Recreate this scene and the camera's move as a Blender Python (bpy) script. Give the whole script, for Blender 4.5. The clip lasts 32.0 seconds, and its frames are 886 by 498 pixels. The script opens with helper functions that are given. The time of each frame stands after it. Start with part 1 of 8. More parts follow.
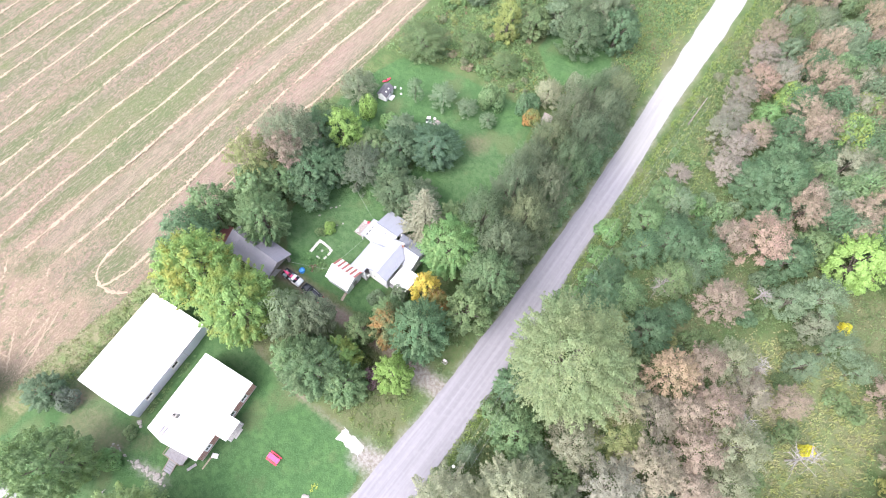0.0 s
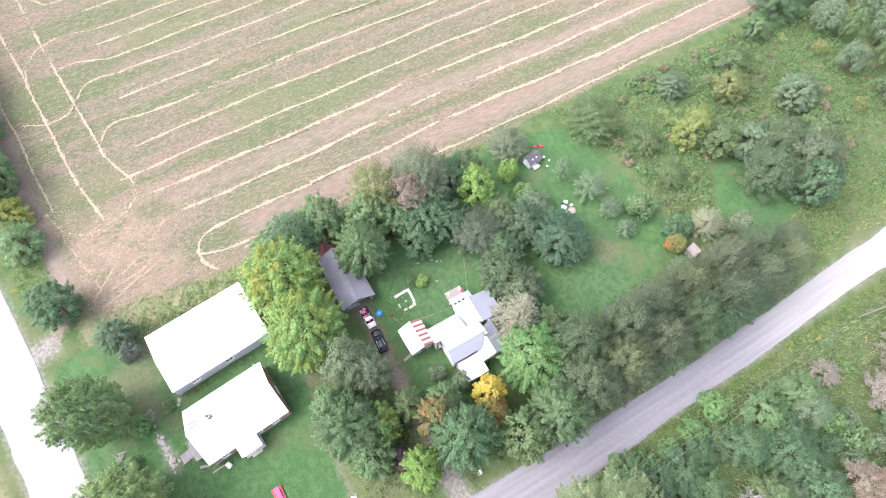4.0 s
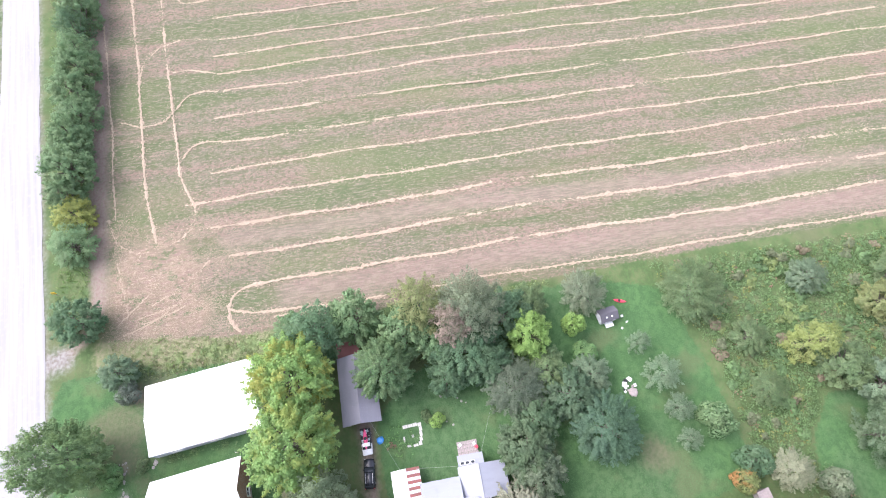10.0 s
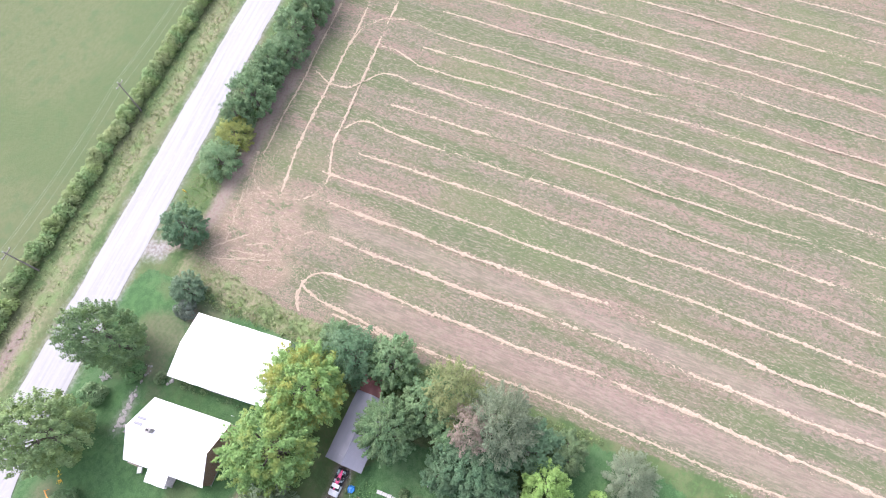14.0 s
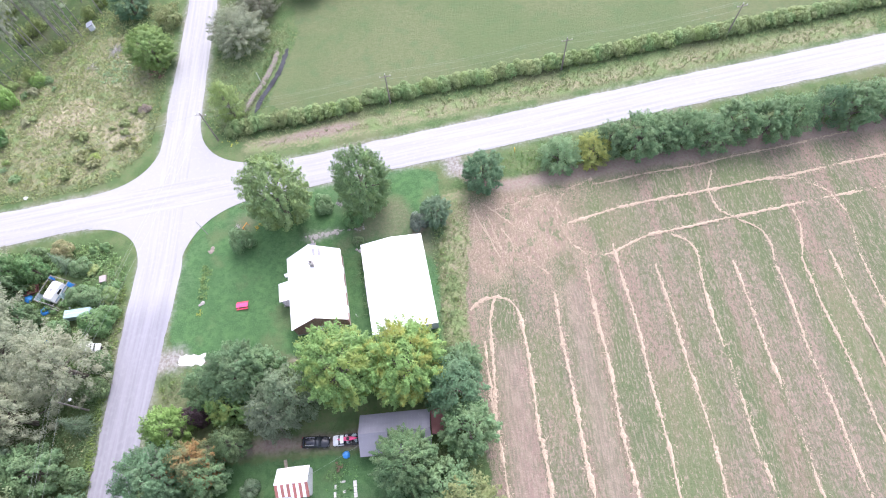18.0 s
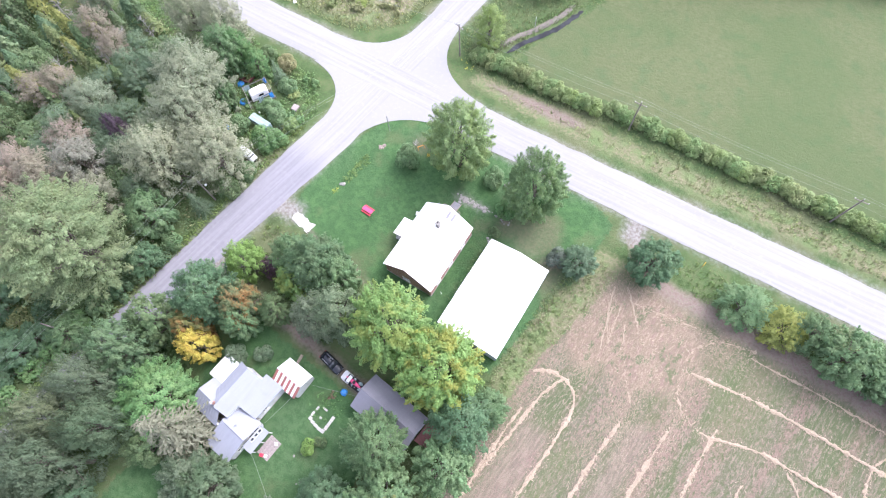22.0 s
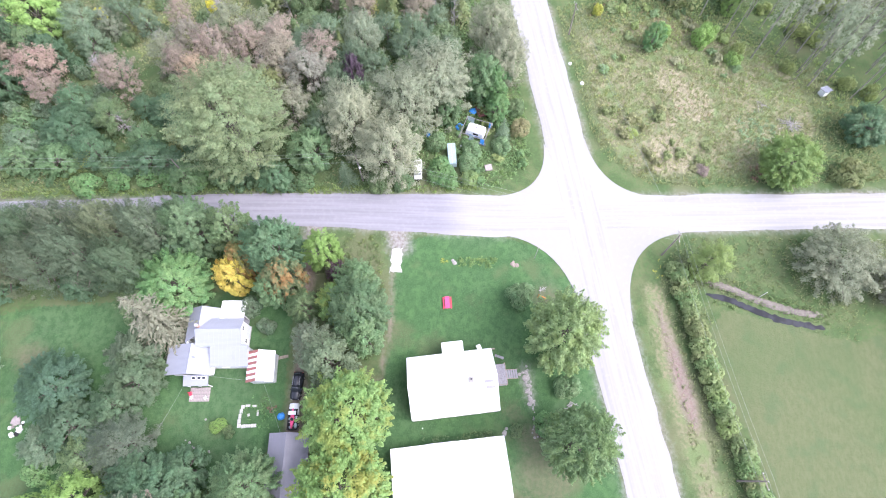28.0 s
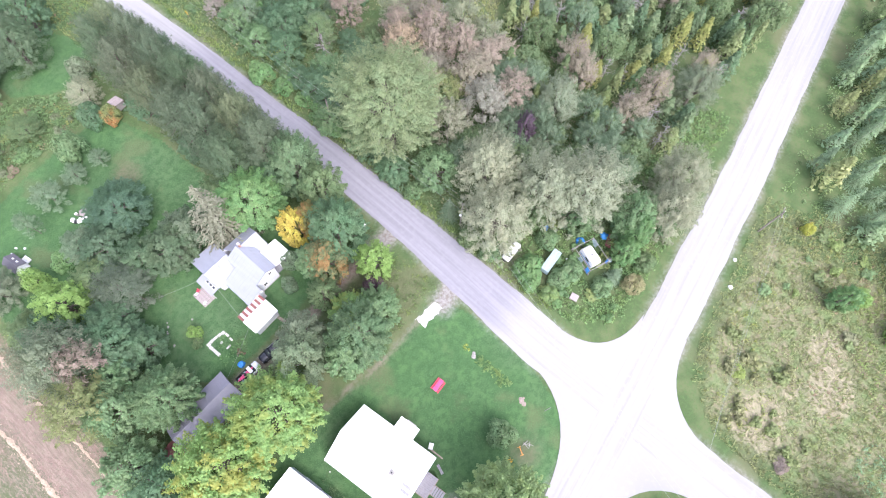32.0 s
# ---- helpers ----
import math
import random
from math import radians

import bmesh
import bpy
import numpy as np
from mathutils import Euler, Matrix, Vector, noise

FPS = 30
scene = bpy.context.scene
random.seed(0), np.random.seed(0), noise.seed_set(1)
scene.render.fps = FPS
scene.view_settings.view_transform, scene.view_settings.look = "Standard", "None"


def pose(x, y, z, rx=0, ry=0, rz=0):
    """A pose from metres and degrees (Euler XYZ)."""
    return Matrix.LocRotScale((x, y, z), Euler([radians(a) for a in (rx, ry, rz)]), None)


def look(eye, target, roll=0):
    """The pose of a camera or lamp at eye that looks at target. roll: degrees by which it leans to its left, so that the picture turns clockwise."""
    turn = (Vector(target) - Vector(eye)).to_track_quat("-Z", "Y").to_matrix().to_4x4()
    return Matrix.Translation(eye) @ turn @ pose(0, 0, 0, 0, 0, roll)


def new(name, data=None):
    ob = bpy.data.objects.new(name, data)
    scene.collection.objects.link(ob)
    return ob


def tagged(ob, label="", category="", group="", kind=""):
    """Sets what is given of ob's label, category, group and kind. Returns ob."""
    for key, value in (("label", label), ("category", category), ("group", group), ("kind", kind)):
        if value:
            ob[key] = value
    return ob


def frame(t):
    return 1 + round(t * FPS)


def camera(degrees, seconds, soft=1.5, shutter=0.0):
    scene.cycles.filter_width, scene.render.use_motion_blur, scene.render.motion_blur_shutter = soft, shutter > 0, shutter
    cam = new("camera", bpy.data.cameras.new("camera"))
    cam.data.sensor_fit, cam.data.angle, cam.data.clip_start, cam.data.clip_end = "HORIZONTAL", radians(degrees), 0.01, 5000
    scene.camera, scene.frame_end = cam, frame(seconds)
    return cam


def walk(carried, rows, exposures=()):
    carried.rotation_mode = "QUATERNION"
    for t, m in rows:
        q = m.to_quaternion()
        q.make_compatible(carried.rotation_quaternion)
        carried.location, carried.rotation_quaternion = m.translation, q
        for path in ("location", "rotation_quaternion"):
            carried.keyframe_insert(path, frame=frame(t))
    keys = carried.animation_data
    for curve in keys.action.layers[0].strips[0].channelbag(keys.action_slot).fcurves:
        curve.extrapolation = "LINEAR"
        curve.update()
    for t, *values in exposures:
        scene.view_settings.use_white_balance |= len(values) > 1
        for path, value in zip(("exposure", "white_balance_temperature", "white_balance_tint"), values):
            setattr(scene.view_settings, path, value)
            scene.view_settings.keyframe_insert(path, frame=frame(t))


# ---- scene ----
cam = camera(79.6, 32.0, 1.05)
METRES, EYE, TILT, LEAN, TURN = 137.59, 95.91, -1.950, -2.642, 36.445
ROWS = [
    (0.0, 0.0, 0.0, 0.0, -0.59, -63.0, 0.3),
    (0.5, 0.0013, 0.0149, 0.0003, 4.89, -63.03, 0.2),
    (1.0, 0.0008, 0.0294, 0.0005, 7.99, -63.0, 0.14),
    (1.5, -0.0012, 0.0436, 0.0004, 11.06, -62.96, 0.08),
    (2.0, -0.0039, 0.0582, 0.0006, 14.13, -62.94, 0.04),
    (2.5, -0.0072, 0.0729, 0.001, 16.85, -62.92, 0.01),
    (3.0, -0.0112, 0.0875, 0.0014, 19.36, -62.89, -0.06),
    (3.5, -0.0156, 0.1022, 0.0018, 21.61, -62.82, -0.13),
    (5.5, -0.0342, 0.1638, 0.0048, 29.4, -62.84, -0.13),
    (6.0, -0.0395, 0.1791, 0.0054, 31.82, -62.84, -0.16),
    (6.5, -0.0441, 0.1945, 0.0058, 34.24, -62.85, -0.16),
    (7.0, -0.0495, 0.2103, 0.0067, 36.63, -62.9, -0.18),
    (7.5, -0.0535, 0.2257, 0.0068, 38.65, -62.88, -0.14),
    (8.0, -0.0579, 0.242, 0.0076, 40.22, -62.92, -0.07),
    (8.5, -0.0627, 0.2575, 0.0075, 41.54, -62.91, -0.01),
    (9.0, -0.0679, 0.2732, 0.0079, 42.33, -62.88, 0.06),
    (9.5, -0.0737, 0.2887, 0.0074, 42.92, -62.84, 0.11),
    (10.0, -0.0805, 0.304, 0.0076, 43.53, -62.85, 0.15),
    (10.5, -0.0871, 0.3192, 0.0074, 44.51, -62.84, 0.16),
    (11.0, -0.0938, 0.3336, 0.0066, 46.0, -62.84, 0.19),
    (11.5, -0.1009, 0.3482, 0.0059, 47.17, -62.84, 0.24),
    (12.0, -0.1089, 0.3619, 0.0059, 48.29, -62.82, 0.27),
    (12.5, -0.1165, 0.3753, 0.0056, 51.13, -62.76, 0.27),
    (13.0, -0.1219, 0.3891, 0.0045, 60.88, -62.68, 0.24),
    (13.5, -0.1312, 0.4, 0.0039, 70.08, -62.77, 0.02),
    (14.0, -0.1421, 0.4108, 0.004, 76.78, -62.94, -0.06),
    (14.5, -0.1522, 0.4202, 0.0034, 81.8, -62.97, -0.09),
    (15.0, -0.1633, 0.4269, 0.0031, 97.31, -63.24, -0.33),
    (15.5, -0.1759, 0.433, 0.0037, 110.93, -63.53, -0.43),
    (17.5, -0.2277, 0.4377, -0.002, 130.52, -63.49, -0.31),
    (18.0, -0.2416, 0.4347, -0.0025, 138.61, -63.61, -0.25),
    (18.5, -0.2538, 0.4294, -0.0033, 146.4, -63.69, -0.26),
    (19.0, -0.2651, 0.422, -0.004, 151.97, -63.73, -0.27),
    (19.5, -0.2762, 0.4148, -0.0051, 158.66, -63.68, -0.26),
    (20.0, -0.2872, 0.4039, -0.0045, 165.15, -63.9, -0.25),
    (20.5, -0.2979, 0.3938, -0.0049, 171.35, -63.91, -0.14),
    (21.0, -0.3068, 0.3835, -0.0048, 176.42, -64.14, -0.08),
    (21.5, -0.315, 0.3751, -0.004, 179.64, -69.83, -0.0),
    (22.0, -0.3227, 0.3591, -0.0029, 182.14, -70.72, 0.08),
    (22.5, -0.3297, 0.346, -0.0019, 187.39, -70.69, 0.15),
    (23.0, -0.336, 0.3313, -0.0011, 193.93, -70.72, 0.25),
    (23.5, -0.3417, 0.3161, -0.0014, 199.38, -70.69, 0.39),
    (24.0, -0.3442, 0.3008, -0.0022, 202.01, -70.68, 0.41),
    (24.5, -0.3458, 0.2846, -0.0032, 203.19, -70.61, 0.47),
    (26.5, -0.3537, 0.2169, -0.0064, 215.37, -70.27, 0.97),
    (27.0, -0.3531, 0.1994, -0.0064, 225.87, -70.17, 0.96),
    (27.5, -0.3498, 0.1821, -0.0069, 230.26, -70.15, 0.95),
    (28.0, -0.346, 0.1656, -0.0079, 233.02, -70.09, 1.0),
    (28.5, -0.3409, 0.1494, -0.0091, 235.43, -70.07, 1.04),
    (29.0, -0.3353, 0.1339, -0.0101, 238.03, -69.94, 1.08),
    (29.5, -0.3275, 0.1186, -0.0109, 241.81, -69.92, 1.04),
    (30.0, -0.319, 0.1039, -0.0113, 246.58, -69.88, 1.0),
    (30.5, -0.3098, 0.0894, -0.012, 251.92, -69.82, 0.95),
    (31.0, -0.2994, 0.0756, -0.0119, 257.41, -69.78, 0.88),
    (31.5, -0.2875, 0.0624, -0.0108, 265.27, -69.78, 0.78),
    (32.0, -0.2742, 0.0501, -0.0098, 273.98, -69.77, 0.63),
]
walk(cam, [(t, pose(0, 0, EYE, TILT, LEAN, TURN) @ pose(METRES * x, METRES * y, METRES * z, 90 + pitch, roll, yaw)) for t, x, y, z, yaw, pitch, roll in ROWS], [(0.0, 1.44, 6320, 17), (5.0, 1.33, 6250, 17), (9.0, 1.2, 6150, 19), (12.0, 1.2, 6050, 21), (15.0, 1.16, 6050, 21), (20.0, 1.17, 5900, 21), (24.0, 1.21, 5960, 19), (28.0, 1.26, 5930, 22), (32.0, 1.28, 5980, 21)])

# ---- world, sun, exposure ----
world = bpy.data.worlds.new("overcast_sky")
scene.world = world
world.use_nodes = True
wn = world.node_tree
sky = wn.nodes.new("ShaderNodeTexSky")
sky.sky_type, sky.sun_disc = "NISHITA", False
sky.sun_elevation, sky.sun_rotation = radians(52), radians(200)
sky.air_density, sky.dust_density = 1.0, 4.0
grey = wn.nodes.new("ShaderNodeHueSaturation")
grey.inputs["Saturation"].default_value = 0.45
wn.links.new(sky.outputs[0], grey.inputs["Color"])
wn.links.new(grey.outputs[0], wn.nodes["Background"].inputs["Color"])
wn.nodes["Background"].inputs["Strength"].default_value = 0.26
sun = new("sun", bpy.data.lights.new("sun", "SUN"))
sun.data.energy, sun.data.angle, sun.data.color = 0.8, radians(40), (1.0, 0.98, 0.96)
sun.matrix_world = look((-20, -55, 74), (0, 0, 0))




# ---- node and mesh helpers ----
class Nodes:
    """A short hand for one node material."""

    def __init__(self, name, rough=0.8, spec=0.3, metal=0.0):
        self.m = bpy.data.materials.new(name)
        self.m.use_nodes = True
        self.t = self.m.node_tree
        self.b = self.t.nodes["Principled BSDF"]
        self.b.inputs["Roughness"].default_value = rough
        self.b.inputs["Specular IOR Level"].default_value = spec
        self.b.inputs["Metallic"].default_value = metal

    def n(self, kind, **ins):
        node = self.t.nodes.new("ShaderNode" + kind)
        for key, v in ins.items():
            self.put(node.inputs[key.replace("_", " ")], v)
        return node

    def put(self, socket, v):
        if isinstance(v, bpy.types.NodeSocket):
            self.t.links.new(v, socket)
        elif isinstance(v, tuple) and len(v) == 3 and socket.type == "RGBA":
            socket.default_value = (*v, 1)
        else:
            socket.default_value = v

    def coords(self, stretch=(1, 1, 1), turn=0.0, which="Object"):
        tc = self.n("TexCoord")
        mp = self.n("Mapping", Vector=tc.outputs[which], Scale=stretch, Rotation=(0, 0, turn))
        return mp.outputs[0]

    def noise(self, scale, detail=3.0, vec=None, rough=0.55):
        node = self.n("TexNoise", Scale=scale, Detail=detail, Roughness=rough)
        self.put(node.inputs["Vector"], vec if vec is not None else self.coords())
        return node.outputs["Fac"]

    def ramp(self, v, lo, hi, a=0.0, b=1.0):
        node = self.n("MapRange")
        node.interpolation_type = "SMOOTHSTEP"
        for i, x in enumerate((v, lo, hi, a, b)):
            self.put(node.inputs[i], x)
        return node.outputs[0]

    def mix(self, f, a, b, how="MIX"):
        node = self.n("MixRGB")
        node.blend_type = how
        for i, x in enumerate((f, a, b)):
            self.put(node.inputs[i], x)
        return node.outputs[0]

    def math(self, op, a, b=0.0, c=0.0):
        node = self.n("Math")
        node.operation = op
        for i, x in enumerate((a, b, c)):
            self.put(node.inputs[i], x)
        return node.outputs[0]

    def attr(self, name):
        node = self.n("Attribute")
        node.attribute_name = name
        return node.outputs["Fac"]

    def bump(self, v, strength=0.4, dist=0.05):
        node = self.n("Bump", Strength=strength, Distance=dist, Height=v)
        self.t.links.new(node.outputs[0], self.b.inputs["Normal"])

    def colour(self, v):
        self.put(self.b.inputs["Base Color"], v)
        return self.m


def plain(name, col, rough=0.7, metal=0.0, spec=0.3, vary=0.25, scale=3.0):
    """A painted or raw surface with blotches, fine grain and light relief."""
    k = Nodes(name, rough, spec, metal)
    big, fine = k.noise(scale, 4), k.noise(scale * 14, 2)
    dark = tuple(c * (1 - vary) for c in col)
    c = k.mix(k.ramp(big, 0.3, 0.7), dark, col)
    c = k.mix(k.math("MULTIPLY", fine, vary), c, tuple(min(1, c * 1.15) for c in col))
    k.bump(fine, 0.2, 0.01)
    return k.colour(c)


def part(name, bm, material, parent=None, label="", smooth=False):
    me = bpy.data.meshes.new(name)
    bm.normal_update()
    bm.to_mesh(me)
    bm.free()
    if smooth:
        me.polygons.foreach_set("use_smooth", [True] * len(me.polygons))
    me.materials.append(material)
    ob = new(name, me)
    ob.parent = parent
    if label:
        tagged(ob, label)
    return ob


def root(name, m, label, category, group="", kind=""):
    ob = new(name)
    ob.empty_display_size = 0.5
    ob.matrix_world = m
    return tagged(ob, label, category, group, kind)


def box(bm, x0, x1, y0, y1, z0, z1, m=None):
    ret = bmesh.ops.create_cube(bm, size=1)["verts"]
    t = Matrix.Translation(((x0 + x1) / 2, (y0 + y1) / 2, (z0 + z1) / 2)) @ Matrix.Diagonal((x1 - x0, y1 - y0, z1 - z0, 1))
    bmesh.ops.transform(bm, matrix=(m @ t) if m else t, verts=ret)
    return ret


def boxes(*some):
    bm = bmesh.new()
    for b in some:
        box(bm, *b)
    return bm


def bevelled(bm, w=0.02, seg=2):
    bmesh.ops.bevel(bm, geom=list(bm.edges), offset=w, segments=seg, affect="EDGES", profile=0.7)
    return bm


def tube(bm, a, b, r0, r1, n=8):
    """A tapered round bar from a to b."""
    a, b = Vector(a), Vector(b)
    q = (b - a).to_track_quat("Z", "Y").to_matrix()
    rings = []
    for p, r in ((a, r0), (b, r1)):
        rings.append([bm.verts.new(p + q @ Vector((r * math.cos(i * math.tau / n), r * math.sin(i * math.tau / n), 0))) for i in range(n)])
    for i in range(n):
        bm.faces.new((rings[0][i], rings[0][(i + 1) % n], rings[1][(i + 1) % n], rings[1][i]))
    bm.faces.new(rings[1])
    bm.faces.new(rings[0][::-1])
    return bm


def slab(bm, pts, down):
    """A sheet through pts, given its thickness downwards."""
    top = [bm.verts.new(p) for p in pts]
    low = [bm.verts.new((p[0], p[1], p[2] - down)) for p in pts]
    bm.faces.new(top)
    bm.faces.new(low[::-1])
    for i in range(len(pts)):
        j = (i + 1) % len(pts)
        bm.faces.new((top[j], top[i], low[i], low[j]))
    return bm


def quads(name, v, material):
    """One mesh of loose four-cornered leaves or stalks: v is n x 4 x 3."""
    me = bpy.data.meshes.new(name)
    me.from_pydata(v.reshape(-1, 3), [], np.arange(len(v) * 4).reshape(-1, 4))
    me.materials.append(material)
    return me


def loft(bm, rows):
    """Skin a run of rings of points."""
    rings = [[bm.verts.new(p) for p in r] for r in rows]
    n = len(rings[0])
    for a, b in zip(rings, rings[1:]):
        for i in range(n):
            bm.faces.new((a[i], a[(i + 1) % n], b[(i + 1) % n], b[i]))
    bm.faces.new(rings[0][::-1])
    bm.faces.new(rings[-1])
    bmesh.ops.recalc_face_normals(bm, faces=bm.faces)
    return bm

# ---- materials ----
def leaf_material():
    """Leaves: the tree's own colour, varied leaf by leaf and bough by bough; the colour's fourth value is its share of autumn yellow, or of orange above one."""
    k = Nodes("leaves", 0.55, 0.25)
    info, isl = k.n("ObjectInfo"), k.n("NewGeometry").outputs["Random Per Island"]
    bough = k.noise(0.42, 2)
    fine = k.noise(2.6, 2)
    clump = k.noise(0.95, 2)
    c = info.outputs["Color"]
    hsv = k.n("HueSaturation", Color=c, Hue=k.ramp(bough, 0.3, 0.7, 0.485, 0.515), Value=k.math("ADD", k.ramp(isl, 0, 1, 1.42, 1.82), k.math("ADD", k.ramp(fine, 0.3, 0.7, -0.12, 0.2), k.ramp(clump, 0.35, 0.65, -0.2, 0.22))))
    hsv.inputs["Saturation"].default_value = 1.0
    fire = k.math("GREATER_THAN", info.outputs["Alpha"], 1.05)
    turn = k.math("MULTIPLY", k.ramp(bough, 0.42, 0.62), k.math("SUBTRACT", info.outputs["Alpha"], fire))
    c = k.mix(turn, hsv.outputs[0], k.mix(fire, k.mix(isl, (0.27, 0.30, 0.07), (0.36, 0.35, 0.085)), k.mix(isl, (0.36, 0.17, 0.07), (0.42, 0.26, 0.10))))
    k.colour(c)
    tr = k.n("BsdfTranslucent", Color=c)
    mx = k.n("MixShader", Fac=0.4)
    k.t.links.new(k.b.outputs[0], mx.inputs[1])
    k.t.links.new(tr.outputs[0], mx.inputs[2])
    k.t.links.new(mx.outputs[0], k.t.nodes["Material Output"].inputs["Surface"])
    return k.m


def ground_material():
    k = Nodes("ground", 0.95, 0.1)
    fine, mid, big, huge = k.noise(9, 3), k.noise(1.6, 4), k.noise(0.28, 4), k.noise(0.06, 3)
    edge = k.math("ADD", k.math("MULTIPLY", k.math("SUBTRACT", mid, 0.5), 0.45), k.math("MULTIPLY", k.math("SUBTRACT", big, 0.5), 0.5))

    def zone(name, soft=0.08):
        return k.ramp(k.math("ADD", k.attr(name), edge), -soft, soft)

    # rough grass and weeds
    c = k.mix(k.ramp(big, 0.38, 0.62), (0.075, 0.118, 0.046), (0.12, 0.152, 0.068))
    c = k.mix(k.ramp(mid, 0.45, 0.7), c, (0.09, 0.15, 0.055))
    c = k.mix(k.math("MULTIPLY", k.ramp(huge, 0.5, 0.65), 0.6), c, (0.155, 0.155, 0.088))
    # dry meadow
    dry = k.mix(k.ramp(mid, 0.35, 0.65), (0.165, 0.192, 0.092), (0.248, 0.222, 0.142))
    dry = k.mix(k.ramp(big, 0.45, 0.65), dry, (0.158, 0.21, 0.09))
    dry = k.mix(k.ramp(k.math("ADD", k.attr("straw"), edge), -0.2, 0.2, 0, 0.85), dry, k.mix(k.ramp(mid, 0.35, 0.65), (0.27, 0.24, 0.155), (0.36, 0.32, 0.225)))
    c = k.mix(zone("dry", 0.3), c, dry)
    # mown lawn
    lawn = k.mix(k.ramp(big, 0.35, 0.65), (0.053, 0.116, 0.042), (0.075, 0.152, 0.054))
    lawn = k.mix(k.math("MULTIPLY", k.ramp(huge, 0.45, 0.62), 0.55), lawn, (0.09, 0.138, 0.07))
    lawn = k.mix(k.ramp(k.noise(0.9, 5), 0.4, 0.62, 0, 0.8), lawn, (0.043, 0.1, 0.036))
    lawn = k.mix(k.ramp(k.noise(0.13, 3, k.coords((1, 1, 1), 0.7)), 0.53, 0.68, 0, 0.6), lawn, (0.11, 0.13, 0.062))
    lawn = k.mix(k.ramp(k.noise(5, 4, None, 0.75), 0.48, 0.66, 0, 0.75), lawn, (0.092, 0.175, 0.072))
    lawn = k.mix(k.ramp(k.math("ADD", k.attr("thin"), edge), -0.35, 0.5, 0, 0.7), lawn, k.mix(k.ramp(mid, 0.35, 0.65), (0.115, 0.125, 0.07), (0.155, 0.145, 0.09)))
    lawn = k.mix(1.0, lawn, (1.1, 1.08, 1.12), "MULTIPLY")
    c = k.mix(zone("lawn"), c, lawn)
    # grazed pasture
    streak = k.noise(0.9, 6, k.coords((0.8, 1.5, 1), 0.12), 0.7)
    past = k.mix(k.ramp(streak, 0.35, 0.65), (0.125, 0.152, 0.072), (0.152, 0.172, 0.09))
    past = k.mix(k.ramp(mid, 0.5, 0.7, 0, 0.6), past, (0.158, 0.172, 0.092))
    past = k.mix(k.ramp(big, 0.5, 0.7, 0, 0.7), past, (0.105, 0.152, 0.072))
    past = k.mix(k.ramp(k.noise(4.0, 3), 0.62, 0.7, 0, 0.6), past, (0.085, 0.115, 0.055))
    past = k.mix(k.ramp(k.noise(0.035, 4), 0.45, 0.62, 0, 0.5), past, (0.098, 0.145, 0.062))
    past = k.mix(1.0, past, (0.9, 0.9, 0.88), "MULTIPLY")
    c = k.mix(zone("pasture"), c, past)
    # cut hay field: bands of stubble, regrowth and bleached straw along the mowing
    long = k.noise(0.5, 5, k.coords((1.0, 0.085, 1)))
    band = k.noise(0.16, 2, k.coords((1.0, 0.1, 1)))
    combed = k.noise(3.0, 3, k.coords((1.0, 0.12, 1)))
    f = k.mix(k.ramp(k.math("ADD", k.math("MULTIPLY", long, 0.55), k.math("MULTIPLY", mid, 0.45)), 0.42, 0.60), (0.145, 0.155, 0.10), (0.24, 0.185, 0.15))
    f = k.mix(k.ramp(k.math("ADD", band, k.math("MULTIPLY", big, 0.35)), 0.62, 0.76, 0, 0.85), f, (0.108, 0.145, 0.07))
    f = k.mix(k.ramp(k.noise(0.2, 3, k.coords((1.0, 0.07, 1), 0.02)), 0.5, 0.62, 0, 0.65), f, (0.255, 0.18, 0.15))
    f = k.mix(k.ramp(k.noise(0.7, 6, k.coords((1.0, 0.45, 1)), 0.72), 0.52, 0.66, 0, 0.75), f, (0.105, 0.145, 0.07))
    f = k.mix(k.ramp(combed, 0.48, 0.68, 0, 0.6), f, (0.29, 0.235, 0.19))
    f = k.mix(k.ramp(k.noise(2.4, 7, k.coords((1.0, 0.5, 1)), 0.82), 0.5, 0.57, 0, 0.78), f, (0.1, 0.135, 0.068))
    f = k.mix(k.ramp(k.noise(0.05, 3, k.coords((1.0, 0.6, 1), 0.4)), 0.5, 0.62, 0, 0.45), f, (0.125, 0.17, 0.075))
    f = k.mix(k.ramp(k.noise(3.1, 7, k.coords((1.0, 0.35, 1), 0.1), 0.82), 0.53, 0.6, 0, 0.7), f, (0.34, 0.26, 0.212))
    swirl = k.noise(1.3, 7, k.coords((1.0, 0.35, 1), -0.55), 0.78)
    trod = k.mix(k.ramp(swirl, 0.40, 0.52), (0.26, 0.19, 0.16), (0.235, 0.195, 0.14))
    trod = k.mix(k.ramp(k.noise(2.2, 7, k.coords((1.0, 0.25, 1), -0.5), 0.8), 0.52, 0.6, 0, 0.85), trod, (0.4, 0.32, 0.24))
    trod = k.mix(k.ramp(k.noise(0.5, 7, k.coords((1.0, 0.6, 1), 0.3), 0.75), 0.52, 0.6, 0, 0.8), trod, (0.12, 0.16, 0.08))
    f = k.mix(k.ramp(k.math("ADD", k.attr("pale"), edge), -0.3, 0.5, 0, 0.6), f, k.mix(k.ramp(combed, 0.4, 0.6), (0.245, 0.19, 0.16), (0.31, 0.25, 0.205)))
    f = k.mix(k.ramp(k.attr("worn"), -0.5, 0.5, 0, 0.95), f, trod)
    f = k.mix(1.0, f, (0.935, 0.89, 0.9), "MULTIPLY")
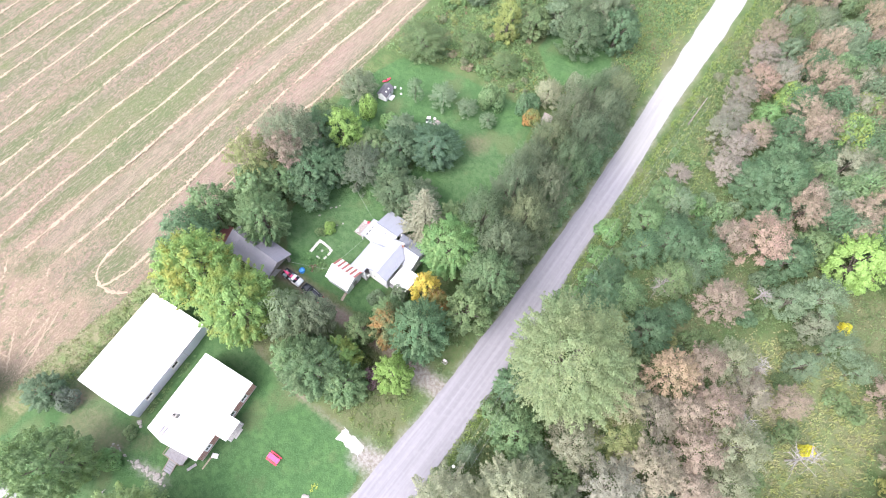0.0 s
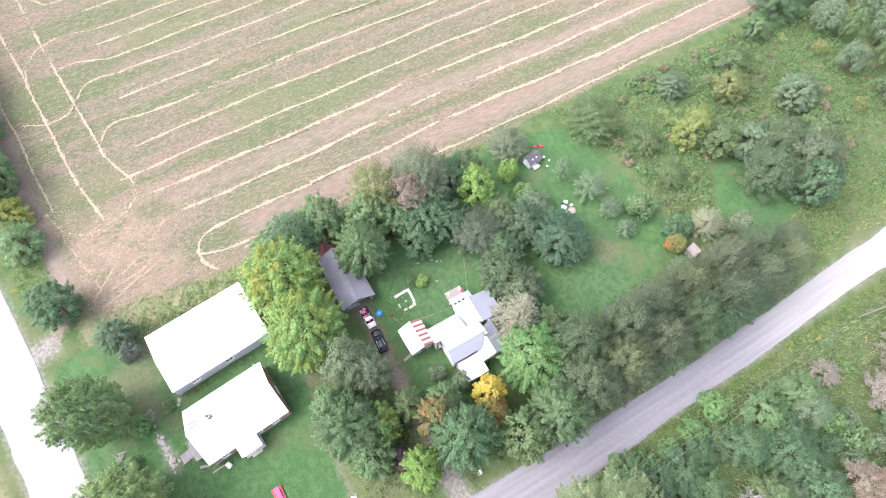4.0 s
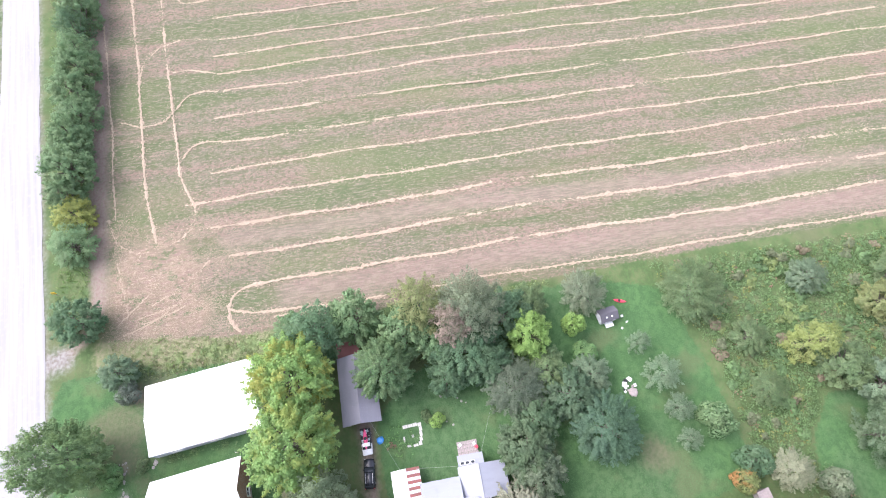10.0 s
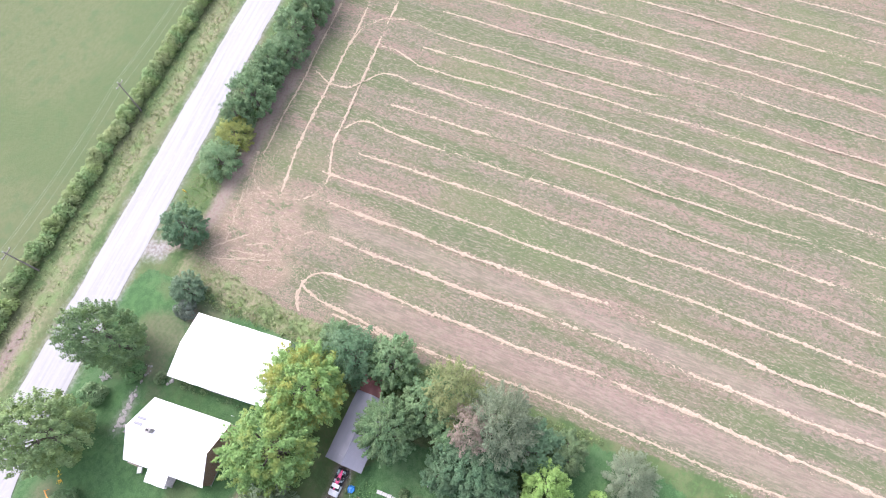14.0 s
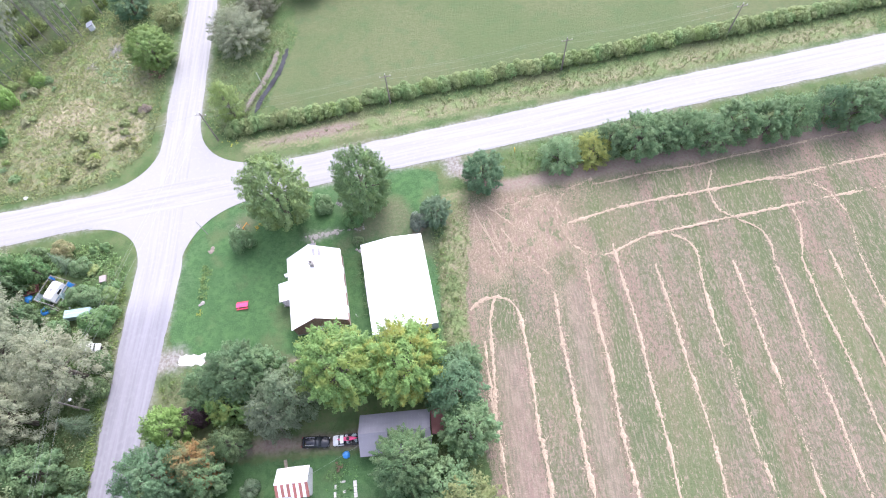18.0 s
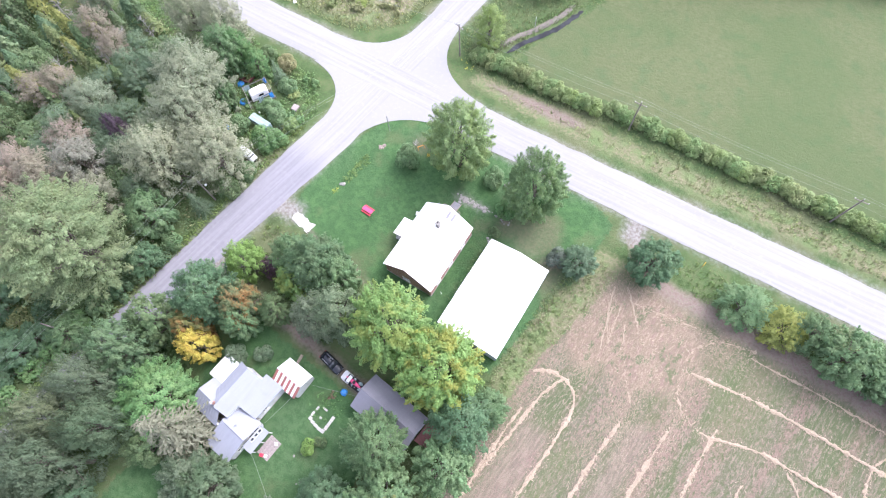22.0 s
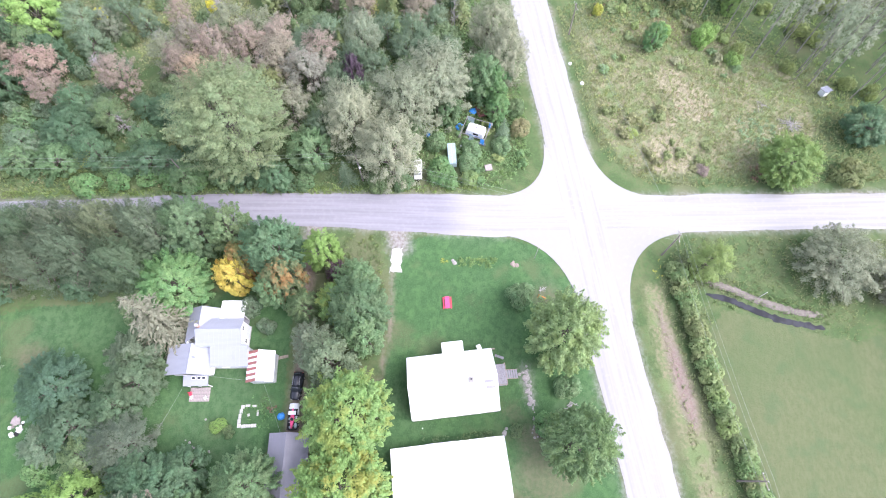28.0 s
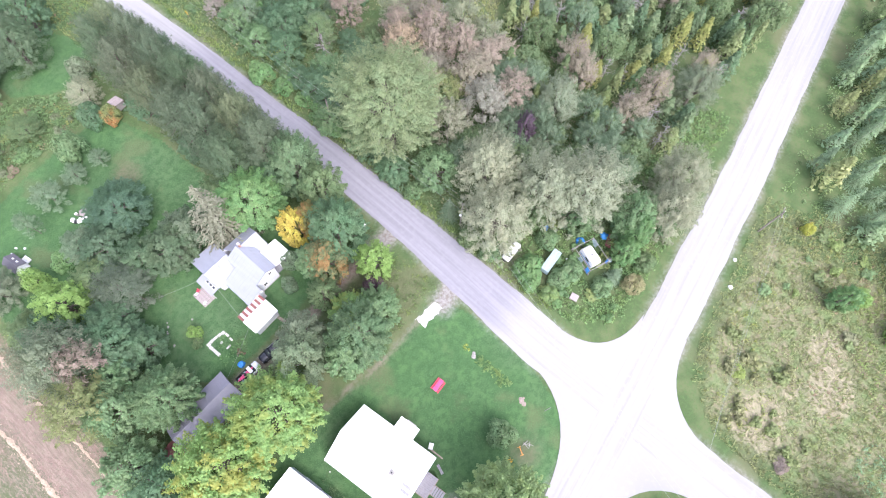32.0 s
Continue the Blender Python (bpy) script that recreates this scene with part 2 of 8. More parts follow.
    c = k.mix(zone("field"), c, f)
    # bare earth of tracks and drives
    d = k.mix(k.ramp(mid, 0.35, 0.65), (0.225, 0.168, 0.144), (0.295, 0.236, 0.202))
    d = k.mix(k.ramp(k.noise(1.6, 6, None, 0.7), 0.5, 0.62, 0, 0.6), d, (0.15, 0.16, 0.095))
    c = k.mix(zone("dirt", 0.25), c, d)
    # spilled limestone gravel
    g = k.mix(k.ramp(mid, 0.35, 0.65), (0.21, 0.19, 0.165), (0.31, 0.295, 0.28))
    c = k.mix(zone("gravel", 0.4), c, g)
    c = k.mix(k.math("MULTIPLY", fine, 0.5), c, k.mix(0.5, c, (0.02, 0.03, 0.01)))
    k.bump(k.math("ADD", fine, mid), 0.9, 0.16)
    return k.colour(c)


def road_material():
    k = Nodes("road_surface", 0.9, 0.25)
    fine, mid = k.noise(14, 3), k.noise(1.2, 4)
    ax, al = k.attr("across"), k.attr("along")
    v = k.n("CombineXYZ", X=k.math("MULTIPLY", ax, 1.0), Y=k.math("MULTIPLY", al, 0.03))
    streak = k.noise(1.5, 4, v.outputs[0])
    gravel = k.mix(k.ramp(streak, 0.25, 0.7), (0.245, 0.24, 0.238), (0.31, 0.306, 0.306))
    gravel = k.mix(k.ramp(mid, 0.5, 0.75, 0, 0.4), gravel, (0.35, 0.34, 0.335))
    tar = k.mix(k.ramp(streak, 0.3, 0.7), (0.18, 0.176, 0.202), (0.235, 0.23, 0.258))
    tar = k.mix(k.ramp(mid, 0.45, 0.7, 0, 0.35), tar, (0.265, 0.26, 0.278))
    crack = k.ramp(k.noise(0.5, 6, v.outputs[0]), 0.7, 0.76, 0, 0.6)
    c = k.mix(k.ramp(k.math("ADD", k.attr("paved"), k.math("MULTIPLY", k.math("SUBTRACT", mid, 0.5), 0.25)), 0.35, 0.65), gravel, tar)
    c = k.mix(k.math("MULTIPLY", crack, 0.5), c, (0.22, 0.20, 0.19))
    c = k.mix(k.math("MULTIPLY", fine, 0.35), c, (0.2, 0.19, 0.18))
    k.bump(k.math("ADD", fine, mid), 0.35, 0.03)
    return k.colour(c)


def straw_material():
    k = Nodes("straw", 0.9, 0.1)
    isl = k.noise(5, 3)
    c = k.mix(k.ramp(isl, 0.3, 0.7), (0.275, 0.215, 0.155), (0.385, 0.315, 0.235))
    k.bump(k.noise(25, 2), 0.6, 0.03)
    return k.colour(c)


def bark_material(name, a, b):
    k = Nodes(name, 0.95, 0.1)
    n = k.noise(3, 4, k.coords((3, 3, 0.5)))
    k.bump(n, 0.7, 0.04)
    return k.colour(k.mix(k.ramp(n, 0.35, 0.65), a, b))


def brick_material():
    k = Nodes("red_brick", 0.9, 0.15)
    tc = k.n("TexCoord")
    sep = k.n("SeparateXYZ", Vector=tc.outputs["Object"])
    v = k.n("CombineXYZ", X=k.math("ADD", sep.outputs[0], sep.outputs[1]), Y=sep.outputs[2])
    t = k.n("TexBrick", Vector=v.outputs[0], Color1=(0.3, 0.125, 0.095), Color2=(0.4, 0.19, 0.15), Mortar=(0.42, 0.37, 0.33), Scale=1.0, Mortar_Size=0.012, Brick_Width=0.22, Row_Height=0.075)
    c = k.mix(k.ramp(k.noise(1.2, 4), 0.4, 0.7, 0, 0.5), t.outputs["Color"], (0.43, 0.26, 0.215))
    k.bump(t.outputs["Fac"], 0.4, 0.01)
    return k.colour(c)


def siding_material(name, col, pitch=0.2):
    """Painted boards laid level, with a dark lap line and weathering."""
    k = Nodes(name, 0.6, 0.3)
    tc = k.n("TexCoord")
    sep = k.n("SeparateXYZ", Vector=tc.outputs["Object"])
    saw = k.math("FRACT", k.math("DIVIDE", sep.outputs[2], pitch))
    lap = k.ramp(saw, 0.0, 0.12, 0.6, 1.0)
    c = k.mix(k.ramp(k.noise(0.8, 4), 0.45, 0.7, 0, 0.4), col, tuple(x * 0.7 for x in col))
    c = k.mix(1.0, c, k.n("CombineColor", Red=lap, Green=lap, Blue=lap).outputs[0], "MULTIPLY")
    k.bump(saw, 0.5, 0.02)
    return k.colour(c)


def tin_material(name, col, rust=0.0, metal=0.0, rough=0.35):
    """Ribbed sheet roofing: ribs are mesh; this gives sheets, streaks and rust."""
    k = Nodes(name, rough, 0.5, metal)
    streak = k.noise(1.4, 4, k.coords((1, 0.15, 1)))
    c = k.mix(k.ramp(streak, 0.35, 0.7, 0, 0.35), col, tuple(x * 0.8 for x in col))
    c = k.mix(k.ramp(k.noise(0.5, 4), 0.55, 0.75, 0, 0.3), c, tuple(x * 0.72 for x in col))
    if rust:
        r = k.ramp(k.noise(2.0, 6, k.coords((0.3, 1.6, 1))), 0.56 - 0.14 * rust, 0.60 - 0.14 * rust)
        c = k.mix(r, c, k.mix(k.noise(3, 3), (0.22, 0.075, 0.065), (0.33, 0.15, 0.12)))
    return k.colour(c)


def glass_material():
    k = Nodes("window_glass", 0.08, 0.6)
    k.colour((0.03, 0.035, 0.04))
    return k.m


def water_material():
    k = Nodes("pond_water", 0.12, 0.2)
    k.bump(k.noise(2.5, 3), 0.08, 0.05)
    return k.colour(k.mix(k.ramp(k.noise(0.6, 3), 0.4, 0.6), (0.012, 0.013, 0.016), (0.03, 0.032, 0.038)))


LEAF, GROUND, ROAD, STRAW = leaf_material(), ground_material(), road_material(), straw_material()
BARK = bark_material("bark", (0.09, 0.075, 0.06), (0.19, 0.17, 0.145))
GREYBARK = bark_material("grey_bark", (0.17, 0.155, 0.14), (0.3, 0.28, 0.26))
PALE = bark_material("bleached_wood", (0.21, 0.198, 0.188), (0.36, 0.345, 0.33))
BRICK, GLASS, WATER = brick_material(), glass_material(), water_material()
WHITE_ROOF = tin_material("white_steel_roof", (0.84, 0.84, 0.85))
PALE_ROOF = tin_material("galvanised_roof", (0.262, 0.276, 0.318), rough=0.5)
GREY_ROOF = tin_material("grey_steel_roof", (0.225, 0.22, 0.255), rough=0.5)
RUSTY_ROOF = tin_material("faded_red_roof", (0.36, 0.12, 0.105), rust=0.6, rough=0.6)
DARK_ROOF = tin_material("dark_shingle_roof", (0.1, 0.095, 0.11), rough=0.8)
RED_ROOF = tin_material("dark_red_roof", (0.19, 0.07, 0.065), rough=0.6)
SIDING = siding_material("white_siding", (0.66, 0.68, 0.70))
BARN_WALL = tin_material("pale_blue_steel_wall", (0.52, 0.56, 0.64))
GREYBOARD = siding_material("weathered_boards", (0.27, 0.25, 0.235), 0.18)
TRIM = plain("white_paint", (0.78, 0.78, 0.76), 0.5)
DECK = plain("grey_deck_boards", (0.27, 0.265, 0.285), 0.8)
STONE = plain("pale_stone", (0.31, 0.29, 0.27), 0.9, vary=0.4)
CONCRETE = plain("concrete", (0.46, 0.44, 0.42), 0.9, vary=0.3)
PATIO = plain("pink_pavers", (0.33, 0.285, 0.275), 0.9, vary=0.3)
RED = plain("red_paint", (0.62, 0.06, 0.10), 0.5)
PINK = plain("pink_red_plastic", (0.74, 0.09, 0.22), 0.4)
BLUE = plain("blue_tarpaulin", (0.05, 0.25, 0.62), 0.5)
BLACK = plain("black_plastic", (0.02, 0.02, 0.022), 0.5)
WHITE = plain("white_plastic", (0.78, 0.78, 0.78), 0.45, vary=0.15)
PALEBLUE = plain("pale_blue_paint", (0.29, 0.38, 0.385), 0.45)
CARPAINT = plain("black_car_paint", (0.018, 0.02, 0.026), 0.25, spec=0.6, vary=0.1)
RUBBER = plain("tyre_rubber", (0.02, 0.02, 0.02), 0.9)
CHROME = plain("bright_metal", (0.55, 0.55, 0.57), 0.3, metal=0.9)
WOOD = plain("weathered_wood", (0.30, 0.25, 0.2), 0.9, vary=0.4)
POLE = plain("pole_wood", (0.24, 0.21, 0.19), 0.9, vary=0.4)
WIRE = plain("weathered_wire", (0.34, 0.37, 0.34), 0.6)
EARTH = plain("bare_earth", (0.27, 0.22, 0.19), 0.95, vary=0.35)
BANKSOIL = plain("pond_bank_soil", (0.185, 0.165, 0.14), 0.95, vary=0.4)
YELLOW = plain("yellow_sign", (0.75, 0.5, 0.04), 0.5)
PADSTONE = plain("white_crushed_stone", (0.5, 0.48, 0.46), 0.95, vary=0.3)

# ---- ground, one sheet to the horizon ----
def to_line(px, py, pts):
    """Distance of grid points from a line of points."""
    best = np.full(px.shape, 1e9)
    for (ax, ay), (bx, by) in zip(pts, pts[1:]):
        dx, dy = bx - ax, by - ay
        s = np.clip(((px - ax) * dx + (py - ay) * dy) / (dx * dx + dy * dy + 1e-9), 0, 1)
        best = np.minimum(best, np.hypot(px - ax - s * dx, py - ay - s * dy))
    return best


def inside(px, py, pts):
    """Signed distance into a polygon (positive inside)."""
    odd = np.zeros(px.shape, bool)
    for (ax, ay), (bx, by) in zip(pts, pts[1:] + pts[:1]):
        if ay != by:
            odd ^= ((ay > py) != (by > py)) & (px < (bx - ax) * (py - ay) / (by - ay) + ax)
    d = to_line(px, py, pts + pts[:1])
    return np.where(odd, d, -d)


# the roads' middles and widths
PAVED = [(-5.0, 200.0), (-4.4, 126.0), (-4.1, 100.0), (-3.3, 78.0), (-3.1, 55.0), (-3.0, 35.0), (-3.7, 12.0), (-5.0, -9.5), (-5.6, -20.0), (-5.6, -44.0), (-5.6, -80.0), (-6.0, -130.0), (-6.6, -240.0)]
CROSSING = [(180.0, -9.5), (107.0, -21.0), (48.0, -29.6), (29.0, -31.8), (10.0, -34.0), (-15.0, -36.6), (-34.0, -38.4), (-54.0, -41.0), (-84.0, -45.0), (-117.0, -49.6), (-145.0, -53.2), (-230.0, -64.0)]
DRIVE = [(-45.0, 16.4), (-36.0, 16.1), (-29.0, 16.0), (-20.0, 16.4), (-12.0, 16.0), (-6.0, 16.0)]
TRACK = [(-170.0, -37.0), (-152.0, -35.8), (-117.0, -33.3), (-88.0, -31.0), (-75.0, -29.8), (-69.5, -31.0), (-66.4, -33.8), (-65.0, -37.5)]

FIELD = [(-67.5, -29.0), (-66.5, -18.0), (-64.5, -6.0), (-65.0, 18.0), (-66.0, 60.0), (-66.5, 90.0), (-68.0, 220.0), (-320.0, 220.0), (-320.0, -55.0), (-150.0, -38.0), (-90.0, -33.5)]
LAWNS = [
    [(-9.5, -5.0), (-9.8, -19.0), (-11.5, -25.0), (-14.5, -29.5), (-19.0, -32.2), (-34.7, -34.4), (-55.0, -36.8), (-61.5, -35.0), (-62.0, -22.0), (-60.5, -18.0), (-59.5, 1.0), (-47.0, 3.0), (-33.0, 1.5), (-22.0, 1.0), (-13.5, 1.5), (-11.0, 0.0)],
    [(-45.0, 18.5), (-52.0, 24.0), (-54.0, 32.0), (-48.0, 40.0), (-50.0, 47.0), (-58.5, 50.0), (-64.0, 52.5), (-63.5, 64.0), (-60.5, 74.0), (-54.5, 76.0), (-44.0, 78.0), (-31.0, 79.0), (-25.0, 75.5), (-22.5, 66.0), (-22.0, 45.0), (-20.0, 30.0), (-20.0, 18.5)],
    [(-36.5, 97.0), (-36.0, 112.0), (-20.0, 105.0), (-17.0, 96.0), (-22.0, 89.0), (-30.0, 91.5)],
]
PASTURE = [(-30.0, -55.0), (-55.0, -59.5), (-110.0, -66.5), (-150.0, -71.0), (-300.0, -85.0), (-300.0, -190.0), (-90.0, -130.0), (-50.0, -103.0), (-29.5, -90.0), (-31.0, -79.0), (-27.0, -66.0), (-24.5, -58.0)]
CLEARING = [(33.0, 34.0), (47.0, 33.0), (60.0, 42.0), (60.0, 60.0), (46.0, 64.0), (34.0, 58.0)]
HEDGE_STRIP = [(-20.0, -45.0), (-34.0, -45.2), (-60.0, -48.6), (-165.0, -61.5), (-165.0, -65.5), (-60.0, -52.8), (-34.0, -49.6), (-20.0, -48.2)]
BARN_STRIP = [(-59.6, -20.0), (-62.5, -30.0), (-68.0, -30.0), (-67.2, -18.0), (-65.0, -6.0), (-65.0, 2.0), (-61.0, 2.0), (-60.0, -4.0)]
DRY = [(3.0, -47.0), (12.0, -42.0), (40.0, -40.0), (46.0, -62.0), (30.0, -84.0), (12.0, -86.0), (3.0, -70.0)]


def lay_ground():
    xs = np.r_[-3000, -1500, -800, -450, -320, np.arange(-190, 110.1, 1.2), 140, 180, 260, 400, 800, 1500, 3000]
    ys = np.r_[-3000, -1500, -800, -400, -250, np.arange(-130, 170.1, 1.2), 240, 320, 500, 900, 1500, 3000]
    X, Y = np.meshgrid(xs, ys)
    px, py = X.ravel(), Y.ravel()
    z = 0.10 * np.sin(px * 0.11 + 1.3) * np.sin(py * 0.09) + 0.05 * np.sin(px * 0.37) * np.cos(py * 0.31)
    road = np.minimum(to_line(px, py, PAVED), to_line(px, py, CROSSING))
    z = z * np.clip((road - 6) / 6, 0, 1) * (np.hypot(px + 30, py - 20) < 300) - 0.02
    nx, ny = len(xs), len(ys)
    i = np.arange(nx * ny).reshape(ny, nx)
    faces = np.stack([i[:-1, :-1], i[:-1, 1:], i[1:, 1:], i[1:, :-1]], -1).reshape(-1, 4)
    me = bpy.data.meshes.new("ground")
    me.from_pydata(np.c_[px, py, z], [], faces)
    me.polygons.foreach_set("use_smooth", [True] * len(me.polygons))
    lawn = np.max([inside(px, py, p) for p in LAWNS], 0)
    bare = [((-45.0, -23.5), 0.5), ((-56.5, -22.0), 1.2)]
    dirt = np.maximum(1.15 - to_line(px, py, DRIVE), np.interp(px, (-120, -75, -66), (1.9, 1.5, 0.9)) - to_line(px, py, TRACK))
    dirt = np.maximum(dirt, np.interp(px, (-46, -41, -33, -24), (0.3, 1.5, 1.1, 0.35)) - to_line(px, py, [(-23.5, -46.9), (-34.0, -48.2), (-45.0, -49.6)]))
    dirt = np.maximum(dirt, 0.1 - to_line(px, py, [(-12.0, 1.0), (-24.0, 0.6), (-38.0, 2.5)]))
    for (cx, cy), r in bare:
        dirt = np.maximum(dirt, r - np.hypot(px - cx, py - cy))
    gravel = np.maximum(np.interp(py, (-40, 0, 50), (3.9, 3.9, 2.5)) - to_line(px, py, PAVED), 4.1 - to_line(px, py, CROSSING))
    gravel = np.maximum(gravel, 2.0 - to_line(px, py, [(-7.5, 0.2), (-11.5, -0.4)]))
    gravel = np.maximum(gravel, 2.0 - to_line(px, py, [(-64.6, -38.0), (-65.4, -35.6)]))
    gravel = np.maximum(gravel, 0.25 - to_line(px, py, [(-34.5, -22.3), (-40.5, -23.2)]))
    gravel = np.maximum(gravel, 1.6 - to_line(px, py, [(-8.0, 16.0), (-13.0, 16.0)]))
    worn = np.maximum(9 - np.hypot((px + 77) * 0.9, (py + 20) * 1.0), 7 - np.hypot((px + 70) * 1.6, py + 16))
    pale = 2.2 - to_line(px, py, [(-84.0, -6.0), (-84.5, 40.0), (-80.0, 140.0)])
    pale = np.maximum(pale, 2.8 - to_line(px, py, [(-71.0, 5.0), (-71.5, 60.0), (-72.0, 150.0)]))
    straw = np.max([r - np.hypot((px - cx) * 0.8, py - cy) for cx, cy, r in ((8.0, -82.0, 2.5), (20.4, -61.5, 4.0), (7.3, -54.0, 4.4), (26.0, -58.0, 3.2), (16.0, -56.0, 1.5), (44.0, 48.0, 3.0), (40.0, 40.0, 1.5))], 0)
    thin = np.max([r - np.hypot(px - cx, py - cy) for cx, cy, r in ((-51.0, -25.0, 5.0), (-57.0, -19.5, 3.5), (-46.0, -22.5, 2.5), (-28.0, 2.5, 3.0), (-42.0, -20.0, 1.5), (-36.0, 46.0, 2.0), (-32.0, 64.0, 3.0), (-22.0, -27.0, 2.5))], 0)
    zones = dict(field=inside(px, py, FIELD), lawn=lawn, pasture=inside(px, py, PASTURE), dry=np.maximum(np.max([inside(px, py, q) for q in (DRY, BARN_STRIP, HEDGE_STRIP)], 0), np.minimum(inside(px, py, CLEARING), 0.0)), straw=straw, thin=thin, pale=pale, dirt=dirt, gravel=gravel, worn=worn)
    for name, d in zones.items():
        a = me.attributes.new(name, "FLOAT", "POINT")
        a.data.foreach_set("value", np.clip(d / 4, -1, 1).astype(np.float32))
    me.materials.append(GROUND)
    tagged(new("ground", me), "farmland of rough grass, lawns, pasture and cut hay stubble", "ground", kind="structure")


def resample(pts, step):
    pts = np.array(pts, float)
    seg = np.hypot(*np.diff(pts, axis=0).T)
    s = np.r_[0, np.cumsum(seg)]
    u = np.arange(0, s[-1], step)
    out = np.c_[np.interp(u, s, pts[:, 0]), np.interp(u, s, pts[:, 1])]
    # ease the corners
    for _ in range(6):
        out[1:-1] = 0.5 * out[1:-1] + 0.25 * (out[:-2] + out[2:])
    return out, u


def lay_road(name, pts, width, z, label, paved=None):
    mid, u = resample(pts, 1.0)
    d = np.gradient(mid, axis=0)
    d /= np.hypot(*d.T)[:, None]
    side = np.c_[-d[:, 1], d[:, 0]]
    offs = np.linspace(-1, 1, 11)
    half = np.broadcast_to(width(mid[:, 1]) if callable(width) else width, len(mid)) / 2
    rng = np.random.default_rng(len(name))
    v, across, along, tar = [], [], [], []
    for k, o in enumerate(offs):
        jag = np.convolve(rng.normal(0, 0.2, len(mid) + 4), np.ones(5) / 5, "valid") if k in (0, 10) else 0
        p = mid + side * (o * half + np.sign(o) * jag)[:, None]
        crown = z * (1 - 0.6 * abs(o) ** 6)
        v.append(np.c_[p, np.full(len(p), crown)])
        across.append(o * half), along.append(u)
        tar.append(paved(p[:, 1]) if paved else np.zeros(len(p)))
    n = len(mid)
    i = np.arange(n * 11).reshape(11, n)
    faces = np.stack([i[:-1, :-1], i[:-1, 1:], i[1:, 1:], i[1:, :-1]], -1).reshape(-1, 4)
    me = bpy.data.meshes.new(name)
    me.from_pydata(np.concatenate(v), [], faces[:, ::-1])
    for key, some in (("across", across), ("along", along), ("paved", tar)):
        a = me.attributes.new(key, "FLOAT", "POINT")
        a.data.foreach_set("value", np.concatenate(some).astype(np.float32))
    me.materials.append(ROAD)
    return tagged(new(name, me), label, "road", kind="structure")


def fillet(name, a, corner, b, z):
    """The rounded gravel corner where two roads meet."""
    a, c, b = (np.array(p, float) for p in (a, corner, b))
    arc = [(1 - s) ** 2 * a + 2 * s * (1 - s) * c + s * s * b for s in np.linspace(0, 1, 14)]
    inner = c + (c - (a + b) / 2) * 0.9
    bm = bmesh.new()
    mid = bm.verts.new((*inner, z))
    ring = [bm.verts.new((*p, z)) for p in arc]
    for p, q in zip(ring, ring[1:]):
        bm.faces.new((mid, p, q))
    ob = part(name, bm, ROAD)
    if ob.data.polygons[0].normal.z < 0:
        ob.data.flip_normals()
    tagged(ob, "pale gravel corner of the crossroads", "road", kind="structure")


lay_ground()
lay_road("road", PAVED, lambda y: np.interp(y, (-240, -82, -40, -20, -9, 12, 35, 60, 100, 126, 200), (7.4, 7.4, 8.2, 8.7, 8.6, 7.4, 6.7, 5.4, 5.4, 6.6, 6.6)), 0.075, "straight country road, grey worn asphalt fading into pale gravel", lambda y: np.clip((y + 24) / 26, 0, 1) * np.clip((105 - y) / 50, 0, 1))
lay_road("gravel_road", CROSSING, 8.2, 0.09, "wide pale limestone gravel road with wheel tracks")
fillet("road_corner", (-1.3, -18.0), (-1.4, -29.6), (11.0, -29.4), 0.066)
fillet("road_corner", (-9.3, -16.5), (-9.6, -31.5), (-27.0, -33.6), 0.066)
fillet("road_corner", (-2.1, -52.0), (-1.9, -39.5), (12.0, -37.8), 0.066)
fillet("road_corner", (-9.6, -56.0), (-10.0, -41.3), (-27.0, -42.0), 0.066)


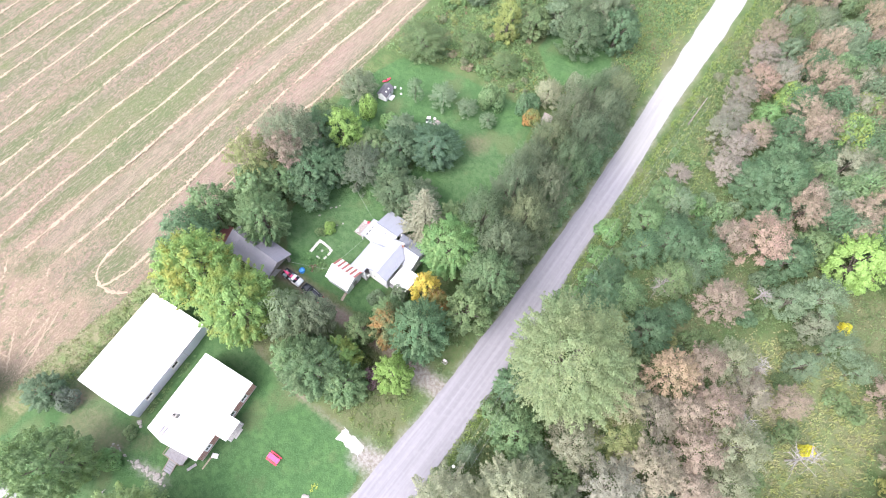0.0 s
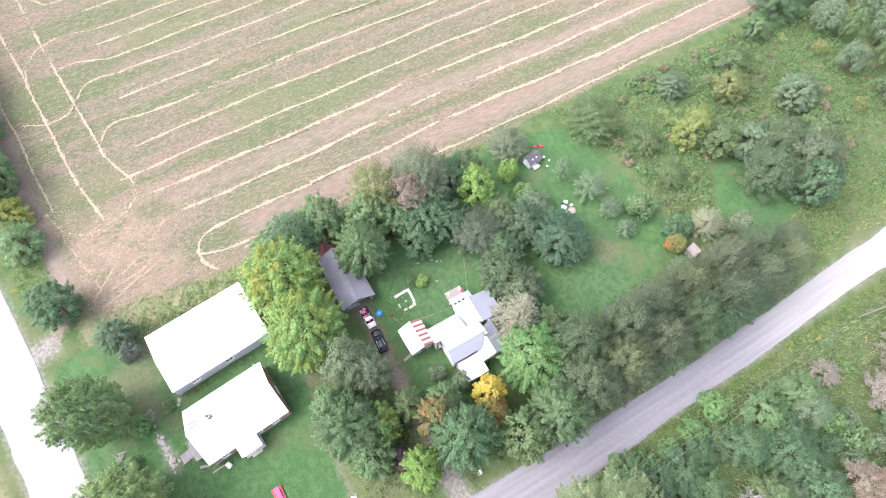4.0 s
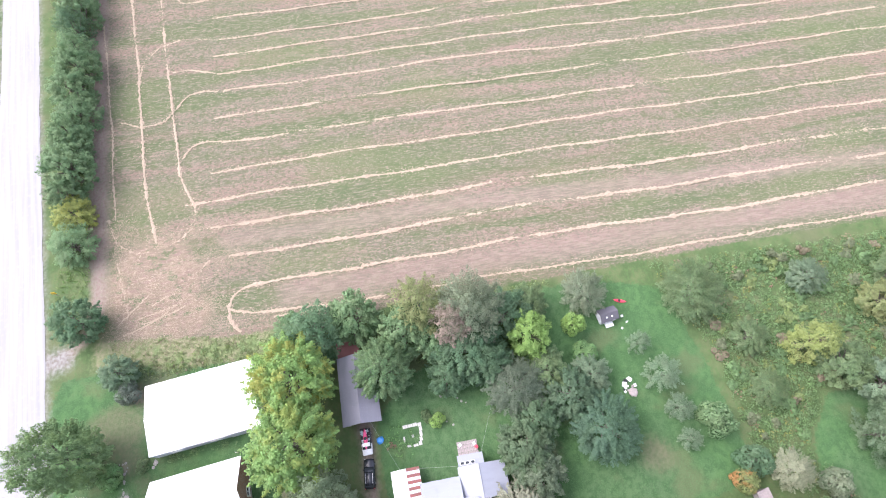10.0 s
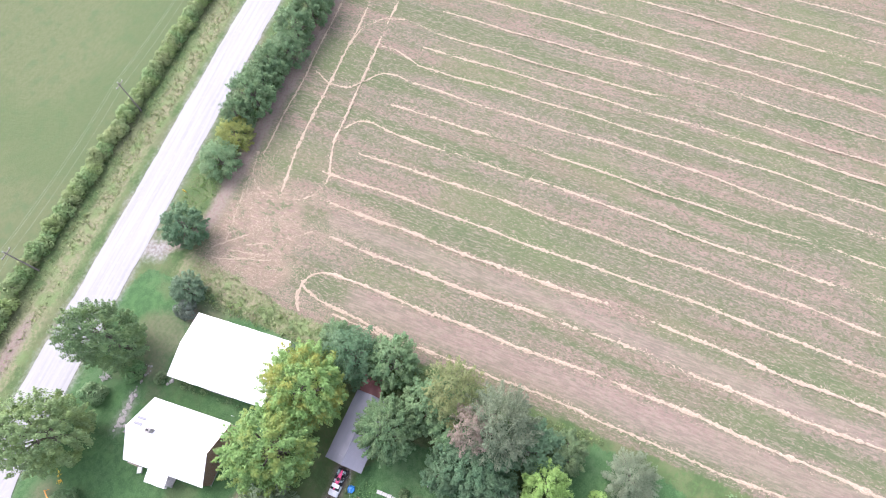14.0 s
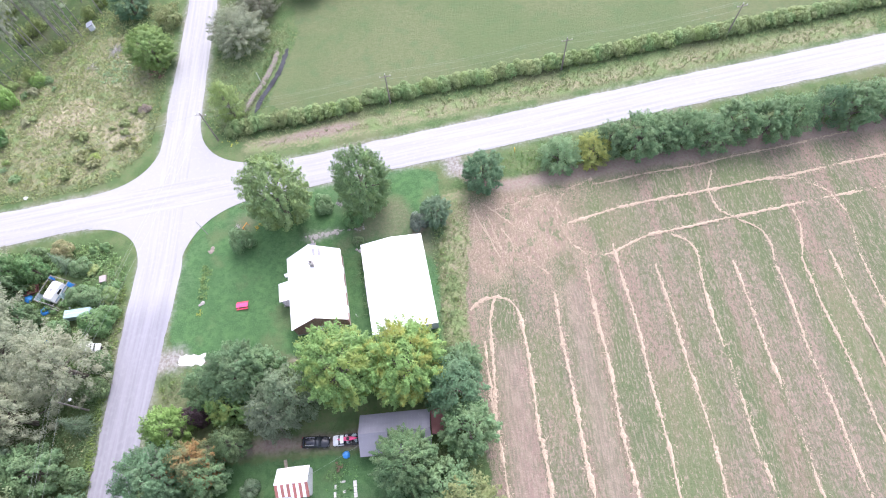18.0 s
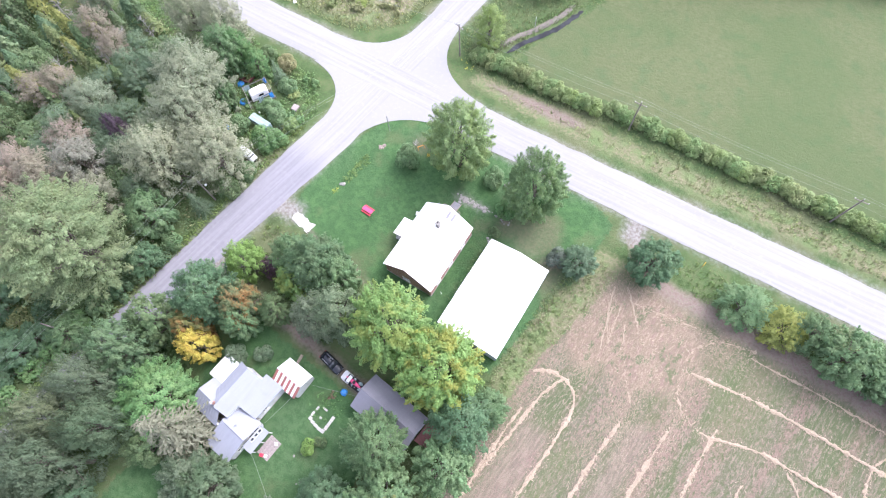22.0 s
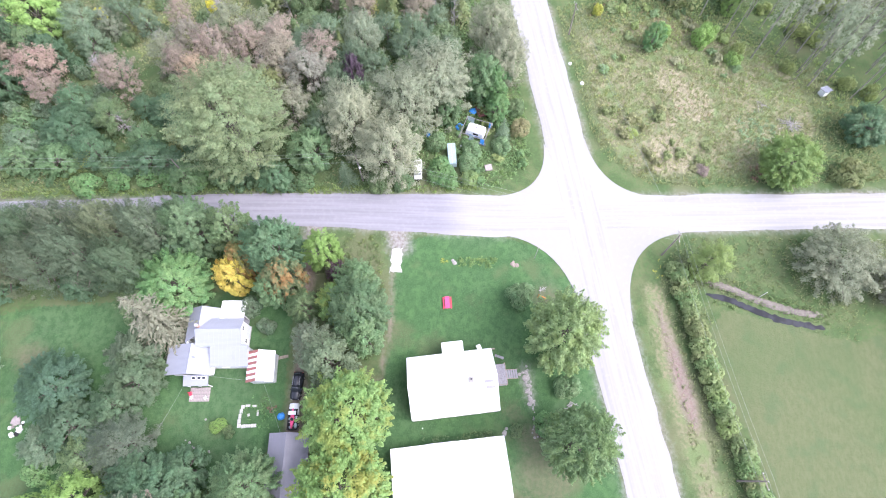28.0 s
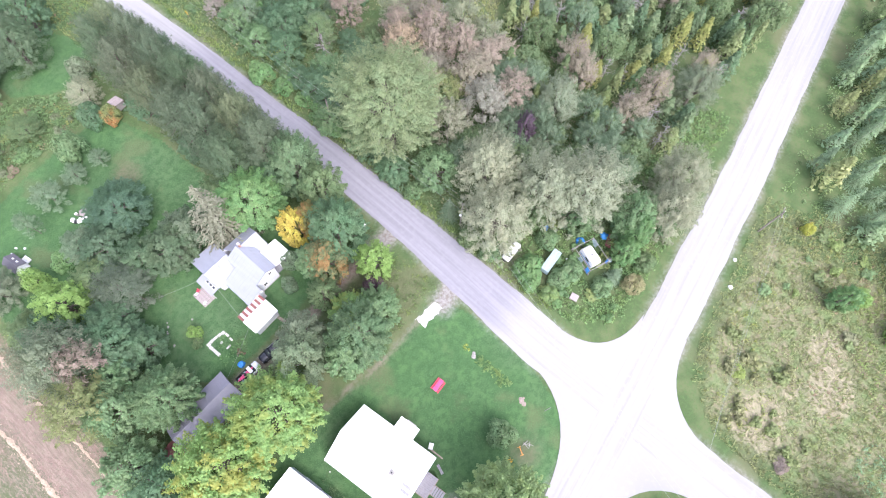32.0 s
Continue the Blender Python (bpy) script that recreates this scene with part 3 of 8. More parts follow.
# ---- straw windrows on the hay field ----
def windrow(pts, width=0.9, high=0.16, seed=0, wave=0.35):
    rng = np.random.default_rng(seed)
    mid, u = resample(pts, 0.4)
    n = len(mid)
    d = np.gradient(mid, axis=0)
    d /= np.hypot(*d.T)[:, None] + 1e-9
    side = np.c_[-d[:, 1], d[:, 0]]
    ph = rng.uniform(0, 6, 3)
    drift = wave * (np.sin(u * 0.11 + ph[0]) + 0.6 * np.sin(u * 0.31 + ph[1])) + rng.normal(0, 0.05, n)
    fat = (0.65 + 0.31 * np.sin(u * 0.9 + ph[2]) * np.sin(u * 0.23)) * rng.uniform(0.5, 1.15, n)
    fat *= np.where(rng.random(n) < 0.06, 0.3, 1.0)
    mid = mid + side * drift[:, None]
    rows = []
    for o, h in ((-0.5, 0.02), (-0.22, 0.7), (0.05, 1.0), (0.27, 0.65), (0.5, 0.02)):
        w = width * fat * o + rng.normal(0, 0.07, n)
        rows.append(np.c_[mid + side * w[:, None], np.maximum(0.01, high * h * fat * rng.uniform(0.7, 1.3, n))])
    i = np.arange(5 * n).reshape(5, n)
    faces = np.stack([i[:-1, :-1], i[:-1, 1:], i[1:, 1:], i[1:, :-1]], -1).reshape(-1, 4)
    v = np.concatenate(rows)
    # loose stalks beside the row
    m = int(n * 2.2)
    at = rng.integers(0, n, m)
    p = mid[at] + side[at] * (rng.normal(0, width * 0.5, m))[:, None] + rng.normal(0, 0.15, (m, 2))
    ang = rng.uniform(0, math.pi, m)
    t = np.c_[np.cos(ang), np.sin(ang)] * rng.uniform(0.1, 0.28, m)[:, None]
    b = np.c_[-np.sin(ang), np.cos(ang)] * rng.uniform(0.03, 0.09, m)[:, None]
    zz = rng.uniform(0.08, 0.14, (m, 1))
    q = np.stack([np.c_[p - t, zz], np.c_[p + b, zz], np.c_[p + t, zz], np.c_[p - b, zz]], 1).reshape(-1, 3)
    faces = np.concatenate([faces, len(v) + np.arange(4 * m).reshape(-1, 4)])
    me = bpy.data.meshes.new("straw_windrow")
    me.from_pydata(np.concatenate([v, q]), [], faces)
    me.materials.append(STRAW)
    return tagged(new("straw_windrow", me), "raked windrow of dry pale straw on the stubble", "windrow", "windrows on the hay field", "stuff")


# each row: its width and where it lies at y = 10, 50, 95 and 150; then where it begins
for i, (w, y0, xs) in enumerate([
    (0.75, 2.0, (-67.3, -68.0, -67.9, -68.6)), (1.15, 19.0, (-74.6, -75.0, -74.3, -74.8)), (1.1, -6.0, (-80.7, -81.8, -81.3, -81.0)),
    (1.1, -12.0, (-87.5, -88.1, -87.4, -87.3)), (0.9, -14.5, (-93.9, -94.5, -94.3, -94.5)), (0.8, -9.4, (-100.9, -101.3, -101.3, -101.1)),
    (0.95, -7.0, (-108.0, -108.0, -107.7, -107.7)), (0.8, -8.7, (-115.0, -115.2, -114.9, -114.8)), (0.9, -7.0, (-121.9, -122.7, -121.2, -121.2)),
    (0.75, -8.0, (-127.2, -128.5, -127.5, -126.8)), (0.85, -8.7, (-132.6, -133.8, -133.7, -133.0)), (0.75, -8.0, (-137.5, -138.9, -138.4, -138.0)),
    (0.85, -9.0, (-144.6, -145.8, -145.0, -144.8)), (0.8, -8.0, (-151.8, -152.9, -151.4, -151.5)), (0.8, -6.0, (-158.0, -158.6, -157.9, -158.0)),
    (0.8, -4.0, (-165.0, -165.5, -165.0, -165.0)), (0.8, -5.0, (-172.0, -172.4, -172.0, -172.0)), (0.8, -5.0, (-179.0, -179.3, -179.0, -179.0)),
]):
    windrow([(xs[0] + 0.3, y0), (xs[0], 10.0 if y0 < 10 else 30.0), (xs[1], 50.0), (xs[2], 95.0), (xs[3], 150.0), (xs[3], 200.0)], w, seed=i, wave=0.22)
windrow([(-190.0, -31.5), (-154.0, -28.3), (-129.0, -25.5), (-111.0, -23.7), (-95.0, -21.9), (-84.7, -19.6)], 0.95, seed=30, wave=0.12)
windrow([(-190.0, -25.0), (-150.0, -21.0), (-127.7, -18.8), (-114.3, -17.2), (-100.7, -15.7), (-95.5, -13.6), (-92.5, -12.3), (-88.5, -12.6), (-85.6, -15.5), (-84.1, -20.0), (-84.2, -24.0), (-87.0, -27.5), (-93.0, -29.4)], 0.85, seed=31, wave=0.08)
windrow([(-104.8, -15.3), (-107.4, -13.7), (-108.6, -11.0), (-108.0, -7.0)], 0.7, seed=32, wave=0.03)
windrow([(-116.7, -28.6), (-114.6, -24.3), (-115.0, -19.5), (-117.5, -17.5), (-121.7, -14.5), (-122.5, -10.9), (-121.8, -7.5)], 0.6, seed=33, wave=0.03)
windrow([(-129.0, -18.0), (-129.2, -14.3), (-127.0, -8.0)], 0.6, seed=34, wave=0.03)
windrow([(-127.9, -25.2), (-132.8, -24.6), (-137.1, -21.2), (-138.8, -15.4), (-137.5, -8.0)], 0.6, seed=35, wave=0.03)
windrow([(-153.6, -18.3), (-150.4, -16.1), (-151.0, -8.0)], 0.6, seed=39, wave=0.03)
windrow([(-146.3, -34.0), (-120.8, -31.2), (-99.1, -28.8), (-82.7, -26.7), (-77.0, -25.6), (-72.0, -24.5)], 0.5, 0.08, seed=40, wave=0.2)
windrow([(-74.0, 19.4), (-74.3, 5.0), (-73.9, -2.5), (-72.5, -5.3), (-70.0, -6.2), (-67.2, -5.6), (-65.0, -4.0)], 1.0, seed=36, wave=0.05)
windrow([(-70.0, -6.0), (-68.6, -2.0), (-68.0, 6.0), (-67.2, 18.0)], 0.9, seed=37, wave=0.1)

# thin trails that fan out from the field gate
fan = random.Random(12)
for i in range(9):
    a = radians(fan.uniform(98, 158))
    turn, ln, s0 = fan.uniform(-0.25, 0.3), fan.uniform(7, 16), fan.uniform(2, 13)
    x0, y0 = -69.5 + fan.uniform(-2, 2) + s0 * math.cos(a), -28.0 + s0 * math.sin(a)
    windrow([(x0 + ln * q * math.cos(a + turn * q), y0 + ln * q * math.sin(a + turn * q)) for q in (0, 0.25, 0.5, 0.75, 1)], fan.uniform(0.22, 0.45), 0.035, seed=70 + i, wave=0.15)


def loose_straw(name, lines, spread, n, seed):
    """Wisps of straw left behind by the rake, lying along its turns."""
    rng = np.random.default_rng(seed)
    out = []
    for pts in lines:
        mid, _ = resample(pts, 0.3)
        d = np.gradient(mid, axis=0)
        k = rng.integers(0, len(mid), n)
        ang = np.arctan2(d[k, 1], d[k, 0]) + rng.normal(0, 0.45, n)
        p = mid[k] + rng.normal(0, spread, (n, 2))
        t = np.c_[np.cos(ang), np.sin(ang)] * rng.uniform(0.08, 0.26, (n, 1))
        b = np.c_[-np.sin(ang), np.cos(ang)] * rng.uniform(0.01, 0.026, (n, 1))
        z = rng.uniform(0.09, 0.13, (n, 1))
        out.append(np.stack([np.c_[p - t, z], np.c_[p + b, z], np.c_[p + t, z], np.c_[p - b, z]], 1))
    tagged(new(name, quads(name, np.concatenate(out), STRAW)), "loose wisps of straw on the trampled field corner", "straw", kind="stuff")


loose_straw("loose_straw", [
    [(-71.0, -27.0), (-76.0, -21.0), (-82.0, -12.0), (-83.5, 0.0)], [(-69.0, -27.0), (-72.0, -18.0), (-78.0, -8.0), (-80.0, 6.0)],
    [(-67.5, -26.0), (-69.0, -16.0), (-72.0, -8.0)], [(-84.0, -26.0), (-78.0, -22.0), (-73.0, -14.0), (-71.0, -8.0)], [(-80.5, -22.0), (-79.5, -14.0), (-80.3, -4.0)],
    [(-86.0, -22.0), (-88.0, -10.0), (-88.0, 4.0)], [(-66.5, -24.0), (-67.0, -12.0), (-66.6, 2.0)], [(-92.0, -26.0), (-80.0, -26.0), (-72.0, -26.5)],
], 1.3, 2600, 60)

# ---- trees and shrubs ----
def unit(v):
    return v / (np.linalg.norm(v, axis=-1, keepdims=True) + 1e-9)


def leaves(p, nrm, size, slim, rng, hang=None):
    """Leaf sprays at p that face nrm; hang bends their long axis."""
    n = len(p)
    t = unit(np.cross(nrm, rng.normal(size=(n, 3))))
    if hang is not None:
        t = unit(hang - nrm * (hang * nrm).sum(1, keepdims=True))
    b = np.cross(nrm, t)
    ln = size * rng.uniform(0.65, 1.3, (n, 1))
    w = ln * slim * rng.uniform(0.7, 1.2, (n, 1))
    return np.stack([p - t * ln * 0.5, p + b * w * 0.5 + t * ln * 0.05, p + t * ln * 0.5, p - b * w * 0.5 + t * ln * 0.05], 1)


def lobed(rng, lobes, radii, n, size, slim, tall=1.0, loose=0.16, droop=0.0):
    """Leaf sprays over the outside of overlapping boughs."""
    k = rng.choice(len(lobes), int(n * 1.9), p=radii**2 / (radii**2).sum())
    d = unit(rng.normal(size=(len(k), 3)))
    r = radii[k][:, None] * (1 - np.abs(rng.normal(0, loose, (len(k), 1))) + 0.06)
    p = lobes[k] + d * r * np.array([1, 1, tall])
    keep = np.ones(len(k), bool)
    for c, rr in zip(lobes, radii):
        q = (p - c) / np.array([1, 1, tall])
        keep &= (q**2).sum(1) > (0.68 * rr) ** 2
    keep &= (d[:, 2] > -0.75) | (rng.random(len(k)) < 0.3)
    p, d = p[keep][:n], d[keep][:n]
    nrm = unit(d + rng.normal(0, 0.24, p.shape) + np.array([0, 0, 0.5]))
    hang = unit(d * np.array([1, 1, 0.4]) + np.array([0, 0, -droop]) + rng.normal(0, 0.3, p.shape)) if droop else None
    return leaves(p, nrm, size, slim, rng, hang)


def bough_centres(rng, n, R, z0, z1, lean=0.9, out=0.66, spread=0.35):
    """Bough middles spread round an egg-shaped crown."""
    i = np.arange(n) + 0.5
    up = 1 - i / n * 1.55
    up = np.clip(up, -0.9, 1)
    ang = i * 2.39996 + rng.normal(0, 0.35, n)
    flat = np.sqrt(np.maximum(0, 1 - up**2)) ** lean
    zc, h = (z0 + z1) / 2, (z1 - z0) / 2
    f = out * (1 + rng.normal(0, 0.16, n))
    c = np.c_[np.cos(ang) * flat * R * f, np.sin(ang) * flat * R * f, zc + up * h * out]
    r = R * spread * rng.uniform(0.7, 1.25, n)
    return c, r


def trunk_mesh(rng, R, z0, z1, boughs, r0=None, material=None):
    bm = bmesh.new()
    r0 = r0 or 0.05 * z1
    tube(bm, (0, 0, -0.3), (0, 0, z0 + (z1 - z0) * 0.3), r0, r0 * 0.6, 9)
    tube(bm, (0, 0, z0 + (z1 - z0) * 0.28), (0.1, 0, z0 + (z1 - z0) * 0.75), r0 * 0.6, r0 * 0.2, 7)
    for k in range(0, len(boughs), max(1, len(boughs) // 9)):
        a = Vector((0, 0, z0 + (z1 - z0) * rng.uniform(0.0, 0.4)))
        b = Vector(boughs[k])
        m = a.lerp(b, 0.5) + Vector((0, 0, 0.25))
        tube(bm, a, m, r0 * 0.42, r0 * 0.25, 6)
        tube(bm, m, b, r0 * 0.25, r0 * 0.06, 5)
    me = bpy.data.meshes.new("trunk")
    bm.to_mesh(me)
    bm.free()
    me.materials.append(material or BARK)
    return me


FORMS = {}


def form(kind, seed, R, H, build):
    rng = np.random.default_rng(seed)
    v, tr = build(rng, R, H)
    FORMS.setdefault(kind, []).append((quads("crown", v, LEAF), tr, R, H))


def plumed(rng, R, z0, H, tips, per, size, slim, width=0.085, rise=0.3, low=0.4, belly=0.42, inner=0.52):
    """Pointed feathery boughs that spread outwards and up from the trunk; gives the leaf sprays and the bough tips."""
    i = np.arange(tips) + 0.5
    up = 1 - (1 + low) * i / tips
    ang = i * 2.39996 + rng.normal(0, 0.3, tips)
    flat = np.sqrt(1 - up**2)
    reach = rng.uniform(0.78, 1.1, tips)
    zc = z0 + (H - z0) * belly
    tip = np.c_[np.cos(ang) * flat * R * reach, np.sin(ang) * flat * R * reach, zc + np.where(up > 0, H - zc, (zc - z0) / low) * up * (0.5 + 0.5 * reach)]
    foot = tip * np.array([inner, inner, 1]) - np.c_[np.zeros((tips, 2)), rise * R * (0.6 + 0.4 * flat)]
    k = np.repeat(np.arange(tips), per)
    s = rng.random(len(k)) ** 0.8
    fat = width * R * (np.sin(np.pi * (0.18 + 0.8 * s)) + 0.12) * (1 + 0.3 * np.maximum(up, 0) ** 2)[k]
    axis = unit(tip - foot)[k]
    off = rng.normal(0, 0.62, (len(k), 3))
    p = foot[k] + (tip - foot)[k] * s[:, None] + off * fat[:, None]
    out = unit(np.c_[np.cos(ang), np.sin(ang), np.full(tips, 0.9)])[k]
    nrm = unit(out + 0.55 * off + rng.normal(0, 0.2, p.shape) + np.array([0, 0, 0.5]))
    return leaves(p, nrm, size, slim, rng, unit(axis + 0.45 * off + rng.normal(0, 0.25, p.shape))), tip


def maple(rng, R, H):
    v, tip = plumed(rng, R, H * 0.1, H, 300, 110, 0.28, 0.78, width=0.066, rise=0.15, low=0.75, belly=0.5, inner=0.66)
    return v, trunk_mesh(rng, R, H * 0.2, H, tip * 0.85)


def round_tree(rng, R, H):
    v, tip = plumed(rng, R, H * 0.08, H, 130, 84, 0.3, 0.76, width=0.09, rise=0.15, low=0.75, belly=0.48, inner=0.64)
    return v, trunk_mesh(rng, R, H * 0.12, H, tip * 0.85)


def bush(rng, R, H):
    c, r = bough_centres(rng, 15, R, -H * 0.25, H, out=0.62, spread=0.38)
    c[:, 2] = np.maximum(c[:, 2], 0.3)
    v = lobed(rng, c, r, 2600, 0.27, 0.72)
    return v[v[:, :, 2].min(1) > -0.05], trunk_mesh(rng, R, 0.2, H, c, 0.09)


def thicket_tree(rng, R, H):
    c, r = bough_centres(rng, 34, R, H * 0.08, H, out=0.75, spread=0.27)
    v = lobed(rng, c, r, 4600, 0.36, 0.7)
    return v, trunk_mesh(rng, R, H * 0.12, H, c[:9])


def shrub(rng, R, H):
    c, r = bough_centres(rng, 13, R, -H * 0.25, H, out=0.66, spread=0.36)
    c[:, 2] = np.maximum(c[:, 2], 0.3)
    v = lobed(rng, c, r, 1300, 0.34, 0.7)
    return v[v[:, :, 2].min(1) > -0.05], trunk_mesh(rng, R, 0.2, H, c[:5], 0.09)


def low_bush(rng, R, H):
    n = 9
    a = rng.uniform(0, math.tau, n)
    d = R * rng.uniform(0.1, 0.75, n)
    c = np.c_[np.cos(a) * d, np.sin(a) * d, H * rng.uniform(0.2, 0.62, n)]
    v = lobed(rng, c, R * rng.uniform(0.24, 0.42, n), 330, 0.4, 0.7, loose=0.25)
    return v[v[:, :, 2].min(1) > -0.05], trunk_mesh(rng, R, 0.1, H, c[:5], 0.05)


def willow(rng, R, H):
    v, tip = plumed(rng, R, H * 0.08, H, 160, 120, 0.33, 0.42, width=0.095, belly=0.52)
    return v, trunk_mesh(rng, R, H * 0.12, H, tip * 0.85)


def ash(rng, R, H):
    v, tip = plumed(rng, R, H * 0.06, H, 90, 95, 0.32, 0.62, width=0.12, rise=0.2, low=0.6)
    return v, trunk_mesh(rng, R, H * 0.12, H, tip * 0.85)


def airy(rng, R, H):
    v, tip = plumed(rng, R, H * 0.2, H, 74, 88, 0.32, 0.36, width=0.115, rise=0.32, belly=0.55)
    return v, trunk_mesh(rng, R, H * 0.2, H, tip * 0.95, 0.16)


def spruce(rng, R, H):
    out, tips = [], []
    levels = int(H * 2.6)
    for k in range(levels):
        s = k / levels
        z, reach = H * (0.05 + 0.95 * s), R * (1 - s) ** 0.85 + 0.12
        for j in range(int(6 + 7 * (1 - s))):
            a = rng.uniform(0, math.tau)
            ln = reach * rng.uniform(0.75, 1.1)
            m = max(3, int(ln / 0.26))
            q = np.linspace(0.2, 1, m)[:, None]
            d = np.array([math.cos(a), math.sin(a), 0])
            p = q * ln * d + np.array([0, 0, z]) + np.array([0, 0, -1]) * (0.32 * ln * q**1.6)
            p += rng.normal(0, 0.05, p.shape)
            nrm = unit(np.array([0, 0, 1.0]) + 0.35 * d + rng.normal(0, 0.3, p.shape))
            sidew = np.array([-d[1], d[0], 0]) * rng.choice([-1, 1], (m, 1))
            out.append(leaves(p, nrm, 0.5, 0.34, rng, unit(d + 0.75 * sidew + np.array([0, 0, -0.35]) + rng.normal(0, 0.1, p.shape))))
    bm = bmesh.new()
    tube(bm, (0, 0, -0.3), (0, 0, H * 0.98), 0.03 * H * 0.6, 0.02, 8)
    me = bpy.data.meshes.new("trunk")
    bm.to_mesh(me)
    bm.free()
    me.materials.append(BARK)
    return np.concatenate(out), me


def cedar(rng, R, H):
    n = 700
    s = rng.random(n) ** 0.75
    a = rng.uniform(0, math.tau, n)
    lump = 1 + 0.2 * np.sin(a * 5 + s * 19) + 0.12 * np.sin(a * 3 - s * 31)
    rr = R * (1 - s) ** 0.8 * lump * (1 - 0.25 * np.abs(rng.normal(0, 1, n))) + 0.05
    d = np.c_[np.cos(a), np.sin(a), np.zeros(n)]
    p = d * rr[:, None] + np.c_[np.zeros((n, 2)), H * (0.04 + 0.96 * s)]
    nrm = unit(d + np.array([0, 0, 0.55]) + rng.normal(0, 0.4, p.shape))
    v = leaves(p, nrm, 0.62, 0.45, rng, unit(d * 0.8 + np.array([0, 0, 0.5]) + rng.normal(0, 0.25, p.shape)))
    bm = bmesh.new()
    tube(bm, (0, 0, -0.3), (0, 0, H * 0.95), 0.13, 0.02, 7)
    me = bpy.data.meshes.new("trunk")
    bm.to_mesh(me)
    bm.free()
    me.materials.append(BARK)
    return v, me


def pine(rng, R, H):
    v, tip = plumed(rng, R, H * 0.58, H, 34, 34, 0.4, 0.36, width=0.16, rise=0.1, low=0.5)
    bm = bmesh.new()
    tube(bm, (0, 0, -0.3), (0.1, 0.1, H * 0.94), 0.17, 0.06, 8)
    for k in range(7):
        a, z = rng.uniform(0, 6.28), H * rng.uniform(0.3, 0.62)
        tube(bm, (0, 0, z), (math.cos(a) * 0.9, math.sin(a) * 0.9, z + 0.1), 0.04, 0.01, 4)
    me = bpy.data.meshes.new("trunk")
    bm.to_mesh(me)
    bm.free()
    me.materials.append(GREYBARK)
    return v, me


def snag(rng, R, H):
    bm = bmesh.new()
    tube(bm, (0, 0, -0.3), (0.2, 0, H * 0.9), 0.14, 0.04, 7)
    out = []
    for k in range(20):
        a, z = rng.uniform(0, 6.28), H * rng.uniform(0.3, 0.9)
        ln = R * rng.uniform(0.5, 1.1) * (1.15 - z / H * 0.6)
        e = Vector((math.cos(a) * ln, math.sin(a) * ln, z + ln * rng.uniform(0.1, 0.6)))
        tube(bm, (0, 0, z), e, 0.06, 0.02, 5)
        for _ in range(3):
            s = rng.uniform(0.4, 1)
            f = Vector((0, 0, z)).lerp(e, s)
            g = f + Vector(rng.normal(0, 0.5, 3))
            tube(bm, f, g, 0.03, 0.012, 4)
            out.append(np.array(g))
    me = bpy.data.meshes.new("trunk")
    bm.to_mesh(me)
    bm.free()
    me.materials.append(PALE)
    p = np.repeat(np.array(out), 2, 0) + rng.normal(0, 0.3, (len(out) * 2, 3))
    return leaves(p, unit(rng.normal(size=p.shape)), 0.26, 0.4, rng), me


for s in range(3):
    form("maple", 10 + s, 6.5, 11.0, maple)
    form("round", 20 + s, 4.3, 7.5, round_tree)
    form("low", 38 + s, 1.5, 1.5, low_bush)
    form("shrub", 35 + s, 2.2, 3.0, shrub)
    form("wild", 25 + s, 4.0, 7.5, thicket_tree)
    form("bush", 30 + s, 2.3, 3.0, bush)
    form("willow", 40 + s, 6.5, 11.0, willow)
    form("airy", 50 + s, 4.0, 10.0, airy)
    form("cedar", 70 + s, 1.7, 8.0, cedar)
    form("ash", 55 + s, 4.6, 9.0, ash)


def great_willow(rng, R, H):
    v, tip = plumed(rng, R, H * 0.24, H, 360, 140, 0.34, 0.42, width=0.07, low=0.6, belly=0.55)
    return v, trunk_mesh(rng, R, H * 0.12, H, tip * 0.85)


form("great", 47, 9.0, 24.0, great_willow)
for s in range(2):
    form("spruce", 60 + s, 3.8, 13.0, spruce)
    form("pine", 80 + s, 2.4, 15.0, pine)
    form("snag", 90 + s, 2.4, 8.0, snag)

# leaf colours, with the share of yellow in the fourth value
DARK, MID, BRIGHT = (0.07, 0.119, 0.062, 0), (0.094, 0.147, 0.07, 0), (0.095, 0.168, 0.066, 0)
LIME, GOLD, TURNING = (0.135, 0.22, 0.065, 0.2), (0.34, 0.285, 0.065, 0.1), (0.108, 0.187, 0.064, 0.6)
YELLOWING, SAGE, SILVER = (0.12, 0.205, 0.068, 0.9), (0.1, 0.14, 0.084, 0), (0.178, 0.19, 0.125, 0)
BROWN, RUST, TEAL = (0.182, 0.15, 0.117, 0), (0.095, 0.125, 0.06, 1.75), (0.066, 0.113, 0.06, 0)
OLIVE = (0.125, 0.145, 0.06, 0)
ORANGE, GREYISH, MOSS = (0.13, 0.145, 0.055, 1.85), (0.115, 0.14, 0.088, 0), (0.09, 0.13, 0.06, 0)

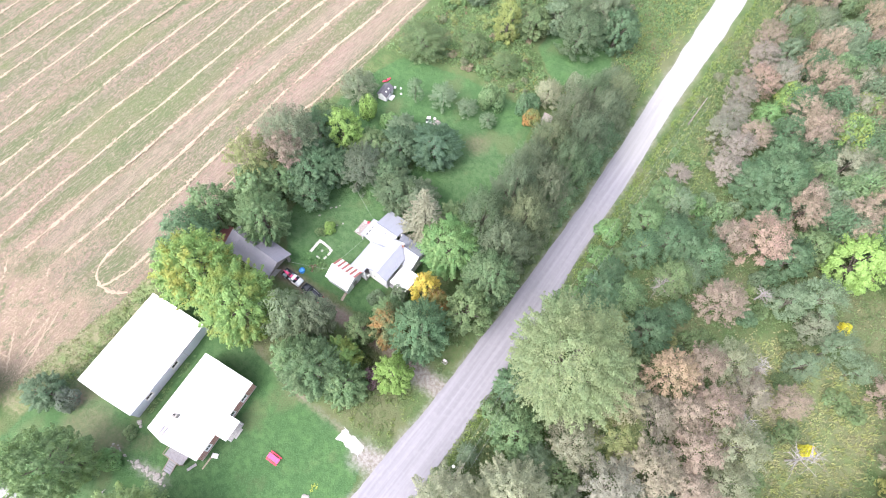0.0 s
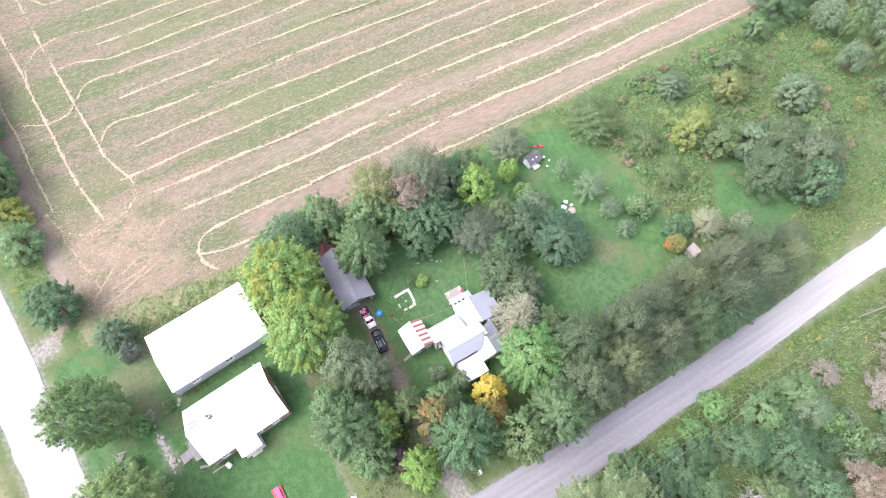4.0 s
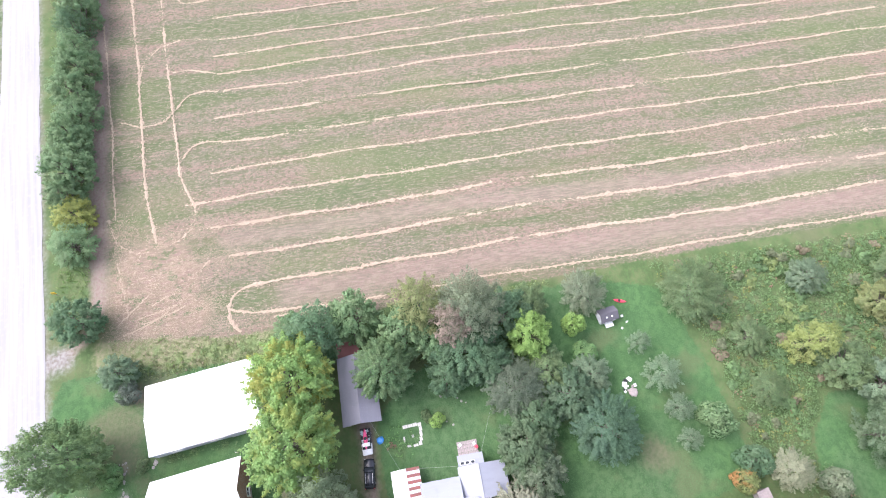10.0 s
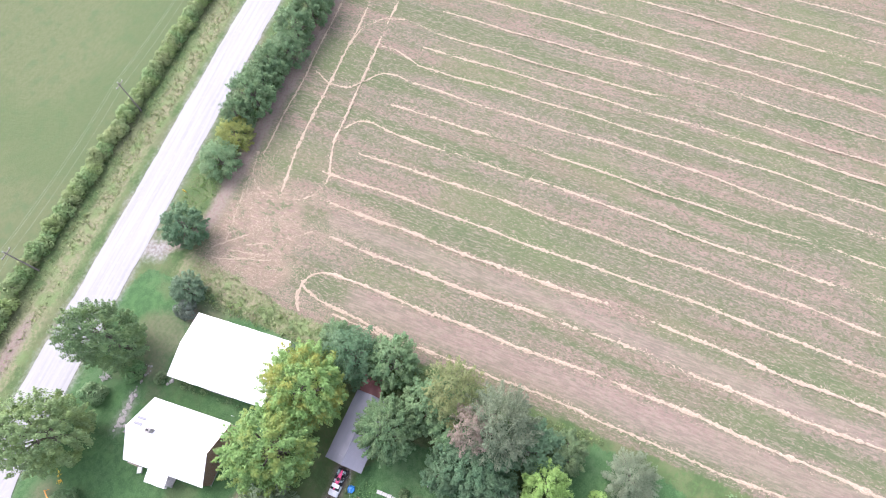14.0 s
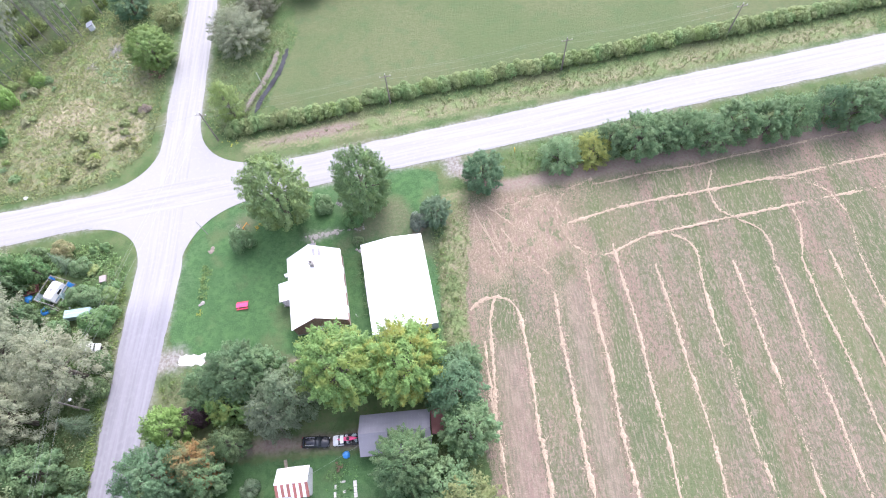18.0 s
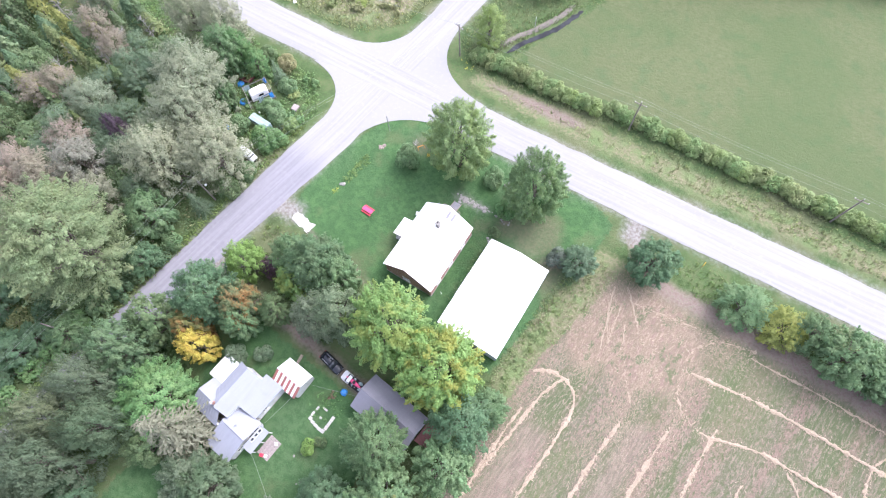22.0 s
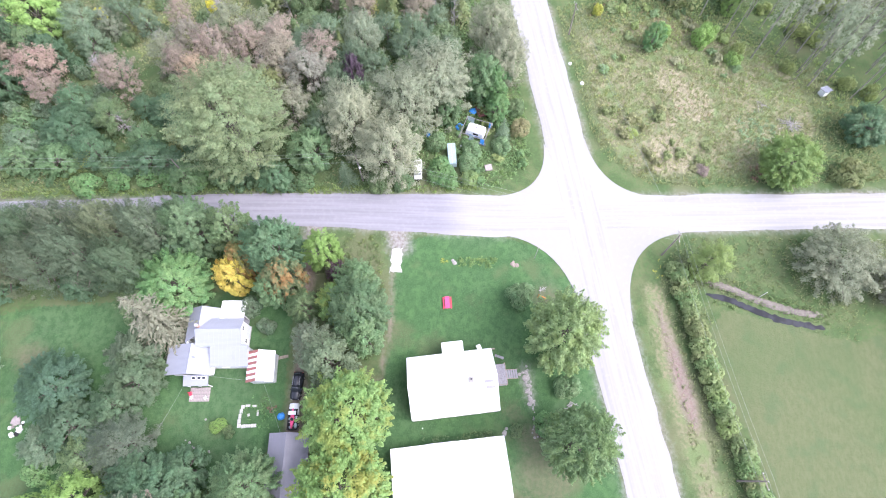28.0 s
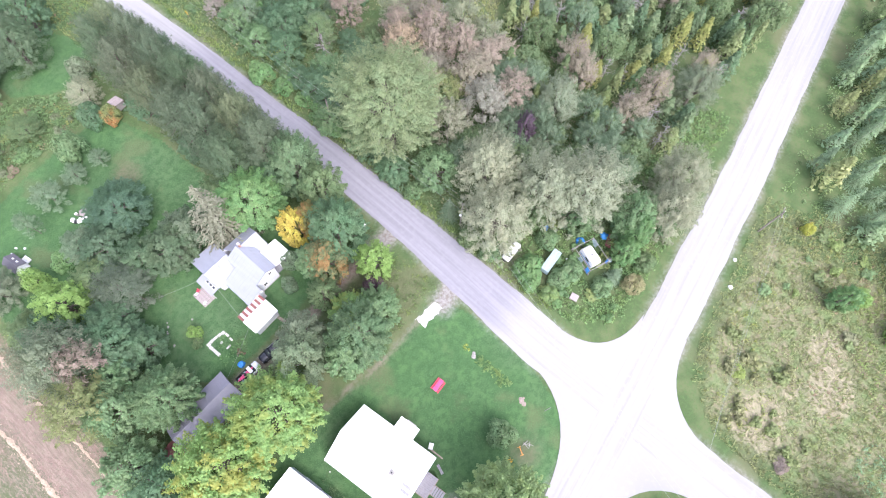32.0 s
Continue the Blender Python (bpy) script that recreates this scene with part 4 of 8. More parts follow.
WORDS = {
    "maple": ("broad leafy maple", "tree"), "round": ("round leafy tree", "tree"), "ash": ("feathery leafy tree", "tree"), "wild": ("leafy wild tree", "tree"), "bush": ("low leafy bush", "bush"), "low": ("waist-high weedy bush", "bush"), "shrub": ("dense leafy shrub", "bush"),
    "willow": ("feathery willow", "tree"), "great": ("spreading old willow", "tree"), "airy": ("thin-leaved half-bare tree", "tree"), "cedar": ("slim cedar", "conifer"),
    "spruce": ("conical spruce", "conifer"), "pine": ("tall bare-stemmed pine", "conifer"), "snag": ("dead grey tree", "dead tree"),
}
NAMES = {"maple": "maple_tree", "round": "leafy_tree", "ash": "leafy_tree", "wild": "leafy_tree", "bush": "bush", "shrub": "shrub", "low": "wild_bush", "willow": "willow_tree", "great": "willow_tree", "airy": "thin_tree", "cedar": "cedar_tree", "spruce": "spruce_tree", "pine": "pine_tree", "snag": "dead_tree"}
TREE_RNG = random.Random(5)
TAKEN = []


def plant(kind, x, y, R, H, col, where, hue="green", group=""):
    crown, trunk, R0, H0 = TREE_RNG.choice(FORMS[kind])
    m = pose(x, y, 0, 0, 0, TREE_RNG.uniform(0, 360)) @ Matrix.Diagonal((R / R0, R / R0 * TREE_RNG.uniform(0.92, 1.08), H / H0, 1))
    TAKEN.append((x, y, R))
    word, cat = WORDS[kind]
    ob = root(NAMES[kind], m, f"{hue} {word} {where}", cat, group)
    for name, me in (("trunk", trunk), ("crown", crown)):
        p = new(name, me)
        p.parent = ob
        v = TREE_RNG.uniform(0.9, 1.1)
        p.color = (col[0] * v, col[1] * v, col[2] * v, col[3])
    return ob

# ---- the white-roofed bungalow's yard ----
YARD, LANE, ORCHARD, WOOD_EDGE = "beside the bungalow lawn", "beside the gravel drive", "on the orchard grass", "in the roadside wood"
for kind, x, y, R, H, col, where, hue in [
    ("maple", -53.4, 6.4, 7.1, 16.2, YELLOWING, "beside the steel barn", "yellowing"),
    ("maple", -42.9, 6.0, 7.3, 17.0, TURNING, "between barn and drive", "yellow-green"),
    ("ash", -34.6, 9.6, 4.9, 16.0, (0.095, 0.125, 0.072, 0), LANE, "grey-green"),
    ("ash", -31.8, 12.4, 3.8, 14.0, GREYISH, LANE, "grey-green"),
    ("maple", -30.8, -27.9, 6.2, 18.0, (0.13, 0.188, 0.082, 0.3), "by the road corner", "green"),
    ("maple", -47.2, -28.6, 5.5, 17.5, (0.108, 0.172, 0.078, 0.2), "on the roadside lawn", "green"),
    ("bush", -44.0, -25.0, 2.2, 3.5, BRIGHT, "under the roadside maple", "light green"),
    ("bush", -22.5, -22.2, 2.8, 4.8, MID, YARD, "green"),
    ("bush", -38.2, -29.1, 2.3, 3.2, MID, "on the roadside lawn", "green"),
    ("round", -60.4, -23.8, 3.3, 6.0, (0.09, 0.135, 0.08, 0), "behind the steel barn", "green"),
    ("bush", -57.2, -22.6, 2.2, 3.8, (0.085, 0.105, 0.08, 0), "behind the steel barn", "grey-green"),
    ("round", -70.6, -31.0, 4.5, 8.5, DARK, "by the field entrance", "dark green"),
    # between the two yards
    ("maple", -15.4, 20.4, 5.2, 16.2, DARK, "by the lane to the farmhouse", "dark green"),
    ("round", -19.3, 27.8, 2.9, 11.5, GOLD, "behind the farmhouse porch", "golden"),
    ("round", -16.4, 26.5, 3.0, 11.5, ORANGE, "behind the farmhouse porch", "orange-tinged"),
    ("round", -20.2, 18.6, 3.7, 13.0, RUST, "by the lane to the farmhouse", "reddish"),
    ("round", -21.5, 20.5, 3.4, 11.0, MID, "by the lane to the farmhouse", "green"),
    ("round", -14.8, 12.6, 3.4, 11.5, LIME, "by the asphalt road", "lime-green"),
    ("round", -20.5, 6.5, 4.3, 10.0, MID, "between the two yards", "green"),
    ("maple", -26.0, 5.4, 5.2, 14.0, (0.084, 0.132, 0.066, 0), "between the two yards", "green"),
    ("round", -24.0, 9.8, 3.6, 9.5, TURNING, "between the two yards", "green and yellow"),
    ("round", -29.8, 4.6, 3.8, 12.4, MID, "between the two yards", "dark green"),
    ("bush", -17.6, 10.6, 1.9, 6.5, (0.085, 0.058, 0.066, 0), "between the two yards", "dark red"),
    ("round", -11.0, 29.0, 4.6, 13.5, MOSS, "by the asphalt road", "green"),
    # round the farmhouse
    ("maple", -20.8, 37.5, 6.2, 12.5, BRIGHT, "behind the farmhouse", "bright green"),
    ("spruce", -27.4, 38.2, 6.2, 19.0, (0.142, 0.145, 0.1, 0), "against the farmhouse", "tawny-tipped"),
    ("round", -32.5, 43.0, 4.4, 8.5, (0.082, 0.108, 0.066, 0), "behind the farmhouse", "grey-green"),
    ("round", -36.3, 41.8, 4.8, 9.5, (0.066, 0.098, 0.052, 0), "behind the farmhouse", "green"),
    ("round", -40.5, 44.4, 4.2, 7.5, (0.064, 0.102, 0.054, 0), "behind the farmhouse", "green"),
    ("bush", -27.0, 22.5, 1.6, 3.0, SAGE, "by the farmhouse porch", "grey-green"),
    ("bush", -23.6, 25.4, 2.0, 4.5, SAGE, "by the farmhouse porch", "grey-green"),
    ("bush", -43.6, 28.6, 1.4, 2.2, LIME, "on the farmhouse lawn", "lime-green"),
    ("bush", -44.6, 26.8, 1.1, 1.6, MOSS, "on the farmhouse lawn", "green"),
    # trees along the hay field
    ("ash", -60.8, 10.6, 5.4, 12.8, DARK, "along the hay field", "dark green"),
    ("round", -62.5, 17.0, 4.9, 10.5, MID, "along the hay field", "green"),
    ("maple", -52.6, 21.0, 5.2, 12.6, MID, "beside the grey garage", "green"),
    ("round", -58.5, 25.5, 4.9, 11.0, MID, "along the hay field", "green"),
    ("airy", -61.5, 28.5, 5.4, 15.5, OLIVE, "along the hay field", "olive"),
    ("willow", -59.6, 36.6, 6.5, 17.0, GREYISH, "along the hay field", "grey-green"),
    ("airy", -57.5, 33.0, 4.3, 15.5, BROWN, "along the hay field", "brownish"),
    ("maple", -54.6, 35.4, 6.3, 10.0, TEAL, "at the lawn's edge", "blue-green"),
    ("round", -59.0, 43.5, 4.7, 9.0, TEAL, "along the hay field", "dark green"),
    ("round", -54.4, 46.4, 3.9, 11.0, LIME, "along the hay field", "yellow-green"),
    ("willow", -46.4, 42.3, 5.6, 8.0, (0.08, 0.102, 0.068, 0), "at the lawn's edge", "grey-green"),
    ("round", -57.0, 30.0, 4.3, 9.5, MID, "along the hay field", "green"),
    ("round", -51.0, 38.8, 4.5, 8.0, TEAL, "at the lawn's edge", "dark green"),
    ("round", -50.5, 31.5, 3.8, 7.5, DARK, "at the lawn's edge", "dark green"),
    ("round", -60.5, 48.0, 4.0, 7.0, MOSS, "along the hay field", "green"),
    ("round", -48.5, 48.5, 4.0, 6.0, MOSS, "at the lawn's edge", "green"),
    ("round", -62.8, 6.0, 3.6, 6.5, MID, "along the hay field", "green"),
    ("round", -24.5, 15.5, 3.0, 8.5, MOSS, LANE, "green"),
    ("maple", -11.0, 35.4, 5.0, 16.5, (0.084, 0.13, 0.066, 0), "by the asphalt road", "green"),
    ("round", -14.8, 38.5, 4.4, 10.0, DARK, "behind the farmhouse", "dark green"),
    ("round", -24.0, 44.0, 3.8, 8.5, MOSS, "behind the farmhouse", "green"),
    # orchard
    ("maple", -37.4, 55.6, 5.6, 8.0, (0.055, 0.098, 0.058, 0), ORCHARD, "dark green"),
    ("round", -43.6, 51.4, 4.6, 7.5, (0.062, 0.1, 0.056, 0), ORCHARD, "green"),
    ("round", -46.5, 56.0, 3.6, 5.0, SAGE, ORCHARD, "grey-green"),
    ("bush", -50.4, 56.6, 2.3, 3.2, BRIGHT, ORCHARD, "bright green"),
    ("willow", -60.9, 58.6, 4.5, 6.8, GREYISH, "behind the white shed", "grey-green"),
    ("bush", -55.3, 55.4, 2.2, 6.8, LIME, "beside the white shed", "lime-green"),
    ("willow", -57.8, 78.4, 6.0, 7.5, MOSS, "at the hay field's edge", "green"),
    ("airy", -50.1, 65.3, 2.0, 7.0, SAGE, ORCHARD, "grey-green"),
    ("airy", -44.3, 68.1, 3.3, 5.6, SAGE, ORCHARD, "grey-green"),
    ("airy", -38.5, 69.4, 2.7, 4.0, SAGE, ORCHARD, "grey-green"),
    ("airy", -33.3, 69.6, 2.2, 3.2, SAGE, ORCHARD, "grey-green"),
    ("bush", -35.6, 74.6, 3.0, 6.5, MID, ORCHARD, "green"),
    ("bush", -28.4, 78.5, 3.0, 5.0, TEAL, "by the orchard hut", "blue-green"),
    ("willow", -26.0, 83.4, 3.3, 6.5, SILVER, "by the orchard hut", "pale green"),
    ("bush", -25.8, 75.9, 2.2, 4.2, (0.12, 0.155, 0.06, 1.95), "by the orchard hut", "orange-red"),
    ("bush", -22.7, 90.1, 2.7, 5.0, GREYISH, "at the far lawn", "grey"),
    ("willow", -28.5, 101.5, 6.0, 11.0, (0.075, 0.11, 0.06, 0), "on the far lawn", "green"),
    ("round", -22.0, 108.0, 5.0, 11.0, TEAL, "on the far lawn", "green"),
    ("willow", -27.0, 111.0, 6.0, 12.5, (0.09, 0.115, 0.07, 0), "on the far lawn", "grey-green"),
    ("willow", -33.0, 109.0, 5.2, 11.0, (0.08, 0.115, 0.062, 0), "on the far lawn", "dark green"),
    ("willow", -38.9, 85.6, 3.6, 4.5, MOSS, "in the scrub", "green"),
    ("ash", -44.6, 94.8, 3.8, 11.0, (0.135, 0.165, 0.06, 0.3), "in the scrub", "yellowish"),
    ("round", -40.5, 99.5, 4.8, 7.5, MOSS, "in the scrub", "green"),
    ("round", -36.0, 104.5, 4.6, 8.5, SAGE, "in the scrub", "grey-green"),
    ("round", -48.0, 86.0, 3.4, 4.5, MOSS, "in the scrub", "green"),
    ("round", -57.0, 101.0, 3.6, 5.0, SAGE, "in the scrub", "green"),
    ("willow", -64.5, 141.0, 6.6, 9.0, DARK, "at the hay field's edge", "dark green"),
    ("round", -61.0, 130.5, 3.6, 6.0, MID, "at the hay field's edge", "green"),
    ("round", -41.0, 123.6, 5.0, 8.0, SAGE, "in the scrub", "grey-green"),
    ("round", -30.0, 118.0, 5.5, 9.0, MOSS, "in the scrub", "green"),
    ("round", -50.0, 112.0, 4.0, 6.5, OLIVE, "in the scrub", "olive"),
    ("round", -55.0, 118.0, 4.2, 6.0, MOSS, "in the scrub", "green"),
    # across the gravel road
    ("ash", -17.3, -55.6, 3.4, 10.2, (0.14, 0.195, 0.07, 0.3), "by the crossroads", "light green"),
    ("willow", -17.6, -78.5, 7.4, 8.5, (0.125, 0.14, 0.09, 0), "by the pond", "grey-green"),
    ("willow", -21.5, -89.0, 5.6, 8.0, (0.125, 0.128, 0.088, 0), "at the pasture corner", "brownish"),
    ("round", -18.2, -101.3, 4.6, 8.0, (0.2, 0.2, 0.04, 0.8), "at the pasture corner", "yellow"),
    ("maple", -32.9, -95.8, 6.0, 9.0, BRIGHT, "along the pasture", "bright green"),
    ("maple", -42.5, -101.5, 6.0, 9.5, MID, "along the pasture", "green"),
    ("maple", -53.0, -108.5, 6.0, 9.5, TEAL, "along the pasture", "dark green"),
    ("maple", -64.0, -115.0, 6.0, 9.5, DARK, "along the pasture", "dark green"),
    ("maple", -76.0, -122.0, 6.0, 10.0, MID, "along the pasture", "green"),
    ("maple", -89.0, -129.0, 6.0, 10.0, DARK, "along the pasture", "dark green"),
    ("maple", -27.0, -108.0, 6.0, 10.0, OLIVE, "at the pasture corner", "olive"),
    ("maple", -38.0, -112.0, 6.0, 10.0, DARK, "along the pasture", "dark green"),
    ("maple", 2.6, -74.6, 5.6, 9.5, (0.115, 0.185, 0.06, 0.3), "on the rough meadow", "yellow-green"),
    ("round", 35.6, -55.0, 2.4, 7.0, BRIGHT, "on the rough meadow", "green"),
    ("bush", 46.0, -44.5, 1.3, 2.8, (0.27, 0.28, 0.06, 0.3), "on the rough meadow", "yellow"),
    ("bush", 36.5, -66.0, 2.4, 5.0, LIME, "under the pines", "yellow-green"),
    ("bush", 31.0, -72.0, 2.0, 2.6, LIME, "under the pines", "yellow-green"),
    ("round", 11.5, -93.0, 4.6, 7.0, DARK, "at the meadow's edge", "dark green"),
    ("bush", 1.5, -88.0, 3.2, 4.0, OLIVE, "at the meadow's edge", "olive"),
    # the overgrown lot and the wood across the asphalt road
    ("great", 7.6, 29.4, 10.6, 25.0, (0.125, 0.16, 0.08, 0), WOOD_EDGE, "large grey-green"),
    ("willow", 4.4, 1.2, 6.6, 16.0, SILVER, "beside the overgrown lot", "silvery"),
    ("willow", 11.4, 8.6, 6.4, 17.0, SILVER, WOOD_EDGE, "silvery"),
    ("willow", 15.4, -1.6, 7.2, 15.8, (0.15, 0.168, 0.11, 0), WOOD_EDGE, "grey-green"),
    ("willow", 20.8, -7.8, 8.4, 15.8, (0.15, 0.168, 0.11, 0), WOOD_EDGE, "grey-green"),
    ("ash", 22.4, -17.4, 4.4, 13.0, MID, WOOD_EDGE, "green"),
    ("round", 17.5, -20.0, 2.8, 7.0, BRIGHT, "beside the overgrown lot", "bright green"),
    ("willow", 27.4, -21.6, 5.3, 13.8, SILVER, "by the gravel road", "silvery"),
    ("willow", 35.0, -19.6, 5.6, 14.2, SILVER, "by the gravel road", "silvery"),
    ("willow", 57.0, -11.0, 5.0, 11.0, GREYISH, "by the gravel road", "grey-green"),
    ("round", 7.0, 17.0, 4.6, 10.0, MID, WOOD_EDGE, "green"),
    ("spruce", 2.6, 10.0, 2.2, 7.5, SAGE, WOOD_EDGE, "grey-green"),
    ("spruce", 12.1, -21.0, 2.0, 7.0, SAGE, "beside the overgrown lot", "grey-green"),
    ("bush", 13.8, -24.6, 2.3, 3.5, (0.155, 0.15, 0.075, 0), "beside the overgrown lot", "brownish yellow"),
    ("bush", 4.0, -8.2, 2.9, 4.6, BRIGHT, "in the overgrown lot", "bright green"),
    ("bush", 8.5, -14.6, 2.3, 3.0, MID, "in the overgrown lot", "green"),
    ("bush", 2.2, -9.5, 2.4, 3.4, BRIGHT, "in the overgrown lot", "bright green"),
    ("bush", 6.0, -13.6, 2.2, 3.0, MID, "in the overgrown lot", "green"),
    ("bush", 10.8, -7.6, 2.3, 3.6, MID, "in the overgrown lot", "green"),
    ("bush", 2.4, -14.0, 1.8, 2.4, (0.11, 0.17, 0.07, 0.3), "in the overgrown lot", "yellow-green"),
    ("bush", 9.6, -20.6, 2.2, 2.8, MID, "in the overgrown lot", "green"),
    ("round", 17.0, -9.5, 3.4, 8.0, MID, "in the overgrown lot", "green"),
    ("round", 12.0, -2.0, 3.4, 8.0, MOSS, "in the overgrown lot", "green"),
    ("bush", 1.9, 4.0, 2.6, 4.0, MOSS, "under the roadside willow", "green"),
    ("bush", 2.0, -0.8, 2.2, 3.0, MID, "under the roadside willow", "green"),
    ("ash", 21.0, -19.4, 3.0, 11.0, BRIGHT, "beside the overgrown lot", "green"),
    ("round", 27.0, -21.5, 3.2, 8.5, MID, "by the gravel road", "green"),
    ("bush", 19.0, -24.0, 2.2, 3.2, MOSS, "beside the overgrown lot", "green"),
    ("round", 24.0, 9.0, 2.2, 12.0, (0.075, 0.055, 0.07, 0), WOOD_EDGE, "dark purple"),
    ("round", 17.3, 46.4, 4.6, 8.0, TEAL, WOOD_EDGE, "dark green"),
    ("round", 7.0, 48.9, 4.0, 7.0, TEAL, WOOD_EDGE, "dark green"),
    ("bush", 1.8, 61.5, 3.2, 4.0, BRIGHT, WOOD_EDGE, "bright green"),
    ("round", 15.8, 66.8, 4.2, 7.5, TEAL, WOOD_EDGE, "grey-green"),
    ("ash", 10.0, 74.6, 3.6, 7.5, SAGE, WOOD_EDGE, "grey-green"),
    ("round", 2.4, 41.0, 3.4, 6.5, MID, WOOD_EDGE, "green"),
    ("round", 2.4, 24.0, 3.4, 6.0, DARK, WOOD_EDGE, "dark green"),
    ("airy", 26.9, 74.6, 5.6, 12.0, (0.2, 0.152, 0.117, 0), WOOD_EDGE, "brown"),
    ("airy", 21.6, 71.6, 3.6, 11.0, BROWN, WOOD_EDGE, "brown"),
    ("airy", 25.2, 58.0, 4.4, 11.5, BROWN, WOOD_EDGE, "brown"),
    ("airy", 27.0, 45.2, 3.6, 12.0, BROWN, WOOD_EDGE, "brown"),
    ("airy", 31.8, 39.4, 4.6, 12.0, BROWN, WOOD_EDGE, "brown"),
    ("airy", 23.0, 40.0, 4.4, 13.6, (0.2, 0.158, 0.105, 0), WOOD_EDGE, "brown"),
    ("airy", 26.0, 24.0, 5.2, 14.5, (0.175, 0.16, 0.115, 0), WOOD_EDGE, "grey-brown"),
    ("airy", 20.5, 26.0, 4.4, 12.0, OLIVE, WOOD_EDGE, "olive"),
    ("airy", 22.4, 18.0, 5.0, 15.0, (0.16, 0.16, 0.125, 0), WOOD_EDGE, "grey-green"),
    ("willow", 33.5, 8.0, 4.6, 13.5, (0.135, 0.16, 0.105, 0), WOOD_EDGE, "grey-green"),
    ("round", 43.7, 81.8, 5.6, 12.0, LIME, WOOD_EDGE, "lime-green"),
    ("airy", 40.0, 70.0, 4.4, 11.0, SAGE, WOOD_EDGE, "grey-green"),
    ("maple", 24.5, 91.0, 5.8, 12.0, DARK, WOOD_EDGE, "dark green"),
    ("snag", 36.9, 40.8, 2.9, 9.0, BROWN, WOOD_EDGE, "pale"),
    ("snag", 47.6, 41.6, 3.2, 9.0, BROWN, WOOD_EDGE, "pale"),
    ("snag", 36.0, 52.0, 2.6, 8.0, BROWN, WOOD_EDGE, "pale"),
    ("snag", 15.2, 56.4, 2.9, 6.5, BROWN, WOOD_EDGE, "pale"),
    ("airy", 17.6, 30.4, 4.8, 15.0, (0.165, 0.158, 0.1, 0), WOOD_EDGE, "tan"),
    ("airy", 14.8, 20.6, 4.4, 14.0, (0.15, 0.155, 0.105, 0), WOOD_EDGE, "olive"),
    ("airy", 31.5, 31.0, 4.4, 13.0, BROWN, WOOD_EDGE, "brown"),
    ("shrub", 2.0, 18.5, 2.2, 3.2, MID, "under the old willow", "green"), ("shrub", 1.8, 22.0, 2.2, 3.4, DARK, "under the old willow", "dark green"), ("shrub", 2.4, 26.6, 2.4, 3.6, MID, "under the old willow", "green"),
    ("shrub", 2.2, 30.6, 2.4, 3.4, DARK, "under the old willow", "dark green"), ("shrub", 2.6, 34.8, 2.6, 3.8, MID, "under the old willow", "green"), ("shrub", 3.2, 39.2, 2.8, 4.2, BRIGHT, "under the old willow", "bright green"),
    ("shrub", 3.0, 45.5, 2.6, 3.4, BRIGHT, WOOD_EDGE, "bright green"), ("shrub", 3.6, 50.0, 2.4, 3.0, BRIGHT, WOOD_EDGE, "bright green"),
    ("shrub", 3.0, 55.6, 2.6, 3.4, BRIGHT, WOOD_EDGE, "bright green"), ("shrub", 6.4, 58.6, 2.2, 2.6, MID, WOOD_EDGE, "green"),
    ("bush", 9.0, 64.8, 2.0, 2.6, (0.19, 0.22, 0.06, 0.4), WOOD_EDGE, "yellow-green"),
    ("round", 11.8, 69.0, 3.6, 6.5, TEAL, WOOD_EDGE, "blue-green"), ("ash", 18.6, 61.4, 3.2, 6.5, SAGE, WOOD_EDGE, "grey-green"),
    ("ash", 20.4, 53.6, 2.6, 5.0, TEAL, WOOD_EDGE, "dark green"), ("snag", 32.0, 66.4, 2.6, 5.0, BROWN, WOOD_EDGE, "pale"),
    ("ash", 36.6, 68.0, 3.8, 8.0, SAGE, WOOD_EDGE, "grey-green"), ("ash", 42.6, 66.0, 3.4, 7.5, (0.13, 0.15, 0.1, 0), WOOD_EDGE, "grey-green"), ("ash", 43.0, 57.6, 3.0, 7.0, SAGE, WOOD_EDGE, "grey-green"),
    ("airy", 36.4, 50.0, 3.0, 4.0, BROWN, WOOD_EDGE, "low brown"), ("round", 33.0, 76.0, 4.6, 9.0, TEAL, WOOD_EDGE, "dark green"), ("ash", 36.0, 81.0, 4.2, 9.0, MOSS, WOOD_EDGE, "green"),
    ("shrub", 13.4, 77.6, 2.8, 3.6, BRIGHT, WOOD_EDGE, "green"), ("shrub", 18.4, 79.6, 2.8, 3.4, MID, WOOD_EDGE, "green"), ("airy", 7.4, 82.6, 2.8, 4.0, (0.17, 0.152, 0.13, 0), WOOD_EDGE, "grey-brown"),
    ("maple", 21.6, 88.6, 5.4, 9.5, TEAL, WOOD_EDGE, "dark green"), ("round", 26.0, 83.6, 4.2, 9.0, DARK, WOOD_EDGE, "dark green"), ("round", 23.6, 98.6, 4.8, 9.0, DARK, WOOD_EDGE, "dark green"),
    ("airy", 14.6, 88.4, 3.8, 7.0, (0.17, 0.155, 0.13, 0), WOOD_EDGE, "grey-brown"), ("airy", 14.4, 94.4, 3.8, 8.5, (0.175, 0.16, 0.135, 0), WOOD_EDGE, "grey-brown"), ("airy", 9.8, 97.6, 3.6, 7.0, (0.14, 0.145, 0.11, 0), WOOD_EDGE, "grey-green"),
    ("airy", 16.4, 100.0, 3.8, 8.0, BROWN, WOOD_EDGE, "brown"), ("airy", 10.4, 103.4, 3.6, 7.0, (0.15, 0.148, 0.118, 0), WOOD_EDGE, "grey-green"), ("ash", 17.2, 108.6, 3.6, 6.5, BRIGHT, WOOD_EDGE, "green"),
